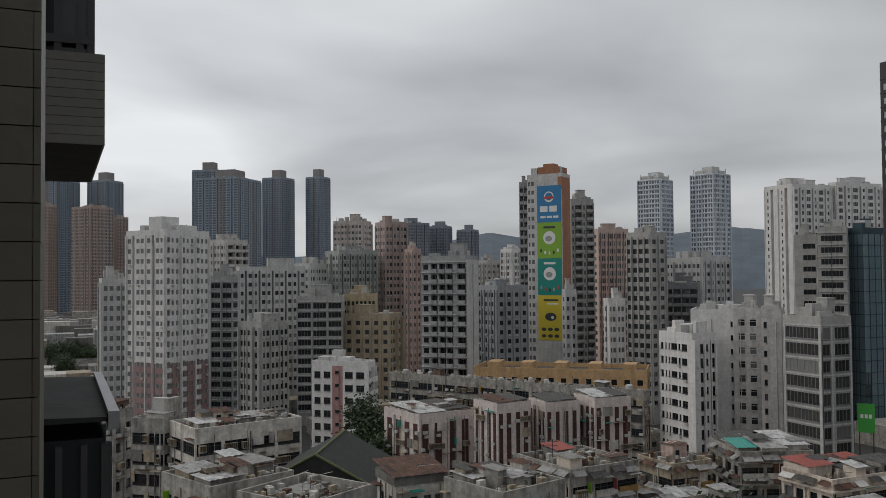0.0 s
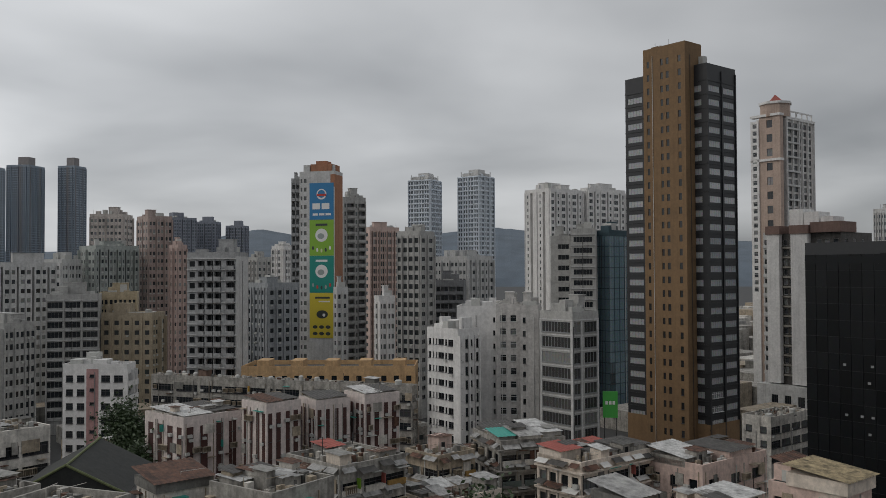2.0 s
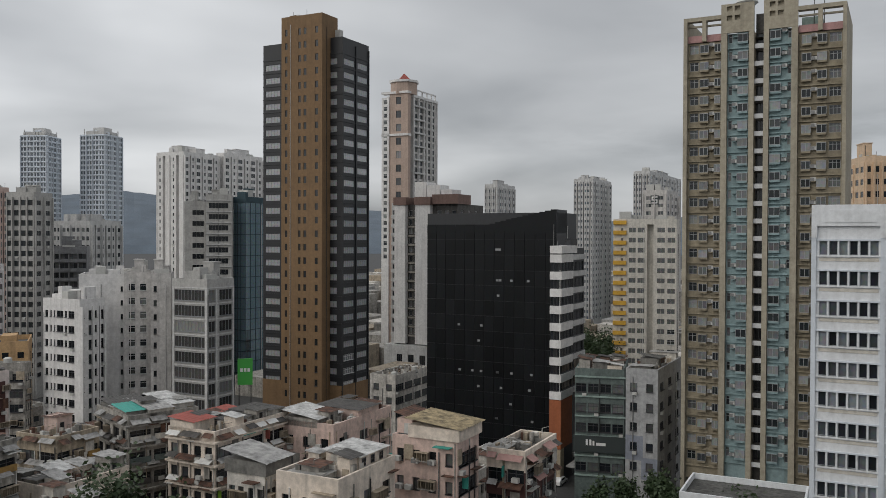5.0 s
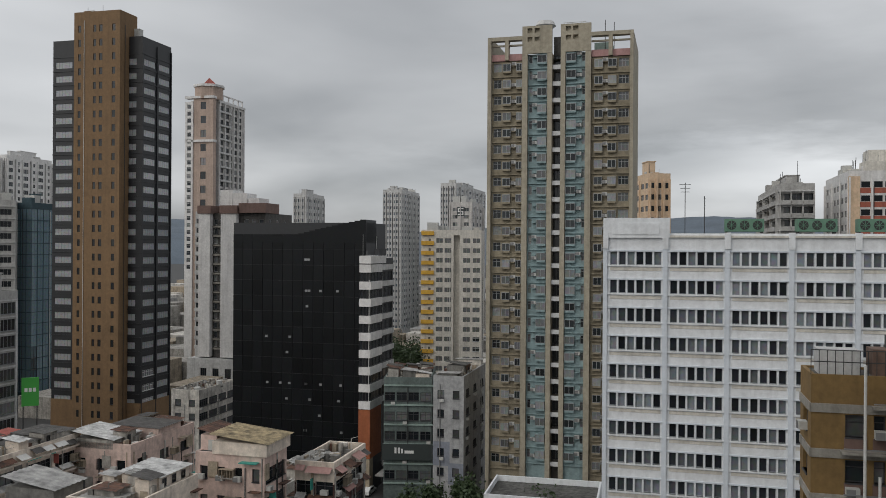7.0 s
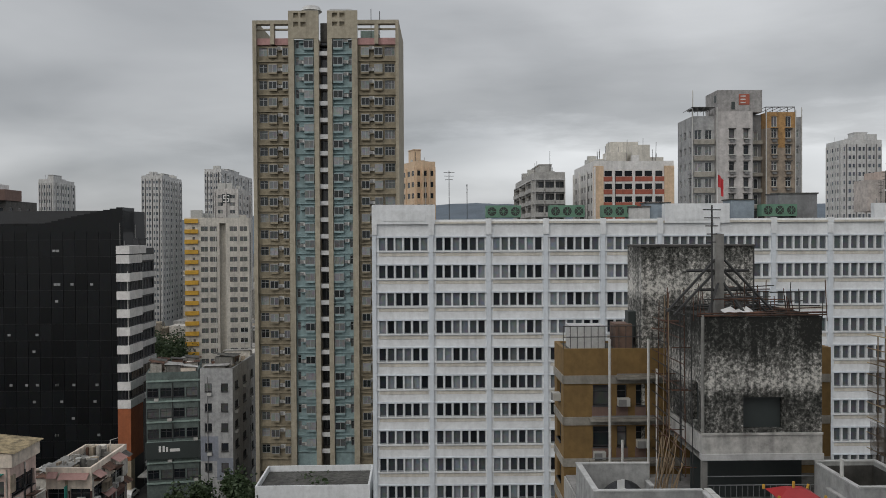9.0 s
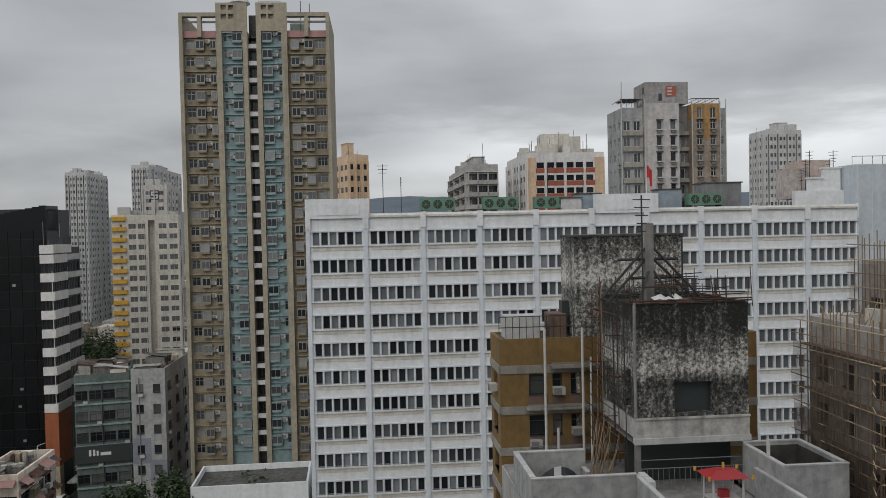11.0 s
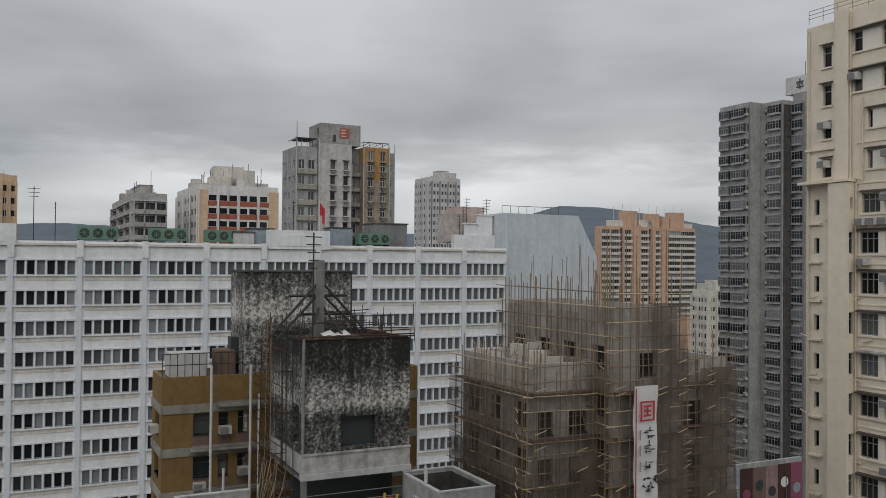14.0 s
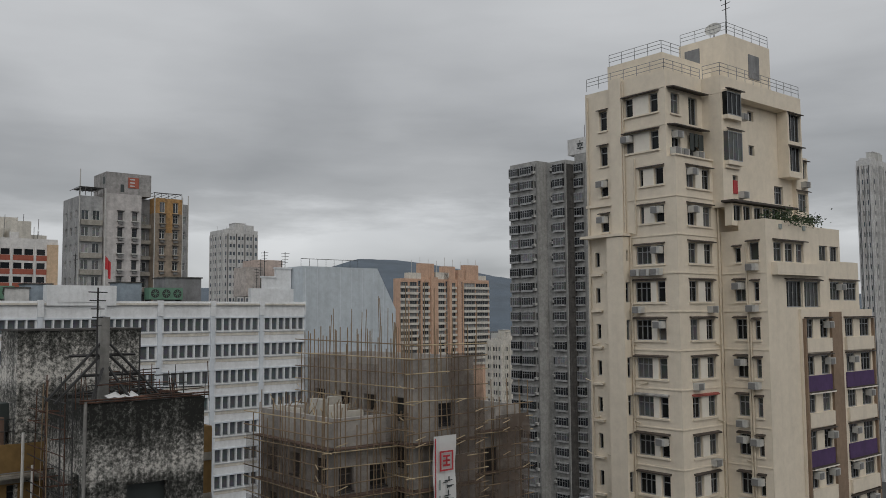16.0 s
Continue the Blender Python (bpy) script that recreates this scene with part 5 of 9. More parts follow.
for a, b in ((17.4, 22.44), (0.51, 6.49)):
    slab_on(gt, "l", 0.5, a, b, 78.4, 79.0, 0.9, tanlight, "crown_beam", 0.3)
    slab_on(gt, "l", 0.5, a, b, 75.25, 76.3, 0.3, rosepink, "crown_panel", 0.2)
    m_ = (a + b) / 2
    slab_on(gt, "l", 0.5, m_ - 0.3, m_ + 0.3, 75.25, 78.4, 0.9, tanlight, "crown_post", 0.3)
    slab_on(gt, "l", 0.5, a, b, 77.6, 77.85, 0.2, tanlight, "crown_rail", 0.2)
slab_on(gt, "l", 4.0, 3.6, 6.4, 75.25, 78.3, 0.0, seafoam, "roof_room", 4)
g = Geo(); g.quad((0.6, 0.1, 75.24), (16, 0.1, 75.24), (16, 22.9, 75.24), (0.6, 22.9, 75.24)); g.put("roof", ROOF_M, gt)
g = Geo()
g.cyl(3, 14.2, 75.3, 80.6, 0.7, 0, 20); g.cyl(3, 14.2, 80.6, 81.2, 0.9, 0, 20, 1.7); g.cyl(3, 14.2, 81.2, 81.9, 1.7, 0, 20, 1.3)
g.put("water_tank", palegrey, gt)
for k in range(6):
    g = Geo(); g.bar((2.0, 7.6 + 0.7 * k, 75.3), (2.0, 7.6 + 0.7 * k, 81.3), 0.04, 0, 4); g.put("rail_post", AC_M, gt)
g = Geo(); g.bar((2.0, 7.6, 81.3), (2.0, 11.1, 81.3), 0.05, 0, 4); g.put("rail", AC_M, gt)
for d, h in ((4.6, 81.6), (3.2, 81.2)):
    g = Geo(); g.bar((3.0, d, 75.3), (3.0, d, h), 0.06, 0, 5); g.put("aerial_mast", STEEL, gt)

# ---- blocks behind the hospital ----
cf = house("apartment_building", "peach apartment block with small windows", 194.6, 91.4, -45, 5.3, 13.6, 63.5, peach, 2.8, (3, W1), (2, W2), frame_m=FRAME_D, roof_boxes=1)
sf = house("apartment_building", "stepped grey block with deep balconies", 195.7, 61.0, -66.0, 7.3, 46.1, 59.8, grey, 2.9, (3, BAL), (3, BAL), each=False, ledge=0.5, ledge_m=palegrey, roof_boxes=2)
sr = house("apartment_building", "white block with brick-red bands below its windows", 199.4, 47.7, -66.0, 18.8, 27.4, 62.2, white, 3.0, (4, [(0.06, 0.94, -0.1, 1.05, "c"), (0.08, 0.44, 1.1, 2.4, "w"), (0.54, 0.92, 1.1, 2.4, "w")]), (3, W2), ledge_m=brickred, frame_m=FRAME_D, roof_boxes=3)
srx = (199.4, 47.7, -66.0, 18.8, 27.4, 62.2)
for a, b in ((0.0, 0.12), (0.88, 1.0)):
    panel(sr, "r", srx[3] * a, srx[3] * b, 5, srx[5] - 1.2, 0.5, peach, "peach_pier")
for a, b, c, d, z in ((0.2, 0.1, 0.45, 0.3, 3.4), (0.5, 0.05, 0.72, 0.25, 5.0), (0.3, 0.3, 0.66, 0.5, 6.4), (0.75, 0.2, 0.95, 0.4, 2.4), (0.05, 0.2, 0.18, 0.4, 2.0)):
    far_top(sr, srx[3] * a, srx[4] * b, srx[3] * c, srx[4] * d, srx[5], srx[5] + z - 1.1, creamwhite, "roof_room")
for k in range(12):
    g = Geo(); u, d = srx[3] * (0.06 + 0.075 * k), srx[4] * (0.05 + 0.3 * ((k * 0.618) % 1))
    g.bar((u, d, srx[5] - 1.2), (u + 0.2, d, srx[5] + 2.2 + 3.5 * ((k * 0.37) % 1)), 0.07, 0, 5); g.put("aerial_mast", AC_D, sr)
# the stained tower with an emblem on its plant room
eb = thing("apartment_building", "grey stained apartment tower with a plant room on top", "apartment building", 152.24, 19.27, 0, -66)
FOOT.append((152.24, 19.27, -66.0, 18.6, 9.0))
dustwhite = wall_paint("dusty_white_render", (0.55, 0.525, 0.515), 0.4)
dustbrown = wall_paint("dusty_brown_render", (0.34, 0.28, 0.22), 0.5)
ELEV = [62.75 - 2.75 * k for k in range(9)]
volume(eb, midgrey, 0, 0, 3.75, 9, 0, 65.1, [("r", a, b, z - 1.6, z) for z in ELEV for a, b in ((0.3, 1.5), (2.1, 3.3))] + [("l", a, a + 1.1, z - 1.3, z) for z in ELEV for a in (1.2, 4.0, 6.6)], GLASS_BAY, FRAME_W)
volume(eb, dustwhite, 3.85, -0.9, 9.9, 9, 0, 65.75, [("r", a, a + 0.85, z - 1.5, z) for z in ELEV for a in (5.9, 8.35)], GLASS, FRAME_D)
# set-back strip in dark grey, with the gap's shade in its colour
volume(eb, dgrey, 9.9, 1.6, 12.3, 9, 0, 65.5, [("r", 10.3, 11.8, z - 1.7, z) for z in ELEV], GLASS_BAY, FRAME_W)
volume(eb, dustbrown, 12.3, -0.9, 17.15, 9, 0, 62.95, [("r", a, a + 0.95, z - 1.5, z) for z in ELEV for a in (13.1, 15.5)], GLASS, FRAME_W)
volume(eb, stainorange, 12.3, -0.9, 17.15, 9, 62.96, 65.6, [("r", 13.1, 14.05, 63.1, 64.9), ("r", 15.5, 16.45, 63.1, 64.9)], GLASS_BAY, FRAME_W)
slab_on(eb, "r", -0.9, 14.2, 15.4, 59.6, 62.95, 0.03, stainorange, "stained_strip")
volume(eb, midgrey, 17.2, 0, 18.6, 8, 0, 64.9, [("r", 17.6, 18.2, z - 1.4, z) for z in ELEV], GLASS_BAY, FRAME_W)
for z in ELEV:
    for a in (5.75, 8.2, 12.95, 15.35):
        slab_on(eb, "r", -0.9, a, a + 1.2, z - 1.72, z - 1.55, 0.6, AC_M if a < 12 else dustbrown, "cooler_ledge")
        slab_on(eb, "r", -0.9, a + 0.25, a + 0.95, z - 2.15, z - 1.75, 0.4, AC_D, "air_conditioner")
        slab_on(eb, "r", -0.9, a, a + 1.2, z + 0.05, z + 0.15, 0.5, SHEETD, "window_hood")
    slab_on(eb, "r", 0, 0.1, 3.6, z - 2.5, z - 1.65, 0.5, concband, "balcony_front")
    slab_on(eb, "r", 1.6, 9.95, 12.25, z - 2.4, z - 1.75, 0.8, concband, "balcony_front")
volume(eb, dustgrey, 4.4, 0.6, 12.1, 7, 65.8, 69.6, (), name="plant_room")
slab_on(eb, "r", 0.6, 8.1, 9.9, 67.1, 68.9, 0.08, brickred, "red_emblem_panel")
for k in range(3):
    slab_on(eb, "r", 0.6, 8.35, 9.2, 67.35 + k * 0.55, 67.55 + k * 0.55, 0.13, palegrey, "emblem_bar")
slab_on(eb, "r", 0.6, 6.8, 7.4, 66.3, 67.6, 0.05, sign_dark, "plant_room_vent")
slab_on(eb, "l", 4.4, 1.2, 2.2, 67.6, 68.8, 0.05, sign_dark, "plant_room_vent")
for u0, u1, z in ((-0.3, 3.6, 66.5), (12.2, 17.2, 66.5)):
    for k in range(5):
        u = u0 + (u1 - u0) * k / 4
        for p, q in (((u, -0.6, z - 1.4), (u, -0.6, z)), ((u, -0.6, z), (u, 4.5, z - 0.15))):
            m = Geo(); m.bar(p, q, 0.06, 0, 4); m.put("trellis_bar", SHEETD, eb)
    m = Geo(); m.bar((u0, -0.6, z), (u1, -0.6, z), 0.08, 0, 4); m.put("trellis_rail", SHEETD, eb)
slab_on(eb, "r", 0.2, 0.2, 3.4, 66.45, 66.6, 0.4, SHEETD, "roof_canopy", 4.0)
for u, d, z0_, z1_ in ((-0.1, -0.25, 40, 68.2), (3.8, -1.05, 40, 66.5), (0.0, 0.0, 65, 69.5), (17.2, -1.0, 40, 66.0), (12.2, -1.0, 40, 66.0), (18.6, -0.1, 40, 66.5)):
    m = Geo(); m.bar((u, d, z0_), (u, d, z1_), 0.09, 0, 5); m.put("aerial_mast", AC_M, eb)
# the grey tower with caged bay windows, stepped in plan
gyt = thing("tower_block", "grey tower of flats with rows of caged bay windows", "tower block", 154.18, -62.49, 0, -66)
FOOT.append((154.18, -62.49, -66.0, 8.0, 8.0))
greyrender = wall_paint("grey_tower_render", (0.36, 0.36, 0.35), 0.45)
GLASS_CAGE = glazing("caged_glass", (0.02, 0.022, 0.025), (0.3, 0.31, 0.32), 0.62, 0.2, 0.3)
GRH = [72.2 - 2.83 * k for k in range(24)]
volume(gyt, greyrender, 0, 0.2, 12, 7.6, 0, 74.6, [("l", 0.5, 0.95, z, z + 1.3) for z in GRH], GLASS_DARK, FRAME_D)
volume(gyt, greyrender, 2.67, -4.82, 12, 0.19, 0, 74.4, [("l", -1.5, -0.9, z, z + 1.3) for z in GRH], GLASS_DARK, FRAME_D)
# recess face in a dark colour that imitates shade in the slot
volume(gyt, SHEETD, 2.9, -4.95, 5.2, -4.83, 0, 73.6, [("r", 3.4, 4.6, z, z + 1.4) for z in GRH], GLASS_DARK, FRAME_D, "slot_wall")
volume(gyt, greyrender, 5.26, -9.2, 14, -4.83, 0, 75.6, [("l", -8.7, -7.9, z, z + 1.4) for z in GRH], GLASS_CAGE, FRAME_W)
volume(gyt, palegrey, 5.2, -9.3, 14, -3.2, 75.62, 78.7, (), name="crown")
for q in ((-7.2, 76.6, -5.6, 76.8), (-7.2, 77.5, -5.6, 77.7), (-6.5, 76.3, -6.3, 78.2), (-7.0, 77.0, -6.7, 77.4), (-6.1, 77.0, -5.8, 77.4)):
    slab_on(gyt, "l", 5.2, q[0], q[2], q[1], q[3], 0.06, sign_dark, "lettering_bar")
for k, z in enumerate(GRH):
    for pl, a, b in ((0, 4.95, 7.4), (0, 1.25, 4.3), (2.67, -4.45, -1.8), (5.26, -6.9, -5.0)):
        child("bay_window", bay_mesh(b - a, 1.45, 0.55, FRAME_A, GLASS_CAGE, midgrey), gyt, (pl, b, z), -math.pi / 2)
    if k % 3 != 1:
        child("air_conditioner", ac_mesh(), gyt, (0.0, 1.2, z - 0.1), -math.pi / 2)
        child("air_conditioner", ac_mesh(), gyt, (2.67, -0.9, z + 0.4), -math.pi / 2)
for pl, d in ((0, 0.35), (2.67, -4.6), (5.26, -7.3)):
    g = Geo(); g.bar((pl - 0.12, d, 1), (pl - 0.12, d, 74), 0.08, 0, 5); g.put("drainpipe", AC_D, gyt)
for d in (-6.0, -6.8):
    g = Geo(); g.bar((7, d, 78.7), (7, d, 81.5), 0.07, 0, 5); g.put("aerial_mast", AC_D, gyt)
# the salmon and white tower below the hill
orr = thing("tower_block", "salmon and white tower of flats with banded balconies", "tower block", 383.3, -87.4, 0, -66)
SALC = [(0.4, 4.8, 1), (5.6, 10.0, 1), (10.4, 12.2, 0), (13.2, 16.9, 1), (22.2, 26.6, 1), (27.0, 28.5, 0), (30.6, 33.4, 1), (36.6, 37.8, 0), (38.6, 46.0, 1), (46.4, 54.6, 1)]
SALZ = [58.2 - 2.8 * k for k in range(14)]
volume(orr, salmon, 0, 0, 55, 5, 0, 61.7, [("r", a, b, z, z + (1.9 if w else 2.6)) for z in SALZ for a, b, w in SALC], GLASS_FAR, FRAME_W, each=False, dep=0.5)
ap = Geo()
for z in SALZ:
    for a, b, w in SALC:
        if w:
            ap.box(a - 0.2, -0.7, z - 1.05, b + 0.2, 0, z + 0.1)
ap.put("balcony_tier", creamwhite, orr, kind="stuff")
for a, b in ((17.6, 21.8), (34.0, 36.2), (28.7, 30.2)):
    slab_on(orr, "r", 0, a, b, 0, 62.5, 1.0, salmon, "fin")
for a, b, z in ((13, 21, 69.0), (6, 13, 64.5), (22, 30, 65.0), (27, 34, 68.0), (36, 40, 66.5), (40.5, 49, 69.0), (49, 54, 64.0)):
    slab_on(orr, "r", 2, a, b, 61.7, z, 1.0, salmon if z > 65 else creamwhite, "roof_room", 2.5)
for k in range(9):
    g = Geo(); u = 9 + 5.0 * k; g.bar((u, 3, 62), (u, 3, 70.5 + (k * 1.7) % 2.5), 0.12, 0, 4); g.put("aerial_mast", AC_M, orr)
house("apartment_building", "cream low-rise flats below the hill", 263.7, -94.1, -66.0, 7.4, 7.7, 36.7, creamwhite, 2.8, (3, W2), (3, W2), each=False, roof_boxes=2)

# roof frames and aerials on the blocks behind the hospital
for root, spec, n in ((sr, (199.4, 47.7, -66.0, 18.8, 27.4, 62.2), 7), (sf, (195.7, 61.0, -66.0, 7.3, 46.1, 59.8), 3), (cf, (194.6, 91.4, -45, 5.3, 13.6, 63.5), 1)):
    c, s = math.cos(radians(spec[2])), math.sin(radians(spec[2]))
    for k in range(n):
        u, d = spec[3] * (0.1 + 0.8 * ((k * 0.37) % 1)), spec[4] * (0.1 + 0.5 * ((k * 0.61) % 1))
        m = Geo()
        m.bar((u, d, spec[5] - 1.2), (u, d, spec[5] + 2.5 + (k * 1.7) % 4), 0.06, 0, 5)
        m.put("aerial_mast", STEEL, root)
# ---- the long white hospital ----
hx = (94.4, 50.3, -66, 70.7, 14, 46.7)
HW, HH = hx[3], hx[5]
BAYS = 10
hosp = house("hospital_building", "long white block with rows of framed windows between piers", *hx, white2, 3.42,
             (BAYS, [(0.115 + 0.147 * k, 0.235 + 0.147 * k, 1.4, 3.02, "w") for k in range(6)]), None, limit=300, inc=False, pipes=0, frame_m=FRAME_B, glass=GLASS_WARD, roof_boxes=0, top_gap=1.55, parapet=0.25, category="hospital", z_first=3)
rows_h = int((HH - 3 - 1.55) / 3.42)
fins = Geo()
base_h = HH - 1.55 - rows_h * 3.42
for b in range(BAYS + 1):
    u = b * HW / BAYS
    panel(hosp, "r", max(0, u - 0.05), min(HW, u + 0.5), 0, HH - 0.25, 0.28, blueish, "pier")
    panel(hosp, "r", max(0, u - 0.1), min(HW, u + 0.6), HH - 1.6, HH + 0.35, 0.4, white2, "pier_cap")
for i in range(rows_h):
    v = base_h + i * 3.42
    panel(hosp, "r", 0, HW, v + 1.22, v + 1.4, 0.2, white2, "sill_band")
    panel(hosp, "r", 0, HW, v + 3.02, v + 3.2, 0.16, blueish, "lintel_band")
    for b in range(BAYS):
        u = (b + 0.115) * HW / BAYS
        panel(hosp, "r", u, u + HW / BAYS * 0.855, v + 0.72, v + 1.1, 0.05, creamwhite, "spandrel_panel")
        for k in range(5):
            x0 = (b + 0.235 + 0.147 * k) * HW / BAYS
            fins.box(x0 + 0.03, -0.13, v + 1.1, x0 + 0.16, 0, v + 3.02)
fins.put("mullion_fin", white2, hosp, kind="stuff")
for u0, u1, top in ((0, 7.8, 2.1), (36.2, 44.2, 2.1)):
    panel(hosp, "r", u0, u1, HH - 0.3, HH + top, 0.35, white2, "raised_parapet", 1.2)
    panel(hosp, "r", u0 + 1.2, u1 - 1.2, HH + 0.1, HH + top - 0.6, 0.42, white2, "raised_panel")
panel(hosp, "r", 0, HW, HH - 0.25, HH, 0.3, creamwhite, "cornice")


def on_hosp(u, d, v=0.02):
    r = radians(hx[2])
    return hx[0] + u * math.cos(r) - d * math.sin(r), hx[1] + u * math.sin(r) + d * math.cos(r), HH + v


def chiller(u, d, length=4.4):
    p = on_hosp(u, d)
    c = thing("rooftop_chiller", "green rooftop cooling unit with three round fans", "air conditioner", *p, hx[2], "green cooling units")
    g = Geo()
    g.box(0, 0, 0.5, length, 1.8, 2.0)
    g.put("casing", chillergreen, c)
    for k in range(3):
        g = Geo()
        cx = length * (k + 0.5) / 3
        ring = [(cx + 0.55 * math.cos(a), -0.03, 1.25 + 0.55 * math.sin(a)) for a in [2 * math.pi * j / 20 for j in range(20)]]
        g.v, g.f, g.m = ring, [tuple(range(20))], [0]
        fo = g.put("fan_opening", STEEL, c)
        g = Geo()
        for j in range(4):
            a = math.pi * j / 4
            g.bar((cx - 0.5 * math.cos(a), -0.08, 1.25 - 0.5 * math.sin(a)), (cx + 0.5 * math.cos(a), -0.08, 1.25 + 0.5 * math.sin(a)), 0.03)
        g.put("fan_guard", chillergreen, fo)
    for x in (0.1, length - 0.3):
        g = Geo(); g.box(x, 0.1, 0, x + 0.2, 1.7, 0.5); g.put("leg", STEEL, c)


for u, d in ((14.2, 1.6), (22.2, 1.6), (29.0, 2.5), (49.0, 1.6)):
    chiller(u, d)
for u, d, w, dp, h, m in ((32.3, 2.0, 2.6, 2.5, 1.7, palegrey), (34.5, 2.4, 3.0, 2.5, 2.2, bluegrey2), (45.5, 3.0, 3.0, 3.0, 2.6, bluegrey2), (52.0, 4.0, 5.0, 4.0, 3.4, dgrey)):
    p = on_hosp(u, d)
    c = thing("plant_room", "flat-roofed plant room on the white block's roof", "roof structure", *p, hx[2])
    g = Geo(); g.box(0, 0, 0, w, dp, h); g.put("wall", m, c)
    g = Geo(); g.box(-0.15, -0.15, h, w + 0.15, dp + 0.15, h + 0.15); g.put("roof", ROOF_M, c)
p = on_hosp(43.2, 1.2)
fl = thing("flagpole", "white flagpole with a limp red flag", "flag", *p, hx[2])
g = Geo(); g.bar((0, 0, 0), (0, 0, 6.2), 0.06); g.put("pole", PIPE, fl)
g = Geo()
for k in range(8):
    a, b = k * 0.09, (k + 1) * 0.09
    g.quad((a, 0.12 * math.sin(k * 1.3), 4.2 - 0.35 * a - 1.0 * (k > 4)), (b, 0.12 * math.sin(k * 1.3 + 1.3), 4.2 - 0.35 * b - 1.0 * (k + 1 > 4)), (b, 0.12 * math.sin(k * 1.3 + 1.3), 5.9 - 1.2 * b), (a, 0.12 * math.sin(k * 1.3), 5.9 - 1.2 * a))
g.put("flag", sign_red2, fl)


def antenna(x, y, z, h, arms=3, label="thin rooftop television aerial"):
    a = thing("rooftop_aerial", label, "antenna", x, y, z, random.Random(int(x * 10)).uniform(0, 180), "rooftop aerials")
    g = Geo(); g.bar((0, 0, 0), (0, 0, h), 0.05, 0, 5); mast = g.put("mast", STEEL, a)
    for k in range(arms):
        g = Geo(); g.bar((-0.7 + 0.1 * k, 0, h - 0.25 - 0.45 * k), (0.7 - 0.1 * k, 0, h - 0.25 - 0.45 * k), 0.03, 0, 4); g.put("arm", STEEL, mast)


for u, d, h in ((9.6, 3, 6.5), (12.0, 6, 5.0), (40.0, 2, 6.0)):
    antenna(*on_hosp(u, d), h)

# the blue-white sloping roof beyond
sx = (124.2, -14.1, -66.0, 16.5, 0.8, 52.1)
sl = thing("sloped_hall", "pale blue metal-clad hall with a slanting end", "building", sx[0], sx[1], 0, sx[2])
W, H = sx[3], sx[5]
g = Geo()
n = [(0, 0, 0), (W * 0.92, 0, 0), (W, 0, 0), (W, 0, H - 6.2), (W * 0.79, 0, H), (0, 0, H)]
b = [(p[0], 9, p[2]) for p in n]
g.v = n + b
g.f = [(0, 2, 3, 4, 5), (11, 10, 9, 8, 6), (5, 4, 10, 11), (4, 3, 9, 10), (3, 2, 8, 9), (0, 5, 11, 6)]
g.m = [0] * 6
g.put("cladding", paleblue, sl)
for k in range(9):
    u = 0.4 + k * (W - 0.8) / 8
    panel(sl, "r", u, u + 0.08, H - 14, H - 0.3 - max(0, (u + 0.1 - W * 0.79)) * 6.2 / (W * 0.21), 0.05, blueish, "seam")
g = Geo()
for k in range(8):
    g.bar((k * 1.4, 0.5, H), (k * 1.4, 0.5, H + 1.1), 0.04, 0, 4)
g.bar((0, 0.5, H + 1.1), (9.8, 0.5, H + 1.1), 0.04, 0, 4)
g.put("railing", STEEL, sl)
slo = house("office_building", "white plant-room block beside the sloping hall", 123.8, -6.9, -66.0, 8.1, 0.9, 48.9, white2, 3.4, None, None, roof_boxes=2, category="building")
sw = (123.8, -6.9, -66.0, 8.1, 0.9, 48.9)
for a, b, c, d, z0_, z1_, m in ((0.15, 4.0, 0.5, 8.0, 0, 3.2, rustwhite), (0.45, 5.0, 0.95, 10.0, 0, 4.4, shellpink2), (0.7, 2.0, 0.98, 5.0, 0, 2.0, palegrey)):
    g = Geo(); g.box(sw[3] * a, b, sw[5] - 1.0, sw[3] * c, d, sw[5] + z1_); g.put("roof_room", m, slo)
rs = Matrix.Rotation(radians(sw[2]), 3, "Z")
for k in range(6):
    q = rs @ Vector((sw[3] * (0.2 + 0.14 * k), 1.5 + (k % 3), 0))
    antenna(sw[0] + q.x, sw[1] + q.y, sw[5] - 1.0, 4.0 + 1.3 * ((k * 7) % 3), 4)

# ---- brown tiled block with the mouldy roof tower ----
bx = (54.0, 14.9, -66.0, 17.3, 4.2, 37.5)
bb = house("apartment_building", "brown tiled block with pale bands and recessed balconies", *bx, brownt, 2.68, (1, [(0.109, 0.175, 0.75, 2.07, "w"), (0.199, 0.236, 0.75, 2.07, "w"), (0.269, 0.304, 0.75, 2.07, "w")]), (1, [(0.3, 0.7, 0.8, 2.0, "w")]), frame_m=FRAME_D, ledge=0.0, ac=0.3, roof_boxes=0, parapet=0.15, top_gap=1.57, inc=False, pipes=0)
for i in range(9):
    v = 35.93 - i * 2.68
    for sd, L in (("r", bx[3]), ("l", bx[4])):
        panel(bb, sd, 0, L, v - 0.53, v, 0.07, concband, "floor_band")
    for u0, u1 in ((1.88, 3.03), (3.44, 4.09), (4.65, 5.26)):
        panel(bb, "r", u0 - 0.05, u1 + 0.05, v - 2.66, v - 1.95, 0.05, maroonbrown, "window_apron")
    slab = panel(bb, "r", 1.6 if i else 3.3, 6.2, v - 0.16, v - 0.02, 0.75, concband, "balcony_slab")
    panel(slab, "r", 1.7 if i else 3.3, 6.1, v + 0.14, v + 0.2, 0.7, RAILM, "pipe", -0.62)
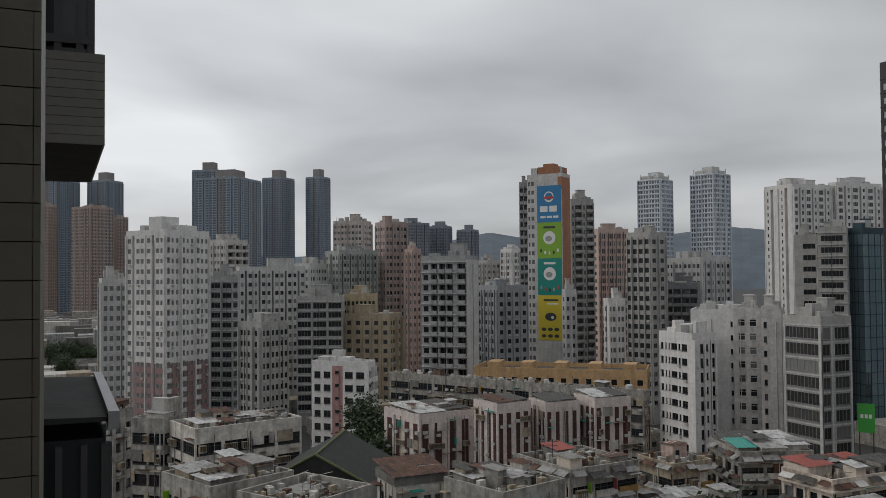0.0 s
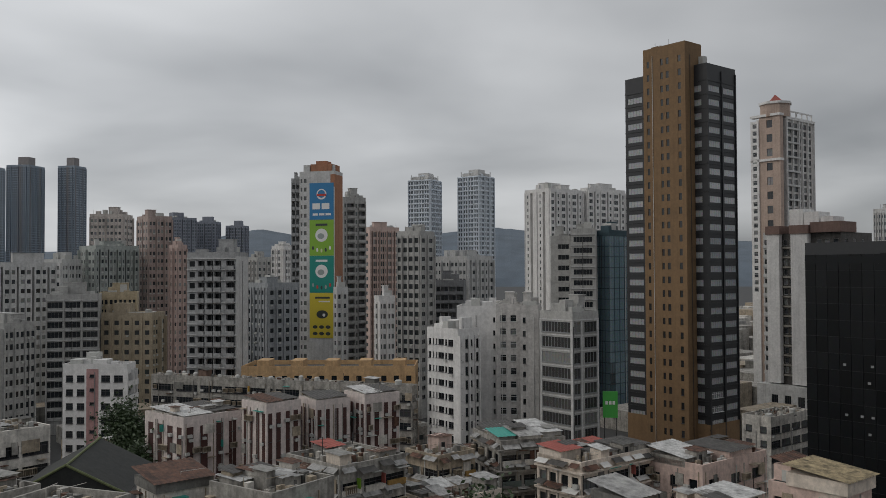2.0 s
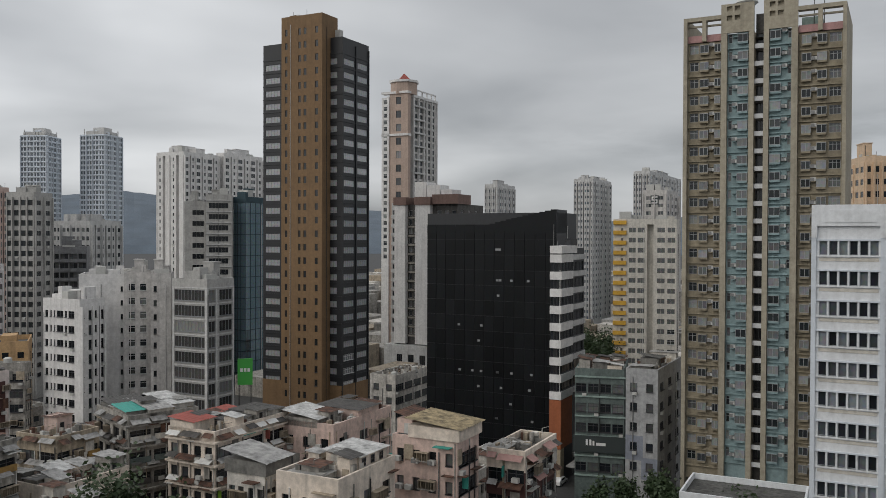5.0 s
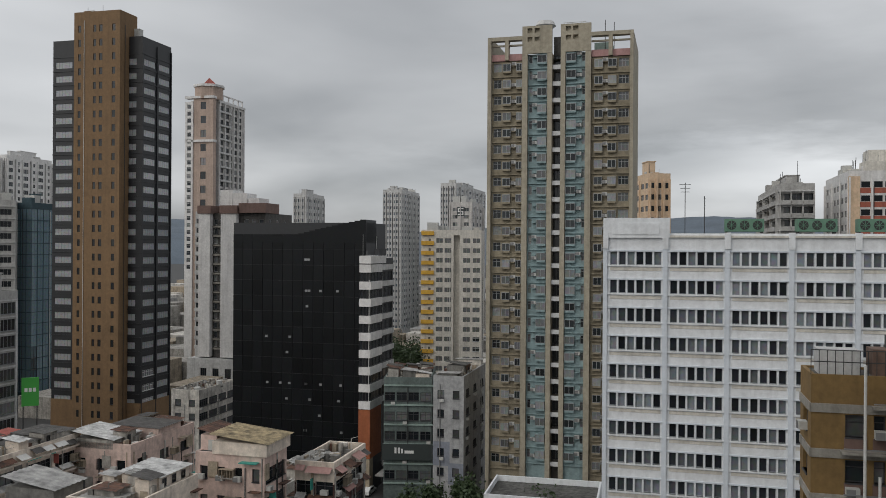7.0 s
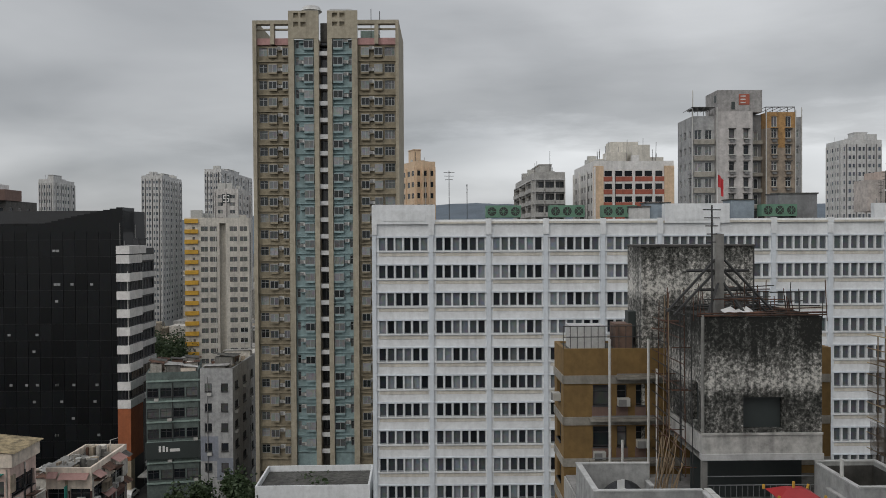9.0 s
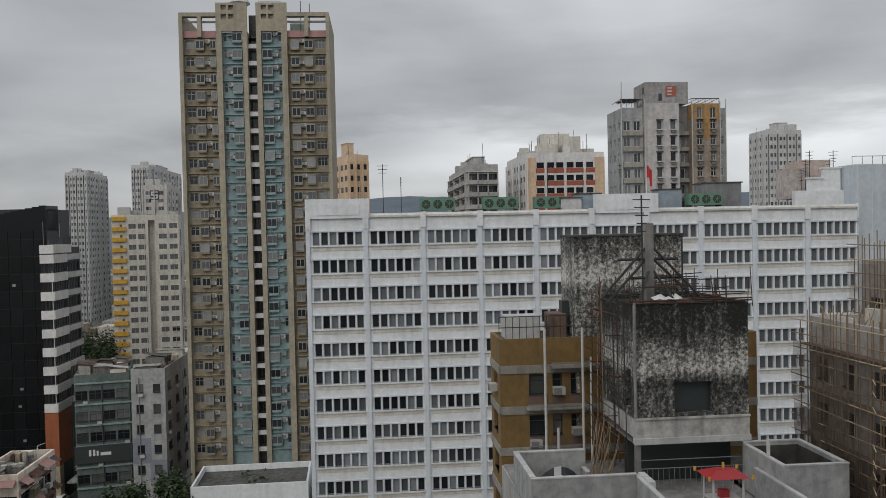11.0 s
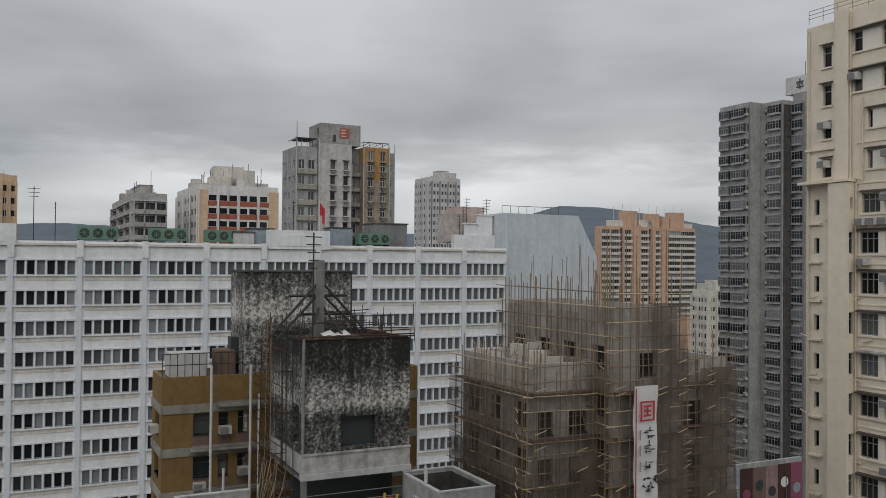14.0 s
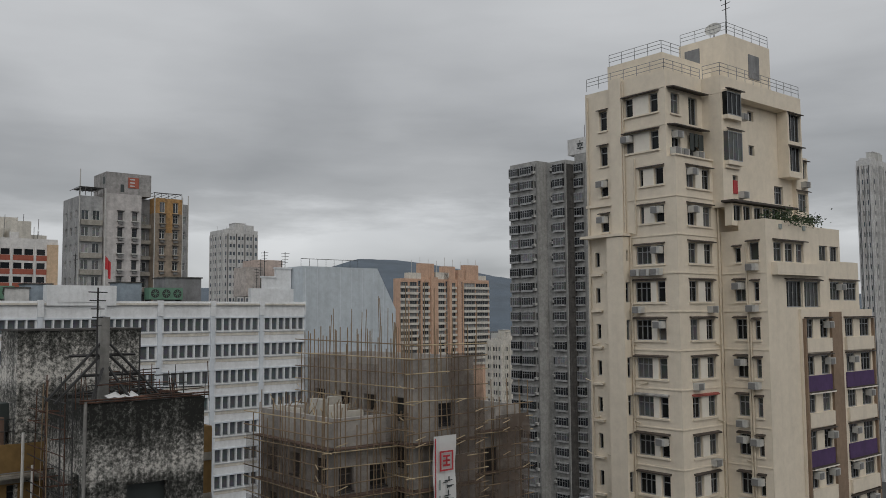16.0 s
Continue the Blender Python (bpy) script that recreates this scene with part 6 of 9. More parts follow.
for k in range(15):
    g = Geo(); g.bar((k * 0.45, 0.1, bx[5] + 0.1), (k * 0.45, 0.1, bx[5] + 1.6), 0.025, 0, 4); g.put("rail_post", STEEL, bb)
for z in (0.9, 1.6):
    g = Geo(); g.bar((0, 0.1, bx[5] + z), (6.4, 0.1, bx[5] + z), 0.03, 0, 4); g.put("roof_rail", STEEL, bb)
for u, z0, z1, mt in ((2.75, 20, 38.4, PIPE), (5.2, 20, 38.4, PIPE), (3.55, 18, 32.0, PIPE), (5.75, 22, 36.5, PIPE)):
    g = Geo(); g.bar((u, -1.1, z0), (u, -1.1, z1), 0.09, 0, 8); g.put("drainpipe", mt, bb)
for u, w, h in ((0.6, 2.3, 1.5), (3.6, 1.1, 1.6), (5.2, 0.8, 1.3)):
    g = Geo(); g.box(u, 1.2, bx[5], u + w, 3.0, bx[5] + h); g.put("roof_cabin", palegrey if u < 1 else rust_wall, bb)

kx = (49.7, 5.8, -66.0, 6.7, 7.4, 40.4)
rt = thing("roof_tower", "mould-blackened concrete roof tower with peeling whitewash", "roof structure", kx[0], kx[1], 0, kx[2])
KW, KD, KH = kx[3], kx[4], kx[5]
g = Geo()
wall_face(g, "r", KW, 33.9, KH, [(2.3, 4.6, 34.1, 35.9, 0.6)])
wall_face(g, "l", KD, 33.9, KH, [(0.7, 1.9, 34.3, 36.6, 0.4)])
g.quad((2.3, 0.6, 34.1), (4.6, 0.6, 34.1), (4.6, 0.6, 35.9), (2.3, 0.6, 35.9)); g.quad((0.4, 0.7, 34.3), (0.4, 1.9, 34.3), (0.4, 1.9, 36.6), (0.4, 0.7, 36.6))
g.quad((KW, 0, 33.9), (KW, KD, 33.9), (KW, KD, KH), (KW, 0, KH)); g.quad((0, KD, 33.9), (0, KD, KH), (KW, KD, KH), (KW, KD, 33.9))
g.quad((0, 0, KH - 0.3), (KW, 0, KH - 0.3), (KW, KD, KH - 0.3), (0, KD, KH - 0.3))
g.quad((0, 0, 33.9), (0, KD, 33.9), (KW, KD, 33.9), (KW, 0, 33.9))
g.put("wall", mould, rt)
# dark panels added in both openings to imitate their shaded depth
g = Geo(); g.box(2.32, 0.5, 34.12, 4.58, 0.58, 35.88); g.put("shutter", sign_dark, rt)
g = Geo(); g.box(0.3, 0.72, 34.32, 0.38, 1.88, 36.58); g.put("side_shutter", sign_dark, rt)
g = Geo(); g.box(-0.05, -0.1, 33.8, KW + 0.05, 0.0, 33.92); g.put("drip_ledge", whitewash, rt)
g = Geo(); g.box(-0.02, -0.02, 32.75, KW + 0.03, KD, 33.8); g.put("base_band", whitewash, rt)
g = Geo(); g.box(-0.06, -0.12, 32.4, KW + 0.08, 0.3, 32.75); g.put("beam", palegrey, rt)
g = Geo(); g.box(-0.05, 0.3, 32.4, KW, KD, 32.5); g.put("soffit", CONC, rt)
g = Geo(); g.bar((0.02, -0.04, 33.95), (0.02, -0.04, KH + 0.1), 0.09, 0, 6); g.put("corner_pipe", CONC, rt)
for x in (0.0, KW - 0.3):
    g = Geo(); g.box(x, 0, 29.6, x + 0.3, 0.3, 32.4); g.put("column", CONC, rt)
# added near-black sheet stands in for the shade under the raised tower
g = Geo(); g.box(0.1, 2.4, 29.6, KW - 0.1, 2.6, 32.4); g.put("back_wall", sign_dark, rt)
for k in range(19):
    g = Geo(); g.bar((0.45 + k * 0.32, 0.35, 29.6), (0.45 + k * 0.32, 0.35, 30.9), 0.02, 0, 4); g.put("bar", RAILM, rt)
for z in (30.9, 31.4):
    g = Geo(); g.bar((0.3, 0.3, z), (KW - 0.3, 0.3, z), 0.03, 0, 5); g.put("rail", RAILM, rt)
ux = (56.1, 10.3, -66.0, 7.3, 4.0, 44.2)
ut = thing("tank_tower", "higher mouldy concrete tank tower with peeling white paint", "roof structure", ux[0], ux[1], 0, ux[2])
g = Geo(); g.box(0, 0, 28, ux[3], ux[4], ux[5]); g.put("wall", mould_tank, ut)
g = Geo(); g.box(-0.06, -0.06, ux[5], ux[3] + 0.06, ux[4] + 0.06, ux[5] + 0.12); g.put("roof", SHEETD, ut)
g = Geo(); g.box(-0.5, 1.6, 38.2, 0, 2.6, 39.9); g.put("meter_box", sign_dark, ut)
# post, props and rusty framework on the tower
fr = thing("steel_framework", "rusty pipe framework with a concrete post on the roof tower", "scaffold", kx[0], kx[1], KH, kx[2])
g = Geo(); g.box(1.2, 1.4, -0.3, 1.7, 1.85, 4.6); g.put("post", CONC, fr)
for a, b in (((1.5, 1.6, 3.4), (-1.6, 1.2, 0.2)), ((1.5, 1.6, 3.4), (4.6, 1.2, 0.0)), ((1.5, 1.6, 2.7), (-1.2, 1.2, 0)), ((1.5, 1.6, 2.7), (4.2, 1.2, 0)), ((1.6, 1.6, 2.0), (2.6, 0.3, 0)), ((1.5, 1.6, 2.0), (0.4, 0.3, 0)), ((-0.4, 1.6, 2.5), (3.2, 1.6, 2.5)), ((0.2, 1.6, 1.4), (3.4, 1.6, 1.4))):
    g = Geo(); g.bar(a, b, 0.085, 0, 5); g.put("prop", STEEL, fr)
rnd = random.Random(11)
for k in range(34):
    x = rnd.uniform(-1.0, KW + 0.4); d = rnd.uniform(0.1, 4.6)
    g = Geo(); g.bar((x, d, -0.3), (x + rnd.uniform(-0.2, 0.2), d, rnd.uniform(0.6, 2.0)), 0.03, 0, 4); g.put("upright", rnd.choice((RUST, STEEL)), fr)
for k in range(26):
    x = rnd.uniform(-1.0, KW - 1.6); d = rnd.uniform(0.1, 4.6); z = rnd.choice((0.2, 0.5, 0.9, 1.3))
    g = Geo(); g.bar((x, d, z), (x + rnd.uniform(1.5, 3.4), d + rnd.uniform(-0.4, 0.4), z + rnd.uniform(-0.1, 0.25)), 0.032, 0, 4); g.put("rail", rnd.choice((RUST, STEEL)), fr)
for z in (0.05, 0.18):
    g = Geo(); g.bar((-0.3, -0.05, z), (KW + 0.2, -0.08, z + 0.05), 0.05, 0, 5); g.put("edge_pipe", RUST, fr)
# poles that climb the side wall, lashed to cross rails
for k in range(10):
    d, x = 0.5 + 0.72 * k + rnd.uniform(-0.15, 0.15), -rnd.choice((0.35, 0.9))
    g = Geo(); g.bar((x, d, -9.5), (x + rnd.uniform(-0.15, 0.15), d + rnd.uniform(-0.1, 0.1), rnd.uniform(0.0, 1.6)), 0.035, 0, 4); g.put("side_pole", rnd.choice((RUST, STEEL, bamboo)), fr)
for k in range(14):
    z = -9.0 + 0.7 * k
    g = Geo(); g.bar((-0.9, 0.2, z), (-0.9, 7.4, z + rnd.uniform(-0.1, 0.1)), 0.03, 0, 4); g.put("side_rail", rnd.choice((RUST, STEEL)), fr)
for k in range(12):
    d, z = rnd.uniform(0.3, 6.5), -rnd.uniform(0.5, 9)
    g = Geo(); g.bar((-0.1, d, z), (-1.3, d, z), 0.028, 0, 4); g.put("putlog", RUST, fr)
for k in range(16):
    d = rnd.uniform(-0.3, 4.5)
    g = Geo(); g.bar((-1.1 - rnd.random() * 0.8, d, -10.8), (-0.3 - rnd.random(), d + rnd.uniform(-1.2, 1.2), -rnd.uniform(7.2, 8.6)), 0.04, 0, 4); g.put("leaning_cane", bamboo, fr)
g = Geo()
for k in range(6):
    g.quad((1.3 + 0.3 * k, 0.2, 0.2 + 0.06 * (k % 2)), (1.6 + 0.3 * k, 0.2, 0.2 + 0.06 * ((k + 1) % 2)), (1.6 + 0.3 * k, 0.9, 0.3 + 0.1 * ((k + 1) % 3)), (1.3 + 0.3 * k, 0.9, 0.3 + 0.1 * (k % 3)))
g.put("tarpaulin", sign_white, fr)
antenna(kx[0] + 0.3, kx[1] - 0.5, KH, 6.2, 5)
antenna(kx[0] + 1.6, kx[1] - 2.6, KH, 3.6, 3)

# the roof terraces in front of the tower
TF = Matrix.Translation((kx[0], kx[1], 0)) @ Matrix.Rotation(radians(kx[2]), 4, "Z")
rf = thing("terrace_building", "grey rendered building with walled roof terraces", "apartment building", kx[0], kx[1], 0, kx[2])
for q in ((-6.6, -3.05, 6.7, 7.4), (-0.9, -9.5, 6.1, -3.06), (6.12, -5.2, 9.8, 7.4)):
    g = Geo(); g.box(q[0], q[1], 0, q[2], q[3], 29.5); g.put("wall", grey, rf)
    g = Geo(); g.box(q[0] + 0.1, q[1] + 0.1, 29.5, q[2] - 0.1, q[3] - 0.1, 29.6); g.put("roof", ROOF_M if q[0] > 6 else dustgrey, rf)
for q in ((-6.62, -3.1, -0.95, -2.85, 31.6), (-6.62, -2.85, -6.37, 2.3, 31.6), (-6.62, 2.3, -2.4, 2.55, 31.6), (-2.6, 1.2, -2.4, 2.3, 30.6), (-0.95, -9.4, -0.75, -2.85, 31.5), (6.1, -9.4, 6.28, -1.9, 31.3),
          (6.3, -5.2, 9.7, -5.0, 32.3), (9.5, -5.0, 9.7, 0.0, 32.3), (6.3, -0.2, 9.5, 0.0, 32.3), (6.3, -5.0, 6.5, -0.2, 32.2)):
    g = Geo(); g.box(q[0], q[1], 29.6, q[2], q[3], q[4]); pw = g.put("parapet", paleterrace, rf)
    g = Geo(); g.box(q[0] - 0.03, q[1] - 0.03, q[4], q[2] + 0.03, q[3] + 0.03, q[4] + 0.07); g.put("coping", palegrey, pw)
# dark fill and lining, added to make the open box dark inside
g = Geo(); g.box(6.55, -4.9, 29.62, 9.45, -0.3, 31.0); g.put("planting_bed", leaf, rf)
for q in ((6.52, -4.98, 6.56, -0.22), (9.44, -4.98, 9.48, -0.22), (6.56, -0.26, 9.44, -0.22)):
    g = Geo(); g.box(q[0], q[1], 29.6, q[2], q[3], 32.1); g.put("tarred_lining", SHEETD, rf)
g = Geo(); g.bar((6.4, -3.0, 31.2), (6.4, -3.0, 33.2), 0.1, 0, 8); g.put("vent_pipe", PIPE, rf)
for d in (-4.4, -3.4):
    p = TF @ Vector((-0.35, d, 31.0))
    a = thing("condenser_unit", "white outdoor air conditioner unit beside the terrace wall", "air conditioner", p.x, p.y, p.z, kx[2], "terrace coolers")
    g = Geo(); g.box(-0.35, 0, 0, 0.0, 0.85, 0.6); cs = g.put("casing", PIPE, a)
    g = Geo(); g.cyl(0, 0, 0, 0.02, 0.24, 0, 16); g.v = [(z - 0.37, 0.42 + x, 0.3 + y) for x, y, z in g.v]; g.put("fan_grille", AC_D, cs)
    g = Geo(); g.box(-0.4, 0.1, -1.4, 0.05, 0.75, 0); g.put("stand", CONC, a)
p = TF @ Vector((-5.6, -1.6, 29.6))
tc = thing("covered_tank", "dark plastic sheet over a tank on the terrace", "tank", p.x, p.y, p.z, kx[2])
g = Geo()
nn = 9
for i in range(nn):
    for j in range(nn):
        f = lambda a, b: (2.6 * a / nn, 3.4 * b / nn, 1.65 * max(0.0, math.sin(math.pi * a / nn)) ** 0.4 * max(0.0, math.sin(math.pi * b / nn)) ** 0.4 + 0.02)
        g.quad(f(i, j), f(i + 1, j), f(i + 1, j + 1), f(i, j + 1))
g.put("sheet", black, tc)
p = TF @ Vector((-4.9, -2.3, 29.6))
ch = thing("plastic_chair", "white plastic chair set on top of the covered tank", "chair", p.x, p.y, p.z + 1.3, kx[2] + 30)
g = Geo(); g.box(0, 0, 0.42, 0.5, 0.5, 0.46); g.put("seat", sign_white, ch)
g = Geo(); g.box(0, 0.46, 0.46, 0.5, 0.5, 0.95); g.put("backrest", sign_white, ch)
for x, y in ((0.02, 0.02), (0.44, 0.02), (0.02, 0.44), (0.44, 0.44)):
    g = Geo(); g.box(x, y, 0, x + 0.05, y + 0.05, 0.42); g.put("leg", sign_white, ch)
pp = TF @ Vector((2.45, -4.9, 29.6))
pg = thing("roof_pagoda", "small red-roofed shrine pavilion on white posts", "pavilion", pp.x, pp.y, pp.z, kx[2])
for x, y in ((0.15, 0.15), (1.75, 0.15), (0.15, 1.45), (1.75, 1.45)):
    g = Geo(); g.bar((x, y, 0), (x, y, 2.2), 0.06, 0, 8); g.put("post", PIPE, pg)
g = Geo()
g.v = [(-0.15, -0.15, 2.12), (2.05, -0.15, 2.12), (2.05, 1.75, 2.12), (-0.15, 1.75, 2.12), (0.5, 0.55, 2.45), (1.4, 0.55, 2.45), (1.4, 1.05, 2.45), (0.5, 1.05, 2.45)]
g.f, g.m = [(0, 1, 5, 4), (1, 2, 6, 5), (2, 3, 7, 6), (3, 0, 4, 7), (4, 5, 6, 7), (3, 2, 1, 0)], [0] * 6
ro = g.put("roof", redbright, pg)
for x, y in ((-0.2, -0.2), (2.1, -0.2), (2.1, 1.8), (-0.2, 1.8)):
    g = Geo(); g.bar((x, y, 2.1), (x * 1.02 + 0.02, y * 1.02, 2.32), 0.07, 0, 6); g.put("eave_tip", sunyellow, ro)
g = Geo(); g.bar((0.95, 0.8, 2.45), (0.95, 0.8, 2.75), 0.07, 0, 6); g.put("finial", sunyellow, ro)
g = Geo(); g.box(0.15, 0.15, 0.85, 1.75, 1.45, 0.95); g.put("shelf", PIPE, pg)
g = Geo(); g.box(0.7, 0.6, 0.95, 1.2, 1.0, 1.35); g.put("altar", redbright, pg)

# ---- building wrapped in bamboo scaffolding ----
c_, s_ = math.cos(radians(-66)), math.sin(radians(-66))


def from_s1(u, d):
    return 49.5 + u * c_ - d * s_, -7.0 + u * s_ + d * c_


s1 = (*from_s1(0.5, 0), -66.0, 4.5, 8.6, 39.1)
s2 = (*from_s1(5.02, -1.55), -66.0, 4.79, 11.9, 42.4)
s4 = (*from_s1(9.83, 0.0), -66.0, 5.6, 6.0, 38.9)
SW = [(0.07, 0.3, 0.4, 1.75, "w"), (0.55, 0.83, 0.4, 1.75, "w")]
for sp, lab, rw, lw in ((s1, "grey block under renovation behind bamboo scaffolding", (1, SW), (3, W1)), (s2, "tall projecting part of the block under renovation", (1, [(0.4, 0.66, 0.5, 1.8, "w")]), (4, W1)), (s4, "side wing of the block under renovation", (1, [(0.3, 0.62, 0.2, 1.9, "w")]), None)):
    house("apartment_building", lab, *sp, offgrey, 2.75, rw, lw, roof_boxes=0, frame_m=FRAME_D, glass=GLASS_DARK, parapet=1.2, pipes=0)


def scaffold(sp, z0, top, seed, off=1.0, thin=""):
    x, y, rz, wr, wl, h = sp
    rn = random.Random(seed)
    sc = thing("bamboo_scaffold", "bamboo scaffolding hung with brown safety netting", "scaffold", x, y, 0, rz, "scaffolds")
    zt = h + top
    for side, L in (("r", wr), ("l", wl)):
        P, lift = face_map(side), {}
        for k in range(int(L / 0.62) + 2):
            u = -off + k * 0.62 + rn.uniform(-0.12, 0.12)
            if u > L + 0.3:
                break
            for d in (-off, -off + 0.6):
                if d > -off and k % 2:
                    continue
                g = Geo(); g.bar(P(u, d, z0), P(u + rn.uniform(-0.15, 0.15), d, zt + rn.uniform(-0.3, 1.6)), 0.035, 0, 5); g.put("pole", bamboo, sc)
        z = z0 + 0.6
        while z < zt + 0.4:
            g = Geo(); g.bar(P(-off - 0.4, -off - 0.05, z + rn.uniform(-0.1, 0.1)), P(L + 0.4, -off - 0.05, z + rn.uniform(-0.1, 0.1)), 0.036, 0, 5); g.put("ledger", rn.choice((bamboo, bamboo, bamboo_pale)), sc)
            z += 0.85
        for k in range(int(L / 2.2)):
            u, zz = rn.uniform(0, L - 1.5), rn.uniform(z0, zt - 3)
            g = Geo(); g.bar(P(u, -off - 0.08, zz), P(u + rn.uniform(-2.2, 2.2), -off - 0.08, zz + 3.5), 0.03, 0, 5); g.put("brace", bamboo, sc)
        # netting in lengths, each sagging a little, the lowest edge uneven
        seg = max(2, int(L / 2.6))
        for k in [q for q in range(seg) for r_ in range(3)]:
            u0, u1 = -off + (L + off) * k / seg, -off + (L + off) * (k + 1) / seg
            lift[k] = lift.get(k, -1) + 1
            step = (zt - z0) / 3
            lo, hi = z0 + step * lift[k], z0 + step * (lift[k] + 1) - (rn.uniform(0.2, 1.2) if lift[k] == 2 else 0.02)
            g = Geo()
            nz = 4
            for j in range(nz):
                za, zb = lo + (hi - lo) * j / nz, lo + (hi - lo) * (j + 1) / nz
                for m in range(3):
                    ua, ub = u0 + (u1 - u0) * m / 3, u0 + (u1 - u0) * (m + 1) / 3
                    wv = lambda u, z: -off - 0.12 - 0.09 * math.sin(u * 2.3 + z * 0.9) - 0.05 * math.sin(z * 2.1 + u)
                    g.quad(P(ua, wv(ua, za), za), P(ub, wv(ub, za), za), P(ub, wv(ub, zb), zb), P(ua, wv(ua, zb), zb))
            g.put("netting", thin_netting if (side in thin and lift[k] == 2) or rn.random() < 0.08 else netting, sc)
    # loose pole ends and putlogs that stick out
    for k in range(26):
        side, L = rn.choice((("r", wr), ("l", wl)))
        P = face_map(side)
        u, zz = rn.choice((0.2, L * 0.33, L * 0.68, L)), z0 + rn.uniform(0, zt - z0)
        g = Geo(); g.bar(P(u, -off - 0.1, zz), P(u - 1.1, -off - 0.6, zz - 0.08), 0.03, 0, 5); g.put("putlog", bamboo_pale, sc)
    return sc


scaffold(s1, 24.0, -0.3, 3, thin="r")
scaffold(s2, 24.0, 0.6, 5, 0.8, thin="l")
scaffold(s4, 24.0, 0.3, 8, 0.7)
for z in (26.4, 29.2, 31.9, 34.7, 37.4):
    for sp in (s1, s2, s4):
        for side, L in (("r", sp[3]), ("l", sp[4] if sp is s1 else 1.5)):
            if sp is s4 and side == "l":
                continue
            sc = thing("scaffold_deck", "dark plank deck between the scaffold poles", "scaffold", sp[0], sp[1], 0, sp[2], "scaffold decks")
            P = face_map(side)
            q0, q1 = P(-0.2, -0.65, z), P(L, -0.05, z + 0.07)
            g = Geo(); g.box(*[min(c) for c in zip(q0, q1)], *[max(c) for c in zip(q0, q1)]); g.put("plank", rust_wall, sc)
# leaning canes and broken stuff between the two levels
rn = random.Random(9)
cn = thing("bamboo_poles", "loose upright bamboo poles on the half-finished roof", "scaffold", s1[0], s1[1], s1[5], s1[2])
for k in range(30):
    u, d = rn.uniform(0, s1[3]), rn.uniform(0.4, 8.0)
    g = Geo(); g.bar((u, d, -1.1), (u + rn.uniform(-0.9, 0.9), d + rn.uniform(-0.8, 0.8), rn.uniform(0.2, 1.2)), 0.035, 0, 4); g.put("pole", rn.choice((bamboo, bamboo_pale)), cn)
for q in ((1.0, 2.0, 3.4, 2.3, 1.2), (0.3, 4.2, 0.6, 7.8, 0.7), (2.6, 4.6, 4.4, 4.9, 1.6), (3.2, 6.5, 4.4, 8.0, 1.0)):
    rw = thing("broken_wall", "broken white wall stub on the half-demolished roof", "wall stub", s1[0], s1[1], s1[5] - 1.18, s1[2], "wall stubs")
    g = Geo(); g.box(q[0], q[1], 0, q[2], q[3], 1.0 + q[4] * 0.25); g.put("masonry", creamwhite, rw)
    g = Geo(); g.box(q[0], q[1], 1.0 + q[4] * 0.25, q[0] + (q[2] - q[0]) * 0.5, q[3], 1.0 + q[4] * 0.6); g.put("jagged_top", creamwhite, rw)
rn = random.Random(10)
tall = thing("bamboo_poles", "tall bamboo poles rising above the scaffolding", "scaffold", s2[0], s2[1], s2[5], s2[2])
for k in range(28):
    u, d = rn.uniform(-0.8, s2[3]), rn.uniform(-0.8, s2[4])
    g = Geo(); g.bar((u, d, -1), (u + rn.uniform(-0.2, 0.2), d, rn.uniform(1.0, 4.8)), 0.035, 0, 4); g.put("pole", bamboo, tall)
# long white banner
bn = thing("cloth_banner", "long white cloth banner with a red seal and ink marks", "banner", *from_s1(5.5, -1.55), -2.65, -66)
bn.scale = (1.26, 1.0, 1.065)
g = Geo()
for j in range(16):
    za, zb = 31.7 + 0.4 * j, 31.7 + 0.4 * (j + 1)
    for k in range(4):
        ua, ub = k * 0.34, (k + 1) * 0.34
        wv = lambda u, z: -1.25 - 0.05 * math.sin(z * 2.2) - 0.03 * math.sin(u * 5 + z)
        g.quad((ua, wv(ua, za), za), (ub, wv(ub, za), za), (ub, wv(ub, zb), zb), (ua, wv(ua, zb), zb))
g.put("cloth", sign_white, bn)
for q in ((0.3, 36.2, 1.1, 36.28), (0.3, 37.2, 1.1, 37.28), (0.3, 36.28, 0.38, 37.2), (1.02, 36.28, 1.1, 37.2), (0.5, 36.45, 0.9, 36.55), (0.5, 36.7, 0.9, 36.8), (0.5, 36.95, 0.9, 37.05), (0.66, 36.55, 0.74, 36.95), (0.02, 31.8, 0.06, 38.0)):
    g = Geo(); g.box(q[0], -1.42, q[1], q[2], -1.38, q[3]); g.put("seal_stroke", sign_red2, bn)
rn = random.Random(6)
for k in range(3):
    z = 35.5 - k * 0.85
    for j in range(7):
        u, v, w, h = rn.uniform(0.5, 0.85), z + rn.uniform(-0.3, 0.25), rn.uniform(0.12, 0.4), rn.uniform(0.03, 0.06)
        if j % 3 == 2:
            u, w, h = rn.uniform(0.6, 0.9), rn.uniform(0.03, 0.06), rn.uniform(0.15, 0.35)
        g = Geo(); g.box(u, -1.42, v, u + w, -1.38, v + h); g.put("ink_bar", sign_dark, bn)
    g = Geo(); g.box(0.26, -1.42, z - 0.3, 0.32, -1.38, z + 0.25); g.put("ink_bar", sign_grey, bn)
rn = random.Random(2)
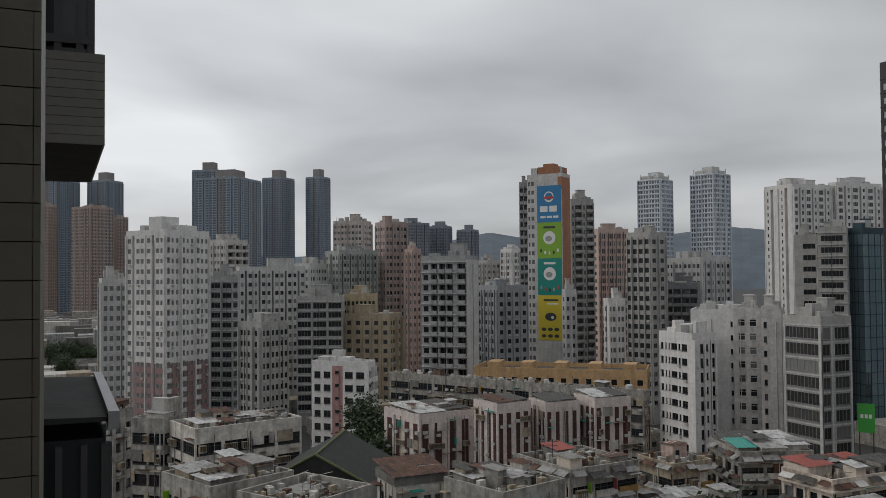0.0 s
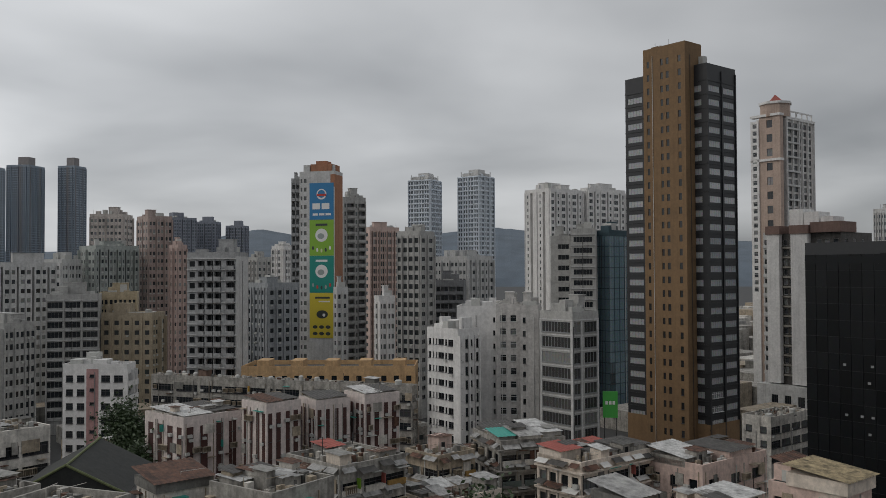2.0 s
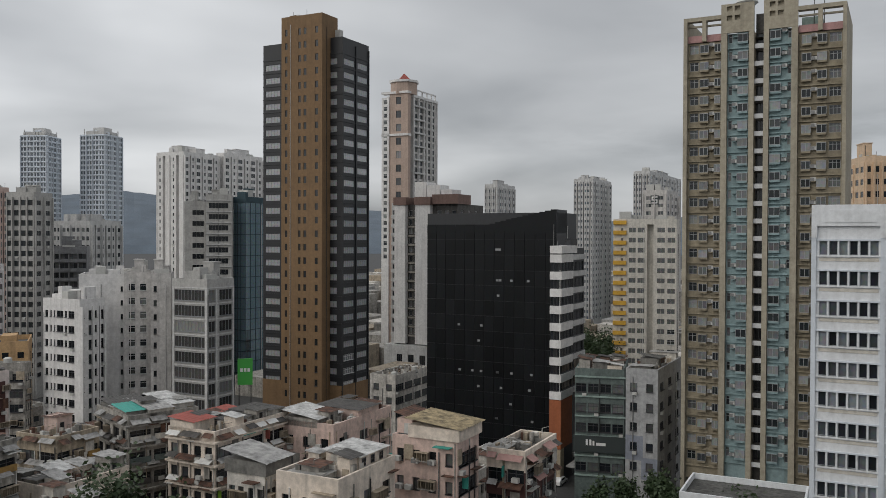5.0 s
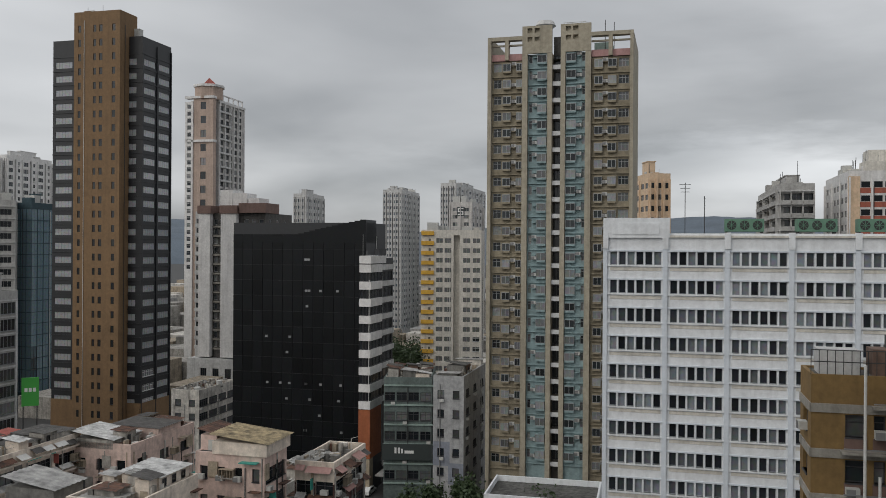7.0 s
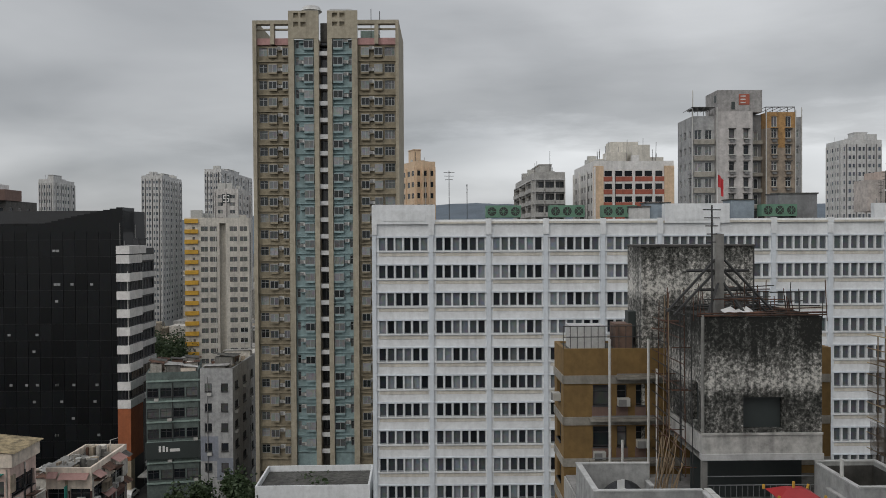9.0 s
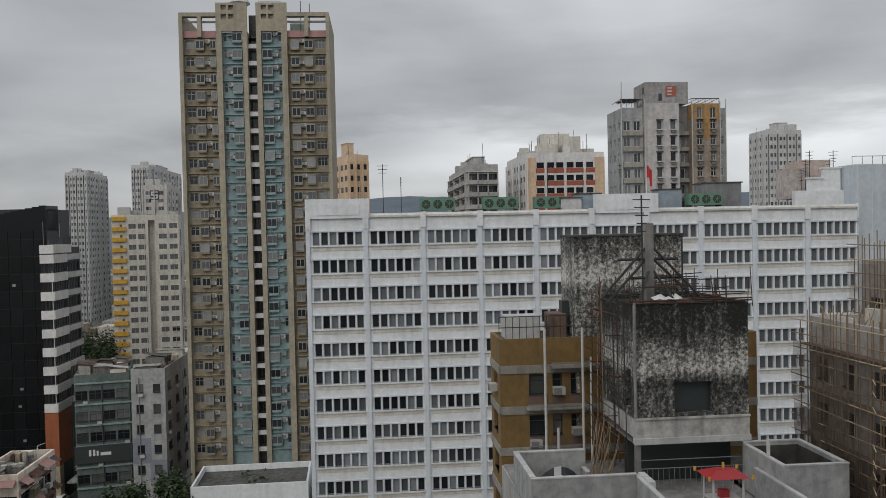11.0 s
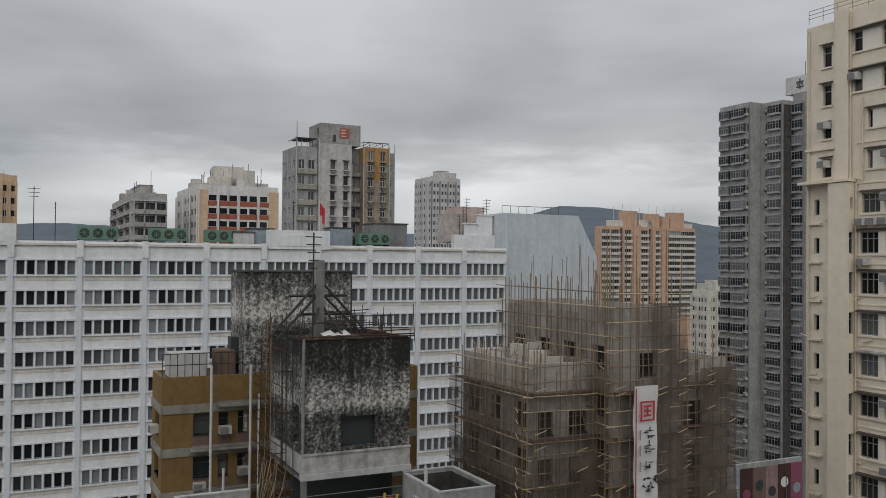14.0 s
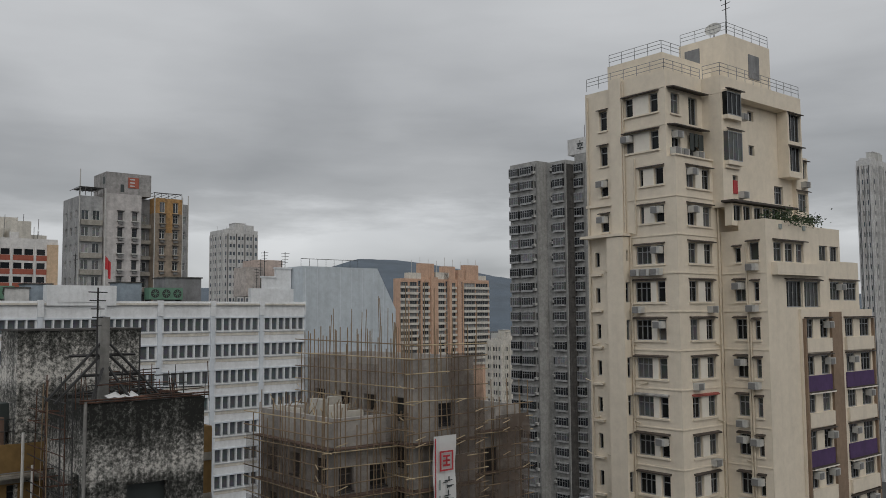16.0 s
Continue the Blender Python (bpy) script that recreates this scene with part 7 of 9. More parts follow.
for k in range(14):
    u, z, a = rn.uniform(0.35, 1.1), rn.uniform(32.3, 33.2), rn.uniform(-1, 1)
    g = Geo(); g.v = [(u, -1.42, z), (u + 0.1 * math.cos(a), -1.42, z + 0.1), (u + 0.3 * math.cos(a), -1.42, z + 0.26 * math.sin(a) - 0.05), (u + 0.1 * math.cos(a), -1.42, z - 0.06)]; g.f, g.m = [(0, 1, 2, 3)], [0]
    g.put("ink_leaf", sign_dark, bn)

# ---- the cream block with set-back top storeys ----
CRX, CRY, CRZ = 54.373, -32.646, -66.0
FOOT.append((CRX, CRY, CRZ, 21.4, 9.0))
cb = thing("apartment_building", "cream apartment block with stepped terraces, hooded windows and pipes", "apartment building", CRX, CRY, 0, CRZ)
STO = 2.77
HEAD = [61.15 - STO * k for k in range(14)]
GLASS_CREAM = glazing("flat_glass", (0.008, 0.009, 0.01), (0.16, 0.165, 0.165), 0.7, 0.15, 0.25)
hoodbrown = wall_paint("dark_brown_hood", (0.075, 0.06, 0.05), 0.4, 0.6)
creamlight = wall_paint("white_window_surround", (0.8, 0.76, 0.68), 0.12)
rnc = random.Random(21)


def cream_wall(u0, d0, u1, d1, z0, z1, wins=(), name="wall", dep=0.22):
    """One upright volume of the block; wins are (face, from, to, low, high)."""
    g, holes = Geo(), {"r": [], "l": []}
    for side, a, b, lo, hi in wins:
        o = u0 if side == "r" else d0
        holes[side].append((round(a - o, 3), round(b - o, 3), round(lo, 3), round(hi, 3), dep))
    wall_face(g, "r", round(u1 - u0, 3), z0, z1, holes["r"])
    wall_face(g, "l", round(d1 - d0, 3), z0, z1, holes["l"])
    W, D = u1 - u0, d1 - d0
    g.quad((W, 0, z0), (W, D, z0), (W, D, z1), (W, 0, z1))
    g.quad((0, D, z0), (0, D, z1), (W, D, z1), (W, D, z0))
    g.quad((0, 0, z1), (W, 0, z1), (W, D, z1), (0, D, z1))
    g.quad((0, 0, z0), (0, D, z0), (W, D, z0), (W, 0, z0))
    g.v = [(p[0] + u0, p[1] + d0, p[2]) for p in g.v]
    ob = g.put(name, cream, cb)
    for side, a, b, lo, hi in wins:
        w = round(b - a, 2)
        pos = (a, d0 + dep, lo) if side == "r" else (u0 + dep, b, lo)
        child("window", window_mesh(w, round(hi - lo, 2), max(1, round(w / 0.55)), FRAME_A, GLASS_CREAM, False), cb, pos, 0.0 if side == "r" else -math.pi / 2)
    return ob


def cream_box(side, plane, a, b, lo, hi, out, mat, name, back=0.0):
    """A piece that stands out of a wall plane."""
    g = Geo()
    if side == "r":
        g.box(a, plane - out, lo, b, plane + back, hi)
    else:
        g.box(plane - out, a, lo, plane + back, b, hi)
    return g.put(name, mat, cb)


def hood_over(side, plane, a, b, z, out=0.3, mat=None):
    """A thin sloping canopy over a window or a pair of windows."""
    g = Geo()
    P = face_map(side)
    a, b, o = a - 0.12, b + 0.12, out + rnc.uniform(-0.1, 0.12)
    top = [P(a, 0, z + 0.12), P(b, 0, z + 0.12), P(b, -o, z + 0.03), P(a, -o, z + 0.03)]
    low_ = [P(a, 0, z + 0.02), P(b, 0, z + 0.02), P(b, -o, z - 0.05), P(a, -o, z - 0.05)]
    sh = (0, plane, 0) if side == "r" else (plane, 0, 0)
    g.v = [tuple(p + q for p, q in zip(v, sh)) for v in top + low_]
    g.f = [(0, 1, 2, 3), (4, 7, 6, 5), (0, 3, 7, 4), (3, 2, 6, 7), (2, 1, 5, 6)]
    g.m = [0] * 5
    g.put("window_hood", mat or hoodbrown, cb)


def cooler(side, plane, a, z):
    child("air_conditioner", ac_mesh(), cb, (a, plane, z) if side == "r" else (plane, a + 0.75, z), 0.0 if side == "r" else -math.pi / 2)


def pair(side, plane, spans, h, tall=1.4, hood=True):
    """Windows that share a hood, a pale surround and a sill; returns the openings."""
    a, b = min(s[0] for s in spans), max(s[1] for s in spans)
    if hood:
        hood_over(side, plane, a, b, h + 0.1, mat=redroof if hood == "red" else SHEET if hood == "pale" else None)
    for p, q in zip(sorted(spans), sorted(spans)[1:]):
        cream_box(side, plane, p[1] + 0.05, q[0] - 0.05, h - tall, h, 0.03, creamlight, "window_surround")
    cream_box(side, plane, a - 0.1, b + 0.1, h - tall - 0.14, h - tall - 0.02, 0.12, cream, "sill")
    if rnc.random() < 0.5:
        s = rnc.choice(spans)
        cooler(side, plane, s[0] + 0.05, h - tall - 0.75 if rnc.random() < 0.4 else h - 0.62)
    return [(side, s[0], s[1], h - tall, h) for s in spans]


# lower storeys beside the corner
wins = []
for k in range(2, 14):
    h = HEAD[k]
    hd = {8: "pale", 12: "pale"}.get(k, True)
    if k < 4:
        wins += pair("l", 0, [(2.87, 3.23), (1.08, 1.87)], h, 1.25)
    elif k == 4:
        wins += pair("l", 0, [(2.3, 3.7), (1.2, 1.9)], h - 0.15, 1.35)
        for a in (3.1, 2.2, 1.3):
            cooler("l", 0, a, h - 2.35)
    else:
        wins += pair("l", 0, [(2.44, 3.86), (1.16, 1.89)], h, 1.5, hd)
    wins += pair("r", 0, [(1.28, 2.32), (3.25, 4.26)], h, 1.5, "red" if k == 8 else True)
    if k == 5:
        cooler("l", 0, 3.0, h - 2.3); cooler("r", 0, 3.4, h - 2.3)
    if k < 4:
        wins += pair("l", 0, [(6.16, 6.9)], h - 0.3, 1.3, k != 2)
    else:
        wins.append(("l", 7.16, 7.6, h - 1.5, h - 0.35))
        cream_box("l", 0, 6.9, 7.9, h - 2.2, h - 2.05, 0.25, cream, "ledge")
    for side, L0, L1, pl in (("l", 0, 4.2, 0), ("r", 0, 5.3, 0)):
        cream_box(side, pl, L0, L1, h - 2.25, h - 2.17, 0.06, cream, "storey_ledge")
cream_wall(0, 0, 12, 8.3, 0, 56.3, wins)
# the two storeys over them, set back
wins = []
for k in (0, 1):
    wins += pair("l", 0, [(3.66, 4.4), (1.4, 2.16)], HEAD[k], 1.4)
    cream_box("l", 0, 0.76, 4.6, HEAD[k] + 0.28, HEAD[k] + 0.36, 0.04, cream, "storey_ledge")
    wins += pair("l", 0, [(6.16, 6.9)], HEAD[k] - 0.5, 1.5)
    wins += pair("r", 0.75, [(0.7, 1.75)], HEAD[k], 1.55, False)
    wins.append(("r", 2.9, 4.0, HEAD[k] - 2.1, HEAD[k]))
    hood_over("r", 0.75, 0.3, 4.4, HEAD[k] + 0.25, 0.6)
cream_wall(0, 0.75, 12, 8.3, 56.3, 62.3, wins)
cream_box("l", 0, 0.75, 4.6, 62.3, 62.75, 0.0, cream, "parapet", 0.25)
cream_box("r", 0.75, 0.25, 4.6, 62.3, 62.75, 0.0, cream, "parapet", 0.25)
# the balcony on the set-back: washing, coolers and a low rail
cream_box("r", 0, -0.1, 4.6, 56.3, 56.42, 0.12, cream, "balcony_edge", 0.3)
for a in (0.4, 1.4, 3.3):
    cooler("r", 0.72, a, 56.5)
for a, w, h in ((2.5, 0.5, 1.3), (3.1, 0.4, 1.0), (3.6, 0.6, 1.2)):
    cream_box("r", 0.45, a, a + w, 58.3 - h, 58.3, 0.04, sign_dark, "washing")
# tall fin, plain service column and its capping ledge
cream_box("l", 0, 4.62, 5.72, 50.9, 62.9, 0.22, cream, "fin")
wins = [("r", -0.62, -0.12, HEAD[k] - 1.5, HEAD[k]) for k in range(5, 14)] + [("r", -0.5, -0.25, HEAD[4] - 1.2, HEAD[4] - 0.4)]
cream_wall(-0.85, 4.21, -0.01, 5.75, 0, 50.7, wins, "service_column")
cream_box("l", 0, 4.1, 8.3, 50.75, 50.95, 0.95, cream, "capping_ledge")
cream_box("l", 0, 5.8, 8.3, 53.2, 53.4, 0.18, cream, "capping_ledge")
# the taller main part, its far half set back between two bays
DM = -0.89
cream_wall(4.63, DM + 1.0, 17.0, 8.2, 0, 61.4, [("r", a, b, HEAD[k] - 0.95, HEAD[k] - 0.15) for k in (0, 1, 2) for a, b in ((9.95, 10.8),)] + [("r", 13.6, 15.0, 53.8, 55.3), ("r", 5.6, 6.5, 54.2, 55.2)])
cream_wall(4.62, DM, 7.3, DM + 0.99, 52.8, 61.4, [("r", 5.9, 6.6, HEAD[2] - 1.3, HEAD[2] - 0.3)])
cream_wall(14.3, DM, 16.5, DM + 0.99, 56.0, 61.4, [("r", 14.5, 16.3, 59.0, 61.3), ("r", 14.5, 16.3, 56.5, 58.6)], "bay_wall")
cream_wall(4.62, DM, 16.5, 8.2, 61.42, 62.75, (), "top_beam")
cream_wall(16.5, DM + 0.6, 18.4, 6.0, 50.0, 58.0, [("r", 16.7, 18.2, 56.2, 57.6), ("r", 16.7, 18.2, 53.4, 54.9)])
hood_over("r", DM, 14.4, 16.4, 61.3); hood_over("r", DM, 14.4, 16.4, 58.55); hood_over("r", DM + 0.6, 16.5, 18.3, 57.7); hood_over("r", DM + 0.6, 16.5, 18.3, 55.1)
cooler("r", DM + 0.6, 17.2, 55.4); cooler("r", DM, 6.9, 59.6); cooler("r", DM, 6.6, 53.6)
for lo, hi in ((59.75, 61.5), (56.3, 58.5)):
    child("bay_window", bay_mesh(1.9, hi - lo, 0.35, FRAME_A, GLASS_CREAM, cream), cb, (4.85, DM, lo))
    hood_over("r", DM - 0.35, 4.85, 6.75, hi + 0.15, 0.3)
cream_box("r", DM, 4.9, 6.7, 55.75, 56.0, 0.2, cream, "bay_corbel")
cream_box("r", DM, 5.9, 6.4, 53.9, 54.9, 0.1, redbright, "washing")
# glazed rooms on the planted terrace
wins = [("r", a, a + 1.15, 51.75, 52.95) for a in (4.9, 6.2, 7.7, 9.0, 10.3, 11.6)]
cream_wall(4.65, -1.5, 13.0, DM - 0.01, 51.4, 53.05, wins, "terrace_room")
cream_box("r", -1.5, 4.2, 13.4, 53.1, 53.25, 0.5, hoodbrown, "terrace_canopy", 0.6)
# middle wing
wins = []
for k in range(4, 14):
    wins += pair("l", 5.36, [(-1.66, -1.15)], HEAD[k] - 0.3, 1.1) if k == 4 else pair("l", 5.36, [(-1.96, -1.09)], HEAD[k], 1.5)
    wins += pair("l", 5.36, [(-3.1, -2.34)], HEAD[k], 1.3) if k == 4 else pair("l", 5.36, [(-3.03, -2.59)], HEAD[k] - 0.1, 1.4)
    cream_box("l", 5.36, -3.66, -0.1, HEAD[k] - 2.25, HEAD[k] - 2.17, 0.06, cream, "storey_ledge")
wins += [("r", 6.4, 7.7, 48.7, 50.1), ("r", 8.0, 9.3, 48.7, 50.1), ("r", 9.6, 10.7, 48.7, 50.1), ("r", 8.0, 10.4, 45.35, 47.3), ("r", 10.6, 13.0, 45.35, 47.3)]
cream_wall(5.36, -3.68, 13.1, -0.05, 0, 51.0, wins)
for a, b in ((5.36, 12.6),):
    cream_box("r", -3.68, a, b, 51.0, 51.75, 0.0, cream, "parapet", 0.2)
cream_box("l", 5.36, -3.48, -1.55, 51.0, 51.75, 0.0, cream, "parapet", 0.2)
cream_box("r", -3.68, 6.0, 12.8, 47.7, 48.6, 0.5, cream, "balcony_front")
hood_over("r", -3.68, 6.4, 10.7, 50.25); hood_over("r", -3.68, 7.9, 13.0, 47.4, 0.3)
for q in ((7.2, 51.3), (10.6, 51.35)):
    cream_box("r", -3.68, q[0], q[0] + 0.35, q[1] - 0.2, q[1] + 0.15, 0.1, sign_grey, "emblem")
cream_wall(13.12, -3.3, 17.3, 2, 0, 51.6, [("r", 13.6, 15.2, 48.9, 50.2), ("r", 15.6, 17.0, 48.9, 50.2)])
cream_wall(13.3, -3.5, 19.9, -3.31, 0, 49.0, [("r", 15.0, 16.6, 45.9, 47.35), ("r", 17.2, 19.4, 45.9, 47.35)], dep=0.12)
hood_over("r", -3.5, 15.0, 19.4, 47.5); cooler("r", -3.5, 16.0, 46.7)
# low wing with purple panels between brown piers
wins = []
for k in range(6, 14):
    for a, b in ((10.2, 11.3), (12.4, 13.6), (16.4, 17.8), (18.9, 20.6)):
        wins.append(("r", a, b, HEAD[k] - 1.5, HEAD[k] - 0.05))
    for a, b in ((10.0, 13.8), (16.2, 20.9)):
        if k % 2:
            cream_box("r", -3.9, a, b, HEAD[k] - 2.75, HEAD[k] - 1.52, 0.1, purple, "purple_panel")
            cream_box("r", -3.9, a, b, HEAD[k] - 2.85, HEAD[k] - 2.76, 0.4, creamlight, "canopy")
        else:
            cream_box("r", -3.9, a, b, HEAD[k] - 2.55, HEAD[k] - 1.52, 0.22, cream, "window_apron")
        cream_box("r", -3.9, a, b, HEAD[k], HEAD[k] + 0.1, 0.35, hoodbrown, "window_hood")
    for a in (10.5, 12.9, 16.8, 19.4):
        if rnc.random() < 0.55:
            cooler("r", -3.9, a, HEAD[k] - 0.75)
cream_wall(9.6, -3.9, 21.2, -3.69, 0, 45.2, wins, dep=0.14)
for a, b in ((13.85, 15.5), (9.75, 9.98), (20.92, 21.15)):
    cream_box("r", -3.9, a, b, 0, 45.0 if b - a > 1 else 44.5, 0.2, tanbrown, "brown_pier")
# roof rooms
cream_wall(1.5, 2.0, 8.0, 7.2, 62.32, 64.6, ())
cream_wall(8.9, 1.1, 15.4, 5.6, 62.77, 67.3, ())
cream_box("l", 8.9, 3.6, 5.0, 65.2, 66.7, 0.06, dgrey, "louvre_window")
cream_box("r", 1.1, 12.0, 13.6, 64.2, 66.2, 0.06, dgrey, "louvre_window")
# down pipes with their branches
for side, plane, a, z1 in (("l", 0, 4.05, 50.6), ("r", 0, 4.95, 56.0), ("l", 5.36, -2.15, 50.0), ("l", 5.36, -2.35, 44.5), ("l", 0, 6.0, 50.7), ("l", 0, 3.55, 56.5), ("l", 0, 8.0, 62.0), ("l", 0, 4.5, 62.6)):
    P = face_map(side)
    sh = Vector((0, plane, 0) if side == "r" else (plane, 0, 0))
    z0_ = 50.8 if a == 3.55 else 2.0
    g = Geo(); g.bar(Vector(P(a, -0.14, z0_)) + sh, Vector(P(a, -0.14, z1)) + sh, 0.065, 0, 7); pp_ = g.put("drainpipe", creampipe, cb)
    for k in range(3, 13):
        if HEAD[k] < z1 and rnc.random() < 0.6:
            g = Geo(); g.bar(Vector(P(a, -0.14, HEAD[k] - 2.0)) + sh, Vector(P(a + rnc.choice((-0.7, 0.7)), -0.1, HEAD[k] - 1.8)) + sh, 0.045, 0, 6); g.put("branch_pipe", creampipe, pp_)


def railing(root, pts, z, h=1.05, mat=None):
    for a, b in zip(pts, pts[1:]):
        L = math.dist(a, b)
        n = max(1, int(L / 1.1))
        for k in range(n + 1):
            x, y = a[0] + (b[0] - a[0]) * k / n, a[1] + (b[1] - a[1]) * k / n
            g = Geo(); g.bar((x, y, z), (x, y, z + h), 0.025, 0, 5); g.put("rail_post", mat or RAILM, root)
        for q in (0.4, 0.7, 1.0):
            g = Geo(); g.bar((*a, z + h * q), (*b, z + h * q), 0.022, 0, 5); g.put("rail", mat or RAILM, root)


railing(cb, [(0.1, 8.2), (0.1, 0.85), (4.6, 0.85)], 62.6, 0.95)
railing(cb, [(4.75, 0.7), (4.75, DM + 0.1), (16.4, DM + 0.1)], 62.75, 1.0)
railing(cb, [(1.6, 7.1), (1.6, 2.1), (4.0, 2.1)], 64.6, 0.95)
railing(cb, [(9.0, 5.5), (9.0, 1.2), (15.3, 1.2)], 67.3, 1.0)
CRM = Matrix.Translation((CRX, CRY, 0)) @ Matrix.Rotation(radians(CRZ), 4, "Z")
dish = thing("satellite_dish", "grey satellite dish on the cream block's roof", "satellite dish", *(CRM @ Vector((9.6, 2.6, 67.3))), -140)
g = Geo()
for k in range(20):
    a, b = 2 * math.pi * k / 20, 2 * math.pi * (k + 1) / 20
    for r0, r1 in ((0.0, 0.3), (0.3, 0.6), (0.6, 0.85)):
        f = lambda r, w: (r * math.cos(w), -0.35 * r * r * 1.2 - 0.2 + 0.5 * r * math.sin(w), 1.0 + r * math.sin(w) * 0.9)
        g.quad(f(r0, a), f(r1, a), f(r1, b), f(r0, b))
g.put("bowl", AC_M, dish)
g = Geo(); g.bar((0, -0.2, 0), (0, -0.2, 1.0), 0.06, 0, 6); g.put("stand", STEEL, dish)
dish.scale = (0.8, 0.8, 0.8)
antenna(*(CRM @ Vector((10.4, 2.0, 67.3))), 4.2, 4)


def shrub(x, y, z, r, seed, tint):
    rn = random.Random(seed)
    s = thing("potted_shrub", "dark green leafy shrub on a roof terrace", "plant", x, y, z, 0, "terrace shrubs")
    g = Geo(); g.cyl(0, 0, 0, 0.3, 0.22, 0, 10, 0.27); g.put("pot", brickred, s)
    g = Geo()
    for k in range(220):
        c = Vector((rn.gauss(0, r * 0.45), rn.gauss(0, r * 0.45), 0.35 + abs(rn.gauss(0.3, 0.28)) * r))
        e = Vector((rn.gauss(0, 1), rn.gauss(0, 1), rn.gauss(0, 0.7))).normalized() * 0.11
        q = e.cross(Vector((rn.gauss(0, 1), rn.gauss(0, 1), rn.gauss(0, 1)))).normalized() * 0.06
        g.quad(tuple(c - e), tuple(c + q), tuple(c + e), tuple(c - q))
    g.put("leaves", leaf, s, kind="stuff")


for k, (u, d) in enumerate(((8.2, -3.0), (9.0, -2.8), (9.8, -3.0), (10.7, -2.9), (11.6, -3.0), (12.3, -2.7), (10.2, -2.3), (14.0, -2.6))):
    p = CRM @ Vector((u, d, 51.02 if u < 13 else 51.62))
    shrub(p.x, p.y, p.z, 1.5 if u < 13 else 0.8, k, 0)

# low painted wall beside the street
mw = (110.4, -41.7, -66.0, 13.8, 0.5, 18.8)
mu = house("street_building", "low building with a blue and pink painted wall", *mw, midgrey, 3.0, None, None, category="building", roof_boxes=0, parapet=0.3)
for k in range(6):
    panel(mu, "r", mw[3] * k / 6 + 0.05, mw[3] * (k + 1) / 6 - 0.05, mw[5] - 6.0, mw[5] - 0.6, 0.08, (bluegrey, maroondark, maroonbrown, maroon, maroondark, mural_pink)[k], "painted_panel")
    disc(mu, mw[3] * (k + 0.5) / 6, mw[5] - 3 - (k % 2), 0.7, (sign_white, mural_pink, sign_dark, sign_dark, sign_white, bluegrey2)[k], "painted_shape", side="r", proud=0.12)

# ---- old low houses in the foreground ----
LOW = []
GRIMY = {"pale_grey_paint": g_grey, "offwhite_paint": g_white, "grey_paint": g_grey, "sand_paint": g_sand, "cream_white_paint": g_cream, "faded_shell_paint": g_pink, "dark_grey_paint": g_dark}


def low(name, label, spec, paint, sh=2.9, right=(3, W1), left=(3, W1), roofs=None, **kw):
    kw.setdefault("roof_boxes", 0)
    kw.setdefault("frame_m", FRAME_D)
    kw.setdefault("ac", 0.25)
    kw.setdefault("category", "old house")
    kw.setdefault("parapet", 0.8)
    paint = GRIMY.get(paint.name, paint)
    r = house(name, label, *spec, paint, sh, right, left, **kw)
    LOW.append((r, (*spec[:5], spec[5] - kw["parapet"]), roofs))
    return r


STRIP = [(0.06, 0.94, 0.7, 2.2, "w")]
low("tenement_house", "weathered grey tenement with open window bands", (-39.3, 121.8, 73.3, 5.5, 5.4, 25.0), palegrey, 2.9, (2, STRIP), (2, STRIP), glass=GLASS_DARK, roofs=[(0.1, 0.1, 0.5, 0.5, 1.8, g_white, SHEET, 0.2)])
low("tenement_house", "grey tenement with a cluttered flat roof", (-22.9, 85.0, 45.5, 9.9, 9.9, 24.4), grey, 2.9, (4, W2), (4, W2), roofs=[(0.05, 0.1, 0.4, 0.3, 1.5, g_grey, SHEETW, 0.1), (0.55, 0.3, 0.4, 0.45, 2.0, g_white, CONC, 0.0), (0.1, 0.6, 0.35, 0.3, 1.4, g_sand, SHEET, 0.2)])
low("tenement_house", "white terrace with long dark window bands", (-33.1, 115.3, 38.0, 15.9, 9.2, 24.7), offwhite, 2.9, (4, STRIP), (2, STRIP), glass=GLASS_DARK, roofs=[(0.08, 0.2, 0.2, 0.5, 1.4, g_white, SHEETW, 0.1), (0.45, 0.3, 0.3, 0.5, 1.3, g_grey, SHEET, 0.1)])
low("tenement_house", "pale house under a rusty sheet roof", (-5.2, 91.9, 25.2, 5.8, 5.4, 23.4), offwhite, 2.9, (2, W2), (2, W1), roofs=[(-0.03, -0.03, 1.06, 1.06, 1.3, g_dark, RUST, 0.8)])
low("tenement_house", "flat-roofed tenement with a white parapet", (-12.4, 77.0, 54.1, 9.2, 9.0, 24.7), palegrey, 2.9, (3, W1), (3, W1), parapet=1.1, roofs=[(0.4, 0.45, 0.3, 0.3, 0.9, g_white, CONC, 0.0)])
low("tenement_house", "grey flat-roofed tenement with pipes", (5.6, 83.8, 39.9, 8.8, 8.9, 23.9), grey, 2.9, (3, W1), (3, W1), roofs=[(0.1, 0.6, 0.45, 0.35, 1.4, g_grey, SHEETW, 0.2), (0.62, 0.3, 0.3, 0.4, 1.2, g_white, SHEET, 0.1)])
low("tenement_house", "shabby tenement with sheet-metal roof sheds", (14.3, 99.0, 30.1, 10.2, 10.6, 22.6), grey, 2.9, (3, STRIP), (3, W2))
low("tenement_house", "shabby tenement with awnings over shopfronts", (29.9, 114.1, 26.8, 6.9, 7.1, 19.8), sand, 2.9, (3, STRIP), (2, STRIP))
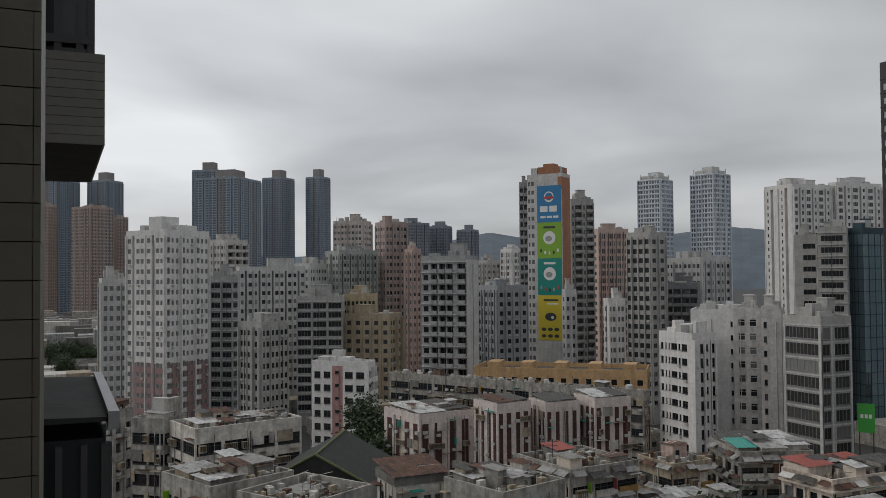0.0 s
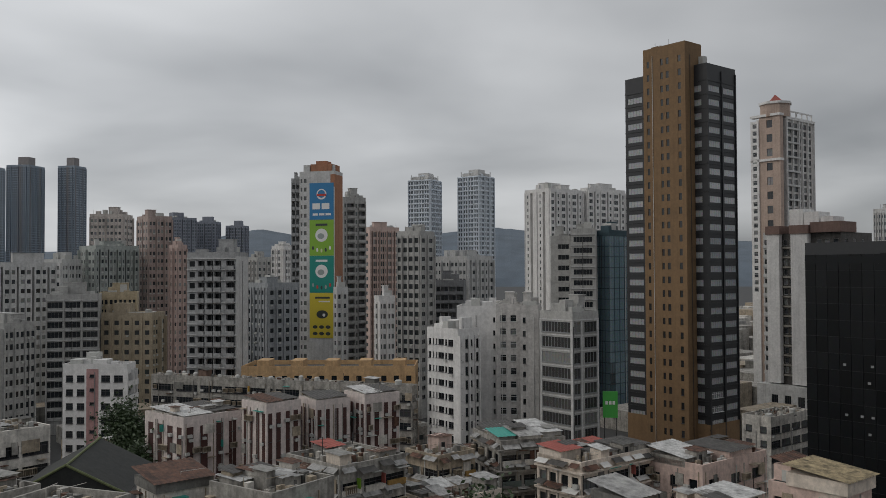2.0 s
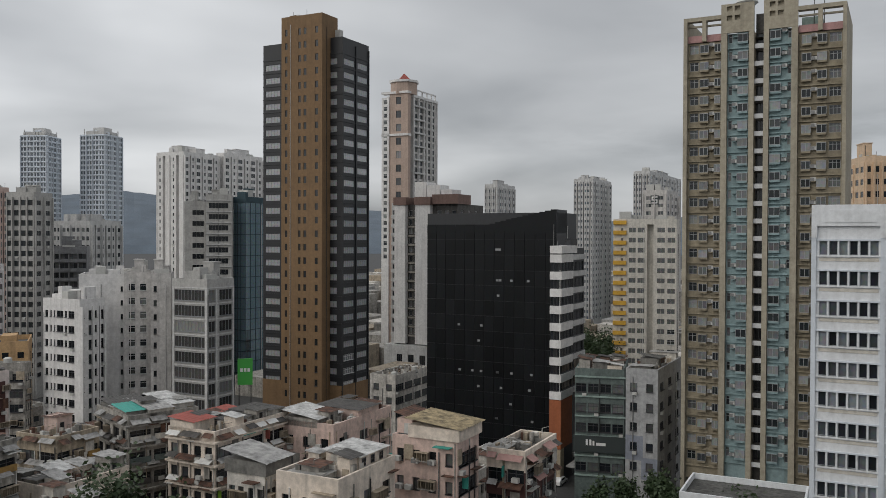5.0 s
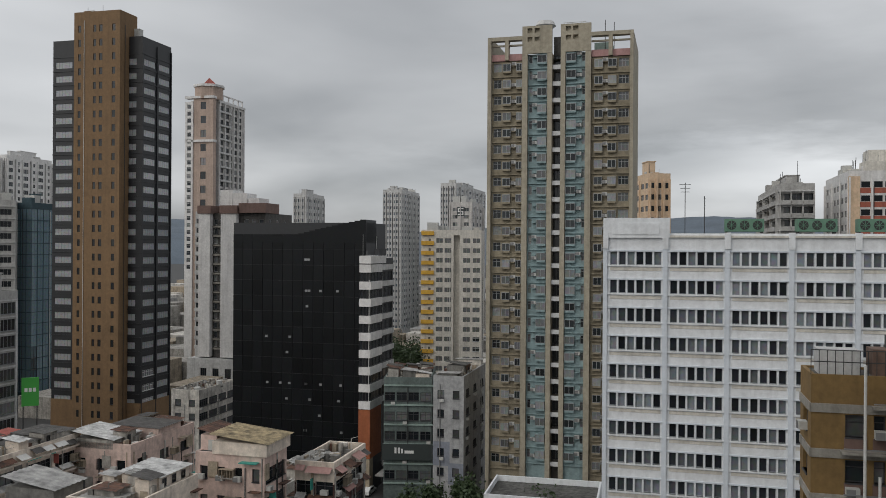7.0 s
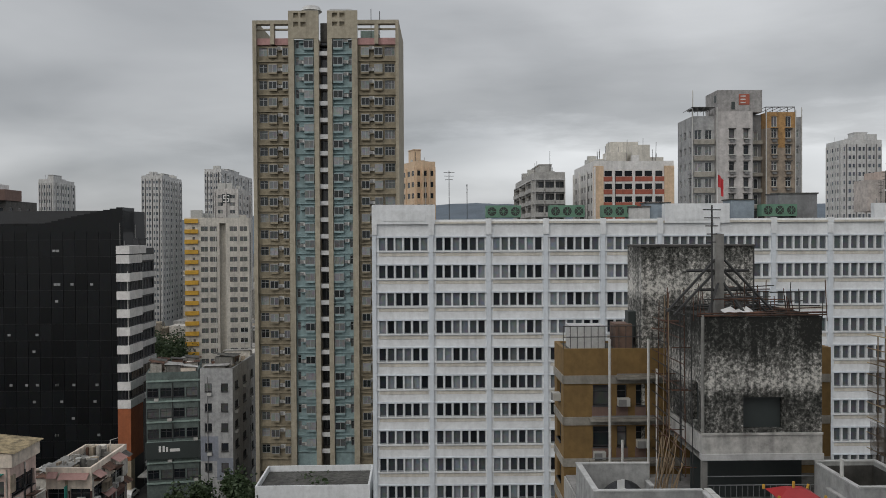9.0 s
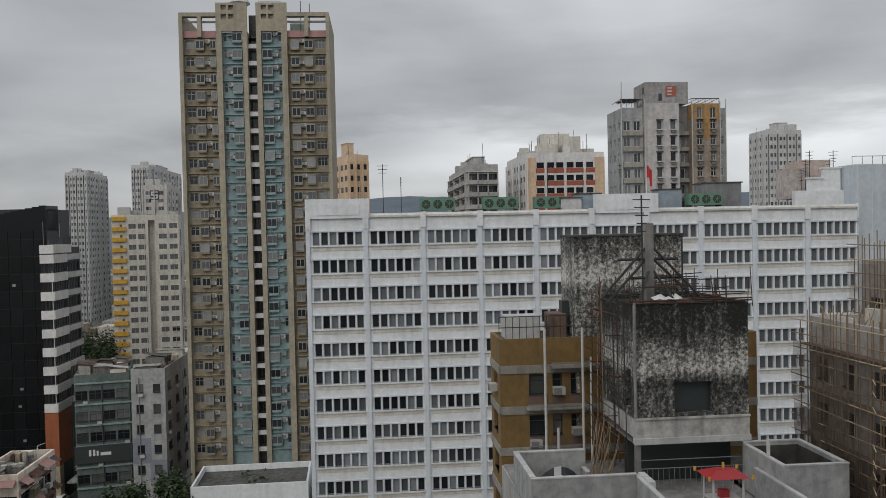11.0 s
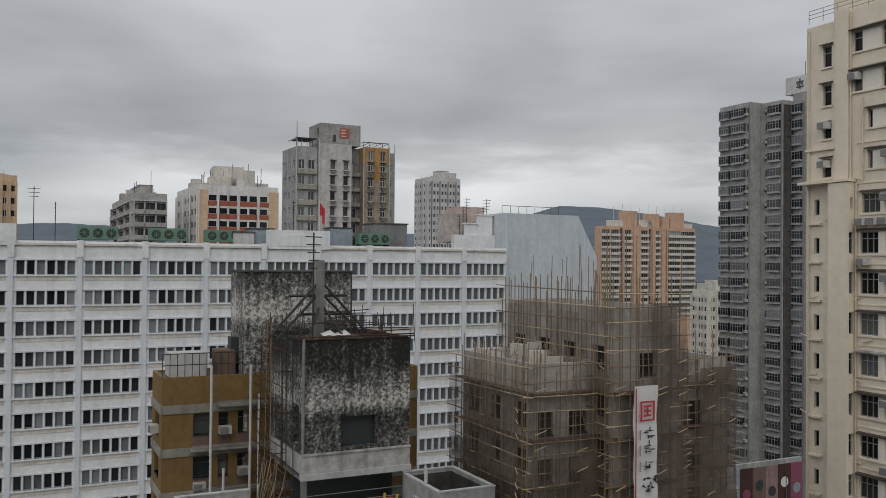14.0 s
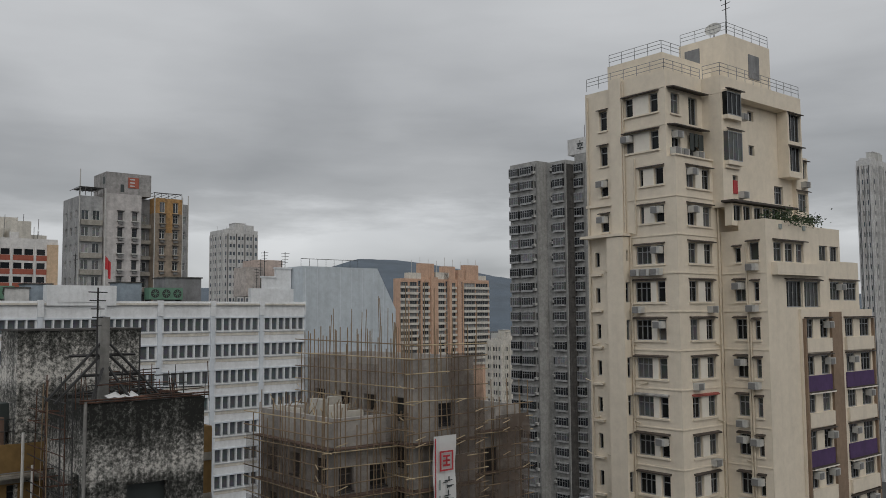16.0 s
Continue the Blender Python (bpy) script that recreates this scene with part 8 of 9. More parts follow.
low("tenement_house", "grey tenement with long enclosed balconies", (39.3, 115.5, 3.8, 10.1, 11.0, 21.0), palegrey, 2.9, (3, STRIP), (2, W2), ledge=0.5, glass=GLASS_DARK, roofs=[(0.02, 0.1, 0.25, 0.4, 1.5, g_grey, tarp, 0.4), (0.3, 0.0, 0.32, 0.5, 1.6, g_white, SHEET, 0.5), (0.65, 0.1, 0.33, 0.8, 1.8, g_white, SHEETW, 0.3), (0.05, 0.58, 0.5, 0.38, 1.6, g_dark, SHEETD, 0.4)])
low("tenement_house", "white house with tiered verandas", (45.6, 102.3, 24.0, 15.0, 7.9, 20.4), creamwhite, 2.9, (3, STRIP), (2, W2), ledge=0.6, roofs=[(0.0, 0.45, 0.26, 0.5, 2.1, g_cream, redroof, 0.4), (0.3, 0.15, 0.28, 0.55, 1.5, g_white, SHEETD, 0.2), (0.62, 0.1, 0.36, 0.6, 1.7, g_white, SHEETD, 0.2), (0.35, 0.76, 0.4, 0.22, 1.8, g_white, redroof, 0.2)])
low("tenement_house", "faded pink house with rusty roof sheds", (61.9, 100.5, 24.0, 15.4, 8.9, 19.4), shellpink2, 2.9, (3, W1), (3, W1), roofs=[(0.0, 0.3, 0.38, 0.68, 1.6, g_grey, SHEETW, 0.9), (0.42, 0.02, 0.36, 0.8, 2.1, g_pink, SHEETD, 0.2), (0.8, 0.2, 0.19, 0.7, 1.7, g_pink, RUST, 0.3)])
low("tenement_house", "white house with a grey pitched sheet roof", (38.4, 74.7, 24.0, 3.7, 4.7, 22.0), offwhite, 2.9, (2, STRIP), (2, W2), parapet=0, roofs=[(-0.04, -0.04, 1.08, 1.08, 1.7, g_dark, SHEET, 0.9)])
low("tenement_house", "white flat-roofed house with roof rooms", (41.3, 66.2, 24.0, 10.1, 7.0, 23.1), creamwhite, 2.9, (3, W1), (3, W1), roofs=[(0.45, 0.1, 0.5, 0.55, 2.3, g_cream, SHEETW, 0.3), (0.05, 0.35, 0.3, 0.5, 0.8, g_white, CONC, 0.0)])
low("tenement_house", "beige corner house with a tattered tiled roof", (56.4, 67.6, 24.0, 5.2, 7.7, 24.1), shellpink2, 2.9, (1, STRIP), (4, W1), parapet=0.1, roofs=[(-0.04, -0.04, 1.08, 0.78, 1.7, g_cream, tattered, 0.7), (0.2, 0.76, 0.8, 0.24, 2.1, g_pink, RUST, 0.6)])
low("tenement_house", "white and maroon house with sloping awnings", (64.3, 65.8, 24.0, 9.8, 4.5, 22.2), creamwhite, 2.9, (2, STRIP), (2, STRIP), zones=[("r", 0, 1, 0, -1.5, 1), ("l", 0, 1, 0, -1.5, 1)], more=[maroondark], roofs=[(0.05, 0.55, 0.4, 0.4, 1.0, g_white, CONC, 0.0)])
low("tenement_house", "dark narrow tenement beside the street", (-49.9, 130.8, 75.1, 5.1, 4.9, 24.7), grey, 2.9, (2, W1), (2, STRIP))
PK = [(0.1, 0.32, -0.4, 2.6, "c"), (0.55, 0.8, -0.4, 2.6, "c"), (0.16, 0.28, 0.8, 2.0, "w"), (0.6, 0.74, 0.8, 2.0, "w")]
for spec, rm in (((-4.3, 149.9, 34.5, 11.6, 11.9, 20.7), SHEETW), ((8.9, 145.7, 31.5, 7.1, 7.2, 23.1), RUST), ((17.4, 149.0, 19.9, 6.6, 6.7, 22.8), SHEETD), ((26.0, 149.8, 20.2, 7.2, 7.4, 23.3), SHEETW)):
    low("terrace_house", "pale pink walk-up block with maroon window strips", spec, shellwhite, 2.9, (2, PK), (2, PK), ledge_m=maroondark, group="pink walk-up blocks", category="apartment building", roofs=[(0.05, 0.05, 0.45, 0.85, 1.2, g_white, rm, 0.6), (0.54, 0.1, 0.42, 0.8, 1.3, g_grey, SHEETD, 0.4)])
low("tenement_house", "long low block under patched sheet roofs", (40.9, 177.3, 55.0, 3.0, 66.4, 20.8), grey, 2.9, (3, W1), (10, STRIP))
low("shop_building", "grey-green shop building with a dark sign fascia", (116.1, 94.9, 36.3, 14, 8.3, 22.5), seagrey, 3.4, None, (4, STRIP), category="shop", ledge=0.3, ledge_m=seafoam)
low("shop_building", "grey and white louvred shop building", (113.2, 85.7, 24.0, 17.2, 5.2, 23.9), midgrey, 3.2, (3, W1), (2, W1), category="shop", zones=[("l", 0.45, 1, 9, 13, 1), ("l", 0, 0.5, 6, 9.5, 1)], more=[slate])
low("tenement_house", "low white house below the towers", (110.9, 154.3, 24.0, 15.9, 6.6, 14.5), offwhite, 2.9, (4, STRIP), (2, W1))
low("podium_building", "white podium wall with small square windows", (98.6, 53.1, 25.3, 10, 14.8, 12.7), white2, 3.0, None, (3, [(0.2, 0.27, 1.2, 1.8, "w"), (0.45, 0.52, 1.2, 1.8, "w")]), category="podium")

# sign boards and painted bands on the shop terraces
for spec, mats in (((14.3, 99.0, 30.1, 10.2, 10.6, 22.6), (mustard, seagrey, SHEETD)), ((29.9, 114.1, 26.8, 6.9, 7.1, 19.8), (mustard, maroon, mustard)), ((39.3, 115.5, 3.8, 10.1, 11.0, 21.0), (redroof, seagrey, SHEETD)), ((-5.2, 91.9, 25.2, 5.8, 5.4, 23.4), (seagrey, mustard, SHEETD))):
    for k, mt in enumerate(mats):
        v = spec[5] - 3.6 - 2.9 * k
        for a, b in ((0.02, 0.3), (0.36, 0.66), (0.7, 0.98)):
            bd = thing("sign_board", "faded painted sign board on a shop terrace", "sign", spec[0], spec[1], 0, spec[2], "sign boards")
            panel(bd, "r", spec[3] * a, spec[3] * b, v, v + 0.75, 0.3, mt if (k + int(a * 10)) % 3 else g_white, "board")

# dark fascia and its sign on the shop building
shx = (116.1, 94.9, 36.3, 14, 8.3, 22.5)
sg = thing("shop_sign", "dark shop fascia with white lettering", "sign", shx[0], shx[1], 0, shx[2])
panel(sg, "l", -0.2, shx[4] + 0.2, 8.2, 11.0, 0.6, sign_dark, "fascia")
for u, w, h in ((6.0, 0.35, 1.0), (5.4, 0.35, 1.0), (4.9, 0.3, 0.8), (3.0, 1.6, 0.5)):
    panel(sg, "l", u, u + w, 9.4, 9.4 + h, 0.66, sign_white, "lettering_bar")
# green street billboard
gb = thing("billboard", "green billboard with three white letters on a frame", "billboard", 75.2, 158.0, 0, -25)
g = Geo(); g.box(0, 0, 15.6, 2.9, 0.3, 20.8); g.put("sheet", sign_greenb, gb)
for k in range(3):
    g = Geo(); g.box(0.5 + k * 0.7, -0.05, 18.2, 1.0 + k * 0.7, 0, 18.9); g.put("lettering_bar", sign_white, gb)
for x in (0.2, 2.5):
    g = Geo(); g.box(x, 0.3, 0, x + 0.2, 0.5, 20.6); g.put("post", STEEL, gb)

# ---- gabled dark roof ----
gh = thing("gabled_hall", "old hall with a dark pitched roof and mossy verges", "hall", -21.6, 102.6, 0, -6)
GWD, GL = 12.9, 16.0
g = Geo(); g.box(0.4, 0.4, 0, GWD - 0.4, GL, 20.4); g.put("wall", dgrey, gh)
g = Geo()
hz, ridge = 20.5, 23.9
nst = 14
for s in (0, 1):
    for k in range(nst):
        a, b = k / nst, (k + 1) / nst
        xa, xb = (GWD / 2 * a, GWD / 2 * b) if s == 0 else (GWD - GWD / 2 * a, GWD - GWD / 2 * b)
        za, zb = hz + (ridge - hz) * a, hz + (ridge - hz) * b
        g.quad((xa, 0, za), (xb, 0, zb), (xb, GL, zb), (xa, GL, za))
g.v += [(0, 0, hz), (GWD, 0, hz), (GWD / 2, 0, ridge)]
g.f.append((len(g.v) - 3, len(g.v) - 2, len(g.v) - 1)); g.m.append(0)
g.put("roof", slateroof, gh)
for s in (0, 1):
    g = Geo(); g.bar((0 if s == 0 else GWD, -0.05, hz + 0.05), (GWD / 2, -0.05, ridge + 0.1), 0.16, 0, 6); g.put("verge", mossy, gh)
g = Geo(); g.bar((GWD / 2, 0, ridge + 0.06), (GWD / 2, GL, ridge + 0.06), 0.16, 0, 6); g.put("ridge", mossy, gh)

# ---- filler: other old low houses over the plain of roofs ----
def corners(x, y, rz, wr, wl, m=0.0):
    c, s = math.cos(radians(rz)), math.sin(radians(rz))
    return [(x + u * c - v * s, y + u * s + v * c) for u, v in ((-m, -m), (wr + m, -m), (wr + m, wl + m), (-m, wl + m))]


def clash(a, b):
    for P, Q in ((a, b), (b, a)):
        for i in range(4):
            ex, ey = P[(i + 1) % 4][0] - P[i][0], P[(i + 1) % 4][1] - P[i][1]
            pa = [-ey * p[0] + ex * p[1] for p in P]
            pb = [-ey * q[0] + ex * q[1] for q in Q]
            if max(pa) < min(pb) or max(pb) < min(pa):
                break
        else:
            continue
        return False
    return True


TAKEN = [corners(*f) for f in FOOT] + [corners(-21.6, 102.6, -6, 12.9, 16)]
rf2 = random.Random(77)
paints = [palegrey, offwhite, grey, offwhite, palegrey, shellwhite, sand, creamwhite, dgrey]
spots = []
cg, sg_ = math.cos(radians(24)), math.sin(radians(24))
for i in range(-8, 34):
    for j in range(-6, 44):
        u, v = i * 12.5 + (j // 3) * 1.5, j * 10.5 + (j // 2) * 3.0
        px, py = u * cg - v * sg_, u * sg_ + v * cg
        D, az = math.hypot(px, py), math.degrees(math.atan2(px, py))
        if not (88 < D < 330 and -30 < az < 44):
            continue
        spots.append((D, az, px, py))
spots.sort()
for D, az, px, py in spots:
    w, d = rf2.uniform(8, 12), rf2.uniform(7.5, 10)
    top = min(rf2.choice((14, 17, 20, 17)), 45 - D * (0.25 if D < 135 else 0.205 if D < 172 else 0.172) - 2.6 + rf2.uniform(-1.5, 0.8))
    if az > 18:
        top = min(top, 45 - D * 0.225 - 2)
    if az > 30:
        top = min(top, 45 - D * 0.25 - 2)
    if top < 3.5:
        continue
    cc = corners(px, py, 24, w, d, 0.8)
    if any(clash(cc, q) for q in TAKEN):
        continue
    TAKEN.append(cc)
    low("tenement_house", rf2.choice(("weathered low tenement with a cluttered roof", "old low house with stained render", "small flat-roofed tenement with window bands")),
        (round(px, 1), round(py, 1), 24.0, round(w, 1), round(d, 1), round(top, 1)), rf2.choice(paints), 2.9, (3, rf2.choice((STRIP, W1, W2))), (3, rf2.choice((STRIP, W1, W2))), each=False, group="old low houses", seed=len(LOW))

# ---- roof clutter ----
def shed(root, spec, u, d, w, dp, h, wall_m, roof_m, pitch):
    x, y, rz, wr, wl, H = spec
    c, s = math.cos(radians(rz)), math.sin(radians(rz))
    r = thing("roof_shed", {"dark_sheet": "dark sheet-roofed lean-to on a tenement roof", "white_sheet": "white sheet-roofed lean-to on a tenement roof", "rusty_sheet": "rusty sheet-roofed shed on a tenement roof", "galvanised_sheet": "grey metal-roofed shed on a tenement roof", "red_roof_paint": "red-roofed shed on a tenement roof",
                            "teal_tarpaulin": "shed under a teal tarpaulin roof"}.get(roof_m.name, "small roof room with a flat roof"), "shed", x + u * c - d * s, y + u * s + d * c, H + 0.02, rz, "roof sheds")
    g = Geo(); g.box(0, 0, 0, w, dp, h); wl_ = g.put("wall", wall_m, r)
    g = Geo()
    n = max(3, int(w / 0.5))
    za, zb = h + 0.05, h + 0.05 + pitch
    for k in range(n):
        a, b = -0.3 + (w + 0.6) * k / n, -0.3 + (w + 0.6) * (k + 0.5) / n
        e = -0.3 + (w + 0.6) * (k + 1) / n
        g.quad((a, -0.4, za), (b, -0.4, za + 0.07), (b, dp + 0.3, zb + 0.07), (a, dp + 0.3, zb))
        g.quad((b, -0.4, za + 0.07), (e, -0.4, za), (e, dp + 0.3, zb), (b, dp + 0.3, zb + 0.07))
    g.put("roof_sheet", roof_m, r)
    if w > 2.0 and h > 1.7 and math.hypot(x, y) < 150:
        for k in range(int(w / 1.6)):
            child("window", window_mesh(0.7, 0.8, 1, FRAME_D, GLASS_DARK, False), wl_, (0.4 + k * 1.6, -0.01, 0.7))


def tank(x, y, z, r, h):
    t = thing("water_tank", "round pale water tank on a roof", "water tank", x, y, z, 0, "roof water tanks")
    g = Geo(); g.cyl(0, 0, 0.3, h, r, 0, 16); g.cyl(0, 0, h, h + 0.2, r, 0, 16, r * 0.6); g.put("drum", AC_M, t)
    g = Geo(); g.box(-r, -r, 0, r, r, 0.3); g.put("plinth", CONC, t)


def junk(spec, seed):
    """What nobody could count on a flat roof: crates, ducts, pots, pipes, water butts."""
    x, y, rz, wr, wl, H = spec
    rn = random.Random(seed)
    g = Geo()
    for k in range(int(wr * wl * 0.9)):
        u, d = rn.uniform(0.3, wr - 0.9), rn.uniform(0.3, wl - 0.9)
        w, q, h = rn.uniform(0.15, 0.9), rn.uniform(0.15, 0.8), rn.uniform(0.15, 1.2)
        g.box(u, d, H + 0.03, u + w, d + q, H + 0.03 + h, rn.randrange(6))
    for k in range(int(wr)):
        u, d, z = rn.uniform(0.3, wr - 0.3), rn.uniform(0.3, wl - 0.3), H + rn.uniform(0.3, 1.9)
        g.bar((u, d, H), (u, d, z), 0.04, rn.randrange(4), 4)
        g.bar((u, d, z), (min(wr, u + rn.uniform(0.5, 3)), d + rn.uniform(-0.5, 0.5), z), 0.03, rn.randrange(4), 4)
    ob = g.put("roof_clutter", JUNK + [RUST, AC_M])
    ob.location, ob.rotation_euler = (x, y, 0), (0, 0, radians(rz))
    tagged(ob, "crates, pipes and pots on a tenement roof", "clutter", kind="stuff")


def front_clutter(root, spec, seed):
    """Cages, canopies, shutters, pipes and signs crowded on the old fronts."""
    x, y, rz, wr, wl, H = spec
    rn = random.Random(seed + 500)
    g = Geo()
    for side, L in (("r", wr), ("l", wl)):
        P = face_map(side)

        def bx(u0, u1, pr, v0, v1, mi):
            q0, q1 = P(u0, -pr, v0), P(u1, 0.0, v1)
            g.box(*[min(c) for c in zip(q0, q1)], *[max(c) for c in zip(q0, q1)], mi)

        floor = H - 2.9
        while floor > H - 13 and floor > 0:
            u = rn.uniform(0, 0.8)
            while u < L - 0.6:
                w = min(rn.uniform(0.6, 2.6), L - u - 0.05)
                k = rn.random()
                if k < 0.22:
                    bx(u, u + w, rn.uniform(0.5, 1.0), floor + 2.25, floor + 2.33, rn.choice((3, 4, 4, 5, 6)))
                elif k < 0.42:
                    pr, v0 = rn.uniform(0.35, 0.8), floor + rn.uniform(0.2, 0.6)
                    bx(u, u + w, pr, v0, v0 + 0.1, 1)
                    bx(u, u + w, pr, v0 + 0.9, v0 + 0.95, 3)
                    for j in range(int(w / 0.3) + 1):
                        bx(u + j * 0.3, u + j * 0.3 + 0.04, pr, v0 + 0.1, v0 + 0.9, 3)
                elif k < 0.58:
                    bx(u, u + min(w, 0.8), 0.5, floor + 0.3, floor + 0.8, 5)
                elif k < 0.7:
                    bx(u, u + w, 0.12, floor + 0.5, floor + 2.1, rn.choice((0, 1, 2, 3, 4)))
                elif k < 0.735:
                    bx(u, u + 0.08, 0.7, floor + 0.8, floor + 2.0, rn.choice((6, 7, 8, 9)))
                elif k < 0.84:
                    bx(u, u + 0.1, 0.12, max(0, floor - 6), H - 0.2, rn.choice((1, 3, 5)))
                u += w + rn.uniform(0.1, 0.9)
            floor -= 2.9
    g.put("front_clutter", JUNK + [RUST, AC_M, tarp, redroof, sunyellow, sign_green], root, "cages, canopies, pipes and small signs", "stuff")


rr = random.Random(5)
ROOFS = (SHEET, SHEET, RUST, RUST, RUST, SHEETD, SHEETD, SHEETW, CONC, ROOF_M)
for n, (root, spec, own_roofs) in enumerate(LOW):
    x, y, rz, wr, wl, H = spec
    if min(wr, wl) < 3 or root.name.startswith("podium"):
        continue
    D = math.hypot(x, y)
    c, s = math.cos(radians(rz)), math.sin(radians(rz))
    junk(spec, n)
    if D < 190 and not root.name.startswith(("podium", "shop")):
        front_clutter(root, spec, n)
    if own_roofs:
        for q in own_roofs:
            shed(root, spec, q[0] * wr, q[1] * wl, q[2] * wr, q[3] * wl, q[4] * 0.75, *q[5:])
        if wr * wl > 55 and root.name != "tenement_house.004":
            for k in range(7):
                w, dp = rr.uniform(1.0, 2.4), rr.uniform(1.0, 2.2)
                shed(root, spec, rr.uniform(0.2, wr - w - 0.2), rr.uniform(0.2, wl - dp - 0.2), w, dp, rr.uniform(0.8, 2.0), rr.choice((g_white, g_grey, g_cream, g_sand)), rr.choice(ROOFS), rr.uniform(-0.1, 0.4))
        continue
    cell_w = 2.7 if D < 150 else 3.8
    nx, ny = max(1, int(wr / cell_w)), max(1, int(wl / cell_w))
    for i in range(nx):
        for j in range(ny):
            kind = rr.random()
            w, dp = wr / nx * rr.uniform(0.55, 1.0), wl / ny * rr.uniform(0.55, 1.0)
            u, d = i * wr / nx + rr.uniform(0, wr / nx - w), j * wl / ny + rr.uniform(0, wl / ny - dp)
            if kind < (0.62 if D < 150 else 0.35 if D < 175 else 0.1):
                rm = rr.choice(ROOFS) if rr.random() > 0.03 else redroof
                shed(root, spec, max(0.35, u), max(0.45, d), w * 0.9, dp * 0.9, rr.uniform(1.1, 2.3), rr.choice((g_white, g_grey, g_cream, g_dark, g_pink, rust_wall)), rm, rr.uniform(-0.2, 0.7))
            elif kind < 0.64:
                tank(x + u * c - d * s + 1, y + u * s + d * c + 1, H + 0.02, rr.uniform(0.5, 0.8), rr.uniform(1.0, 1.6))
            elif kind < 0.7 and D < 200:
                antenna(x + (u + 1) * c - (d + 1) * s, y + (u + 1) * s + (d + 1) * c, H, rr.uniform(1.8, 3.6), 3)


# awnings and canopies on the maroon house and shopfronts
def awning(spec, side, u0, u1, v, out, mat):
    a = thing("awning", "sloping faded awning over windows", "awning", spec[0], spec[1], 0, spec[2], "awnings")
    P, u = face_map(side), u0
    while u < u1 - 0.8:
        w = min(rr.uniform(1.3, 3.0), u1 - u)
        g, o, dz, n = Geo(), out * rr.uniform(0.6, 1.1), rr.uniform(-0.25, 0.15), 4
        for k in range(n):
            p, q = u + w * k / n, u + w * (k + 1) / n
            g.quad(P(p, -o, v + dz - 0.5 + 0.04 * (k % 2)), P(q, -o, v + dz - 0.5 + 0.04 * ((k + 1) % 2)), P(q, 0, v + dz), P(p, 0, v + dz))
        g.put("cloth", rr.choice((mat, mat, SHEET, SHEETD, RUST)), a)
        u += w + rr.uniform(0.05, 0.8)


for spec, mt in (((64.3, 65.8, 24.0, 9.8, 4.5, 22.2), roseawning), ((29.9, 114.1, 26.8, 6.9, 7.1, 19.8), SHEET), ((39.3, 115.5, 3.8, 10.1, 11.0, 21.0), SHEET), ((14.3, 99.0, 30.1, 10.2, 10.6, 22.6), SHEET), ((45.6, 102.3, 24.0, 15.0, 7.9, 20.4), PIPE)):
    for i in range(3):
        v = spec[5] - 0.4 - i * 2.9
        awning(spec, "r", 0.2, spec[3] - 0.2, v, 0.95, mt)
        if spec[4] > 3:
            awning(spec, "l", 0.2, spec[4] - 0.2, v, 0.95, mt)

# ---- market shelters along the street ----
for x, y, L in ((121.2, 111.1, 16), (115.2, 102.2, 14), (131.8, 105.5, 12), (132.9, 122.6, 12)):
    m = thing("market_shelter", "long grey roofed shelter along the street", "shelter", x, y, 0, 24, "street shelters")
    g = Geo(); g.box(0, 0, 4.0, L, 4.0, 4.25); g.put("roof", SHEET, m)
    g = Geo(); g.box(-0.1, -0.15, 3.6, L + 0.1, 0.0, 4.3); g.put("fascia", palegrey, m)
    for k in range(4):
        g = Geo(); g.bar((0.4 + k * (L - 0.8) / 3, 0.4, 0), (0.4 + k * (L - 0.8) / 3, 0.4, 4.0), 0.12, 0, 8); g.put("post", STEEL, m)

# ---- trees ----
def tree(x, y, h, r, seed):
    rn = random.Random(seed)
    t = thing("street_tree", "leafy dark green street tree between houses", "tree", x, y, 0, 0, "street trees")
    g = Geo()
    g.cyl(0, 0, 0, h * 0.5, 0.22, 0, 8, 0.14)
    tips = []
    for k in range(7):
        a = rn.uniform(0, 6.28)
        p = (r * 0.6 * math.cos(a), r * 0.6 * math.sin(a), h * rn.uniform(0.6, 0.9))
        g.bar((0, 0, h * rn.uniform(0.3, 0.48)), p, 0.07, 0, 5)
        tips.append(p)
    g.put("trunk", bark, t)
    g = Geo()
    for k in range(int(900 + 130 * r * r)):
        b = rn.choice(tips)
        c = Vector((b[0] + rn.gauss(0, r * 0.3), b[1] + rn.gauss(0, r * 0.3), b[2] + rn.gauss(0, h * 0.1)))
        e = Vector((rn.gauss(0, 1), rn.gauss(0, 1), rn.gauss(0, 0.6))).normalized() * rn.uniform(0.2, 0.42) * (0.7 + r / 8)
        q = e.cross(Vector((rn.gauss(0, 1), rn.gauss(0, 1), rn.gauss(0, 1)))).normalized() * 0.2
        g.quad(tuple(c - e), tuple(c + q), tuple(c + e), tuple(c - q))
    g.put("crown", leaf, t, kind="stuff")


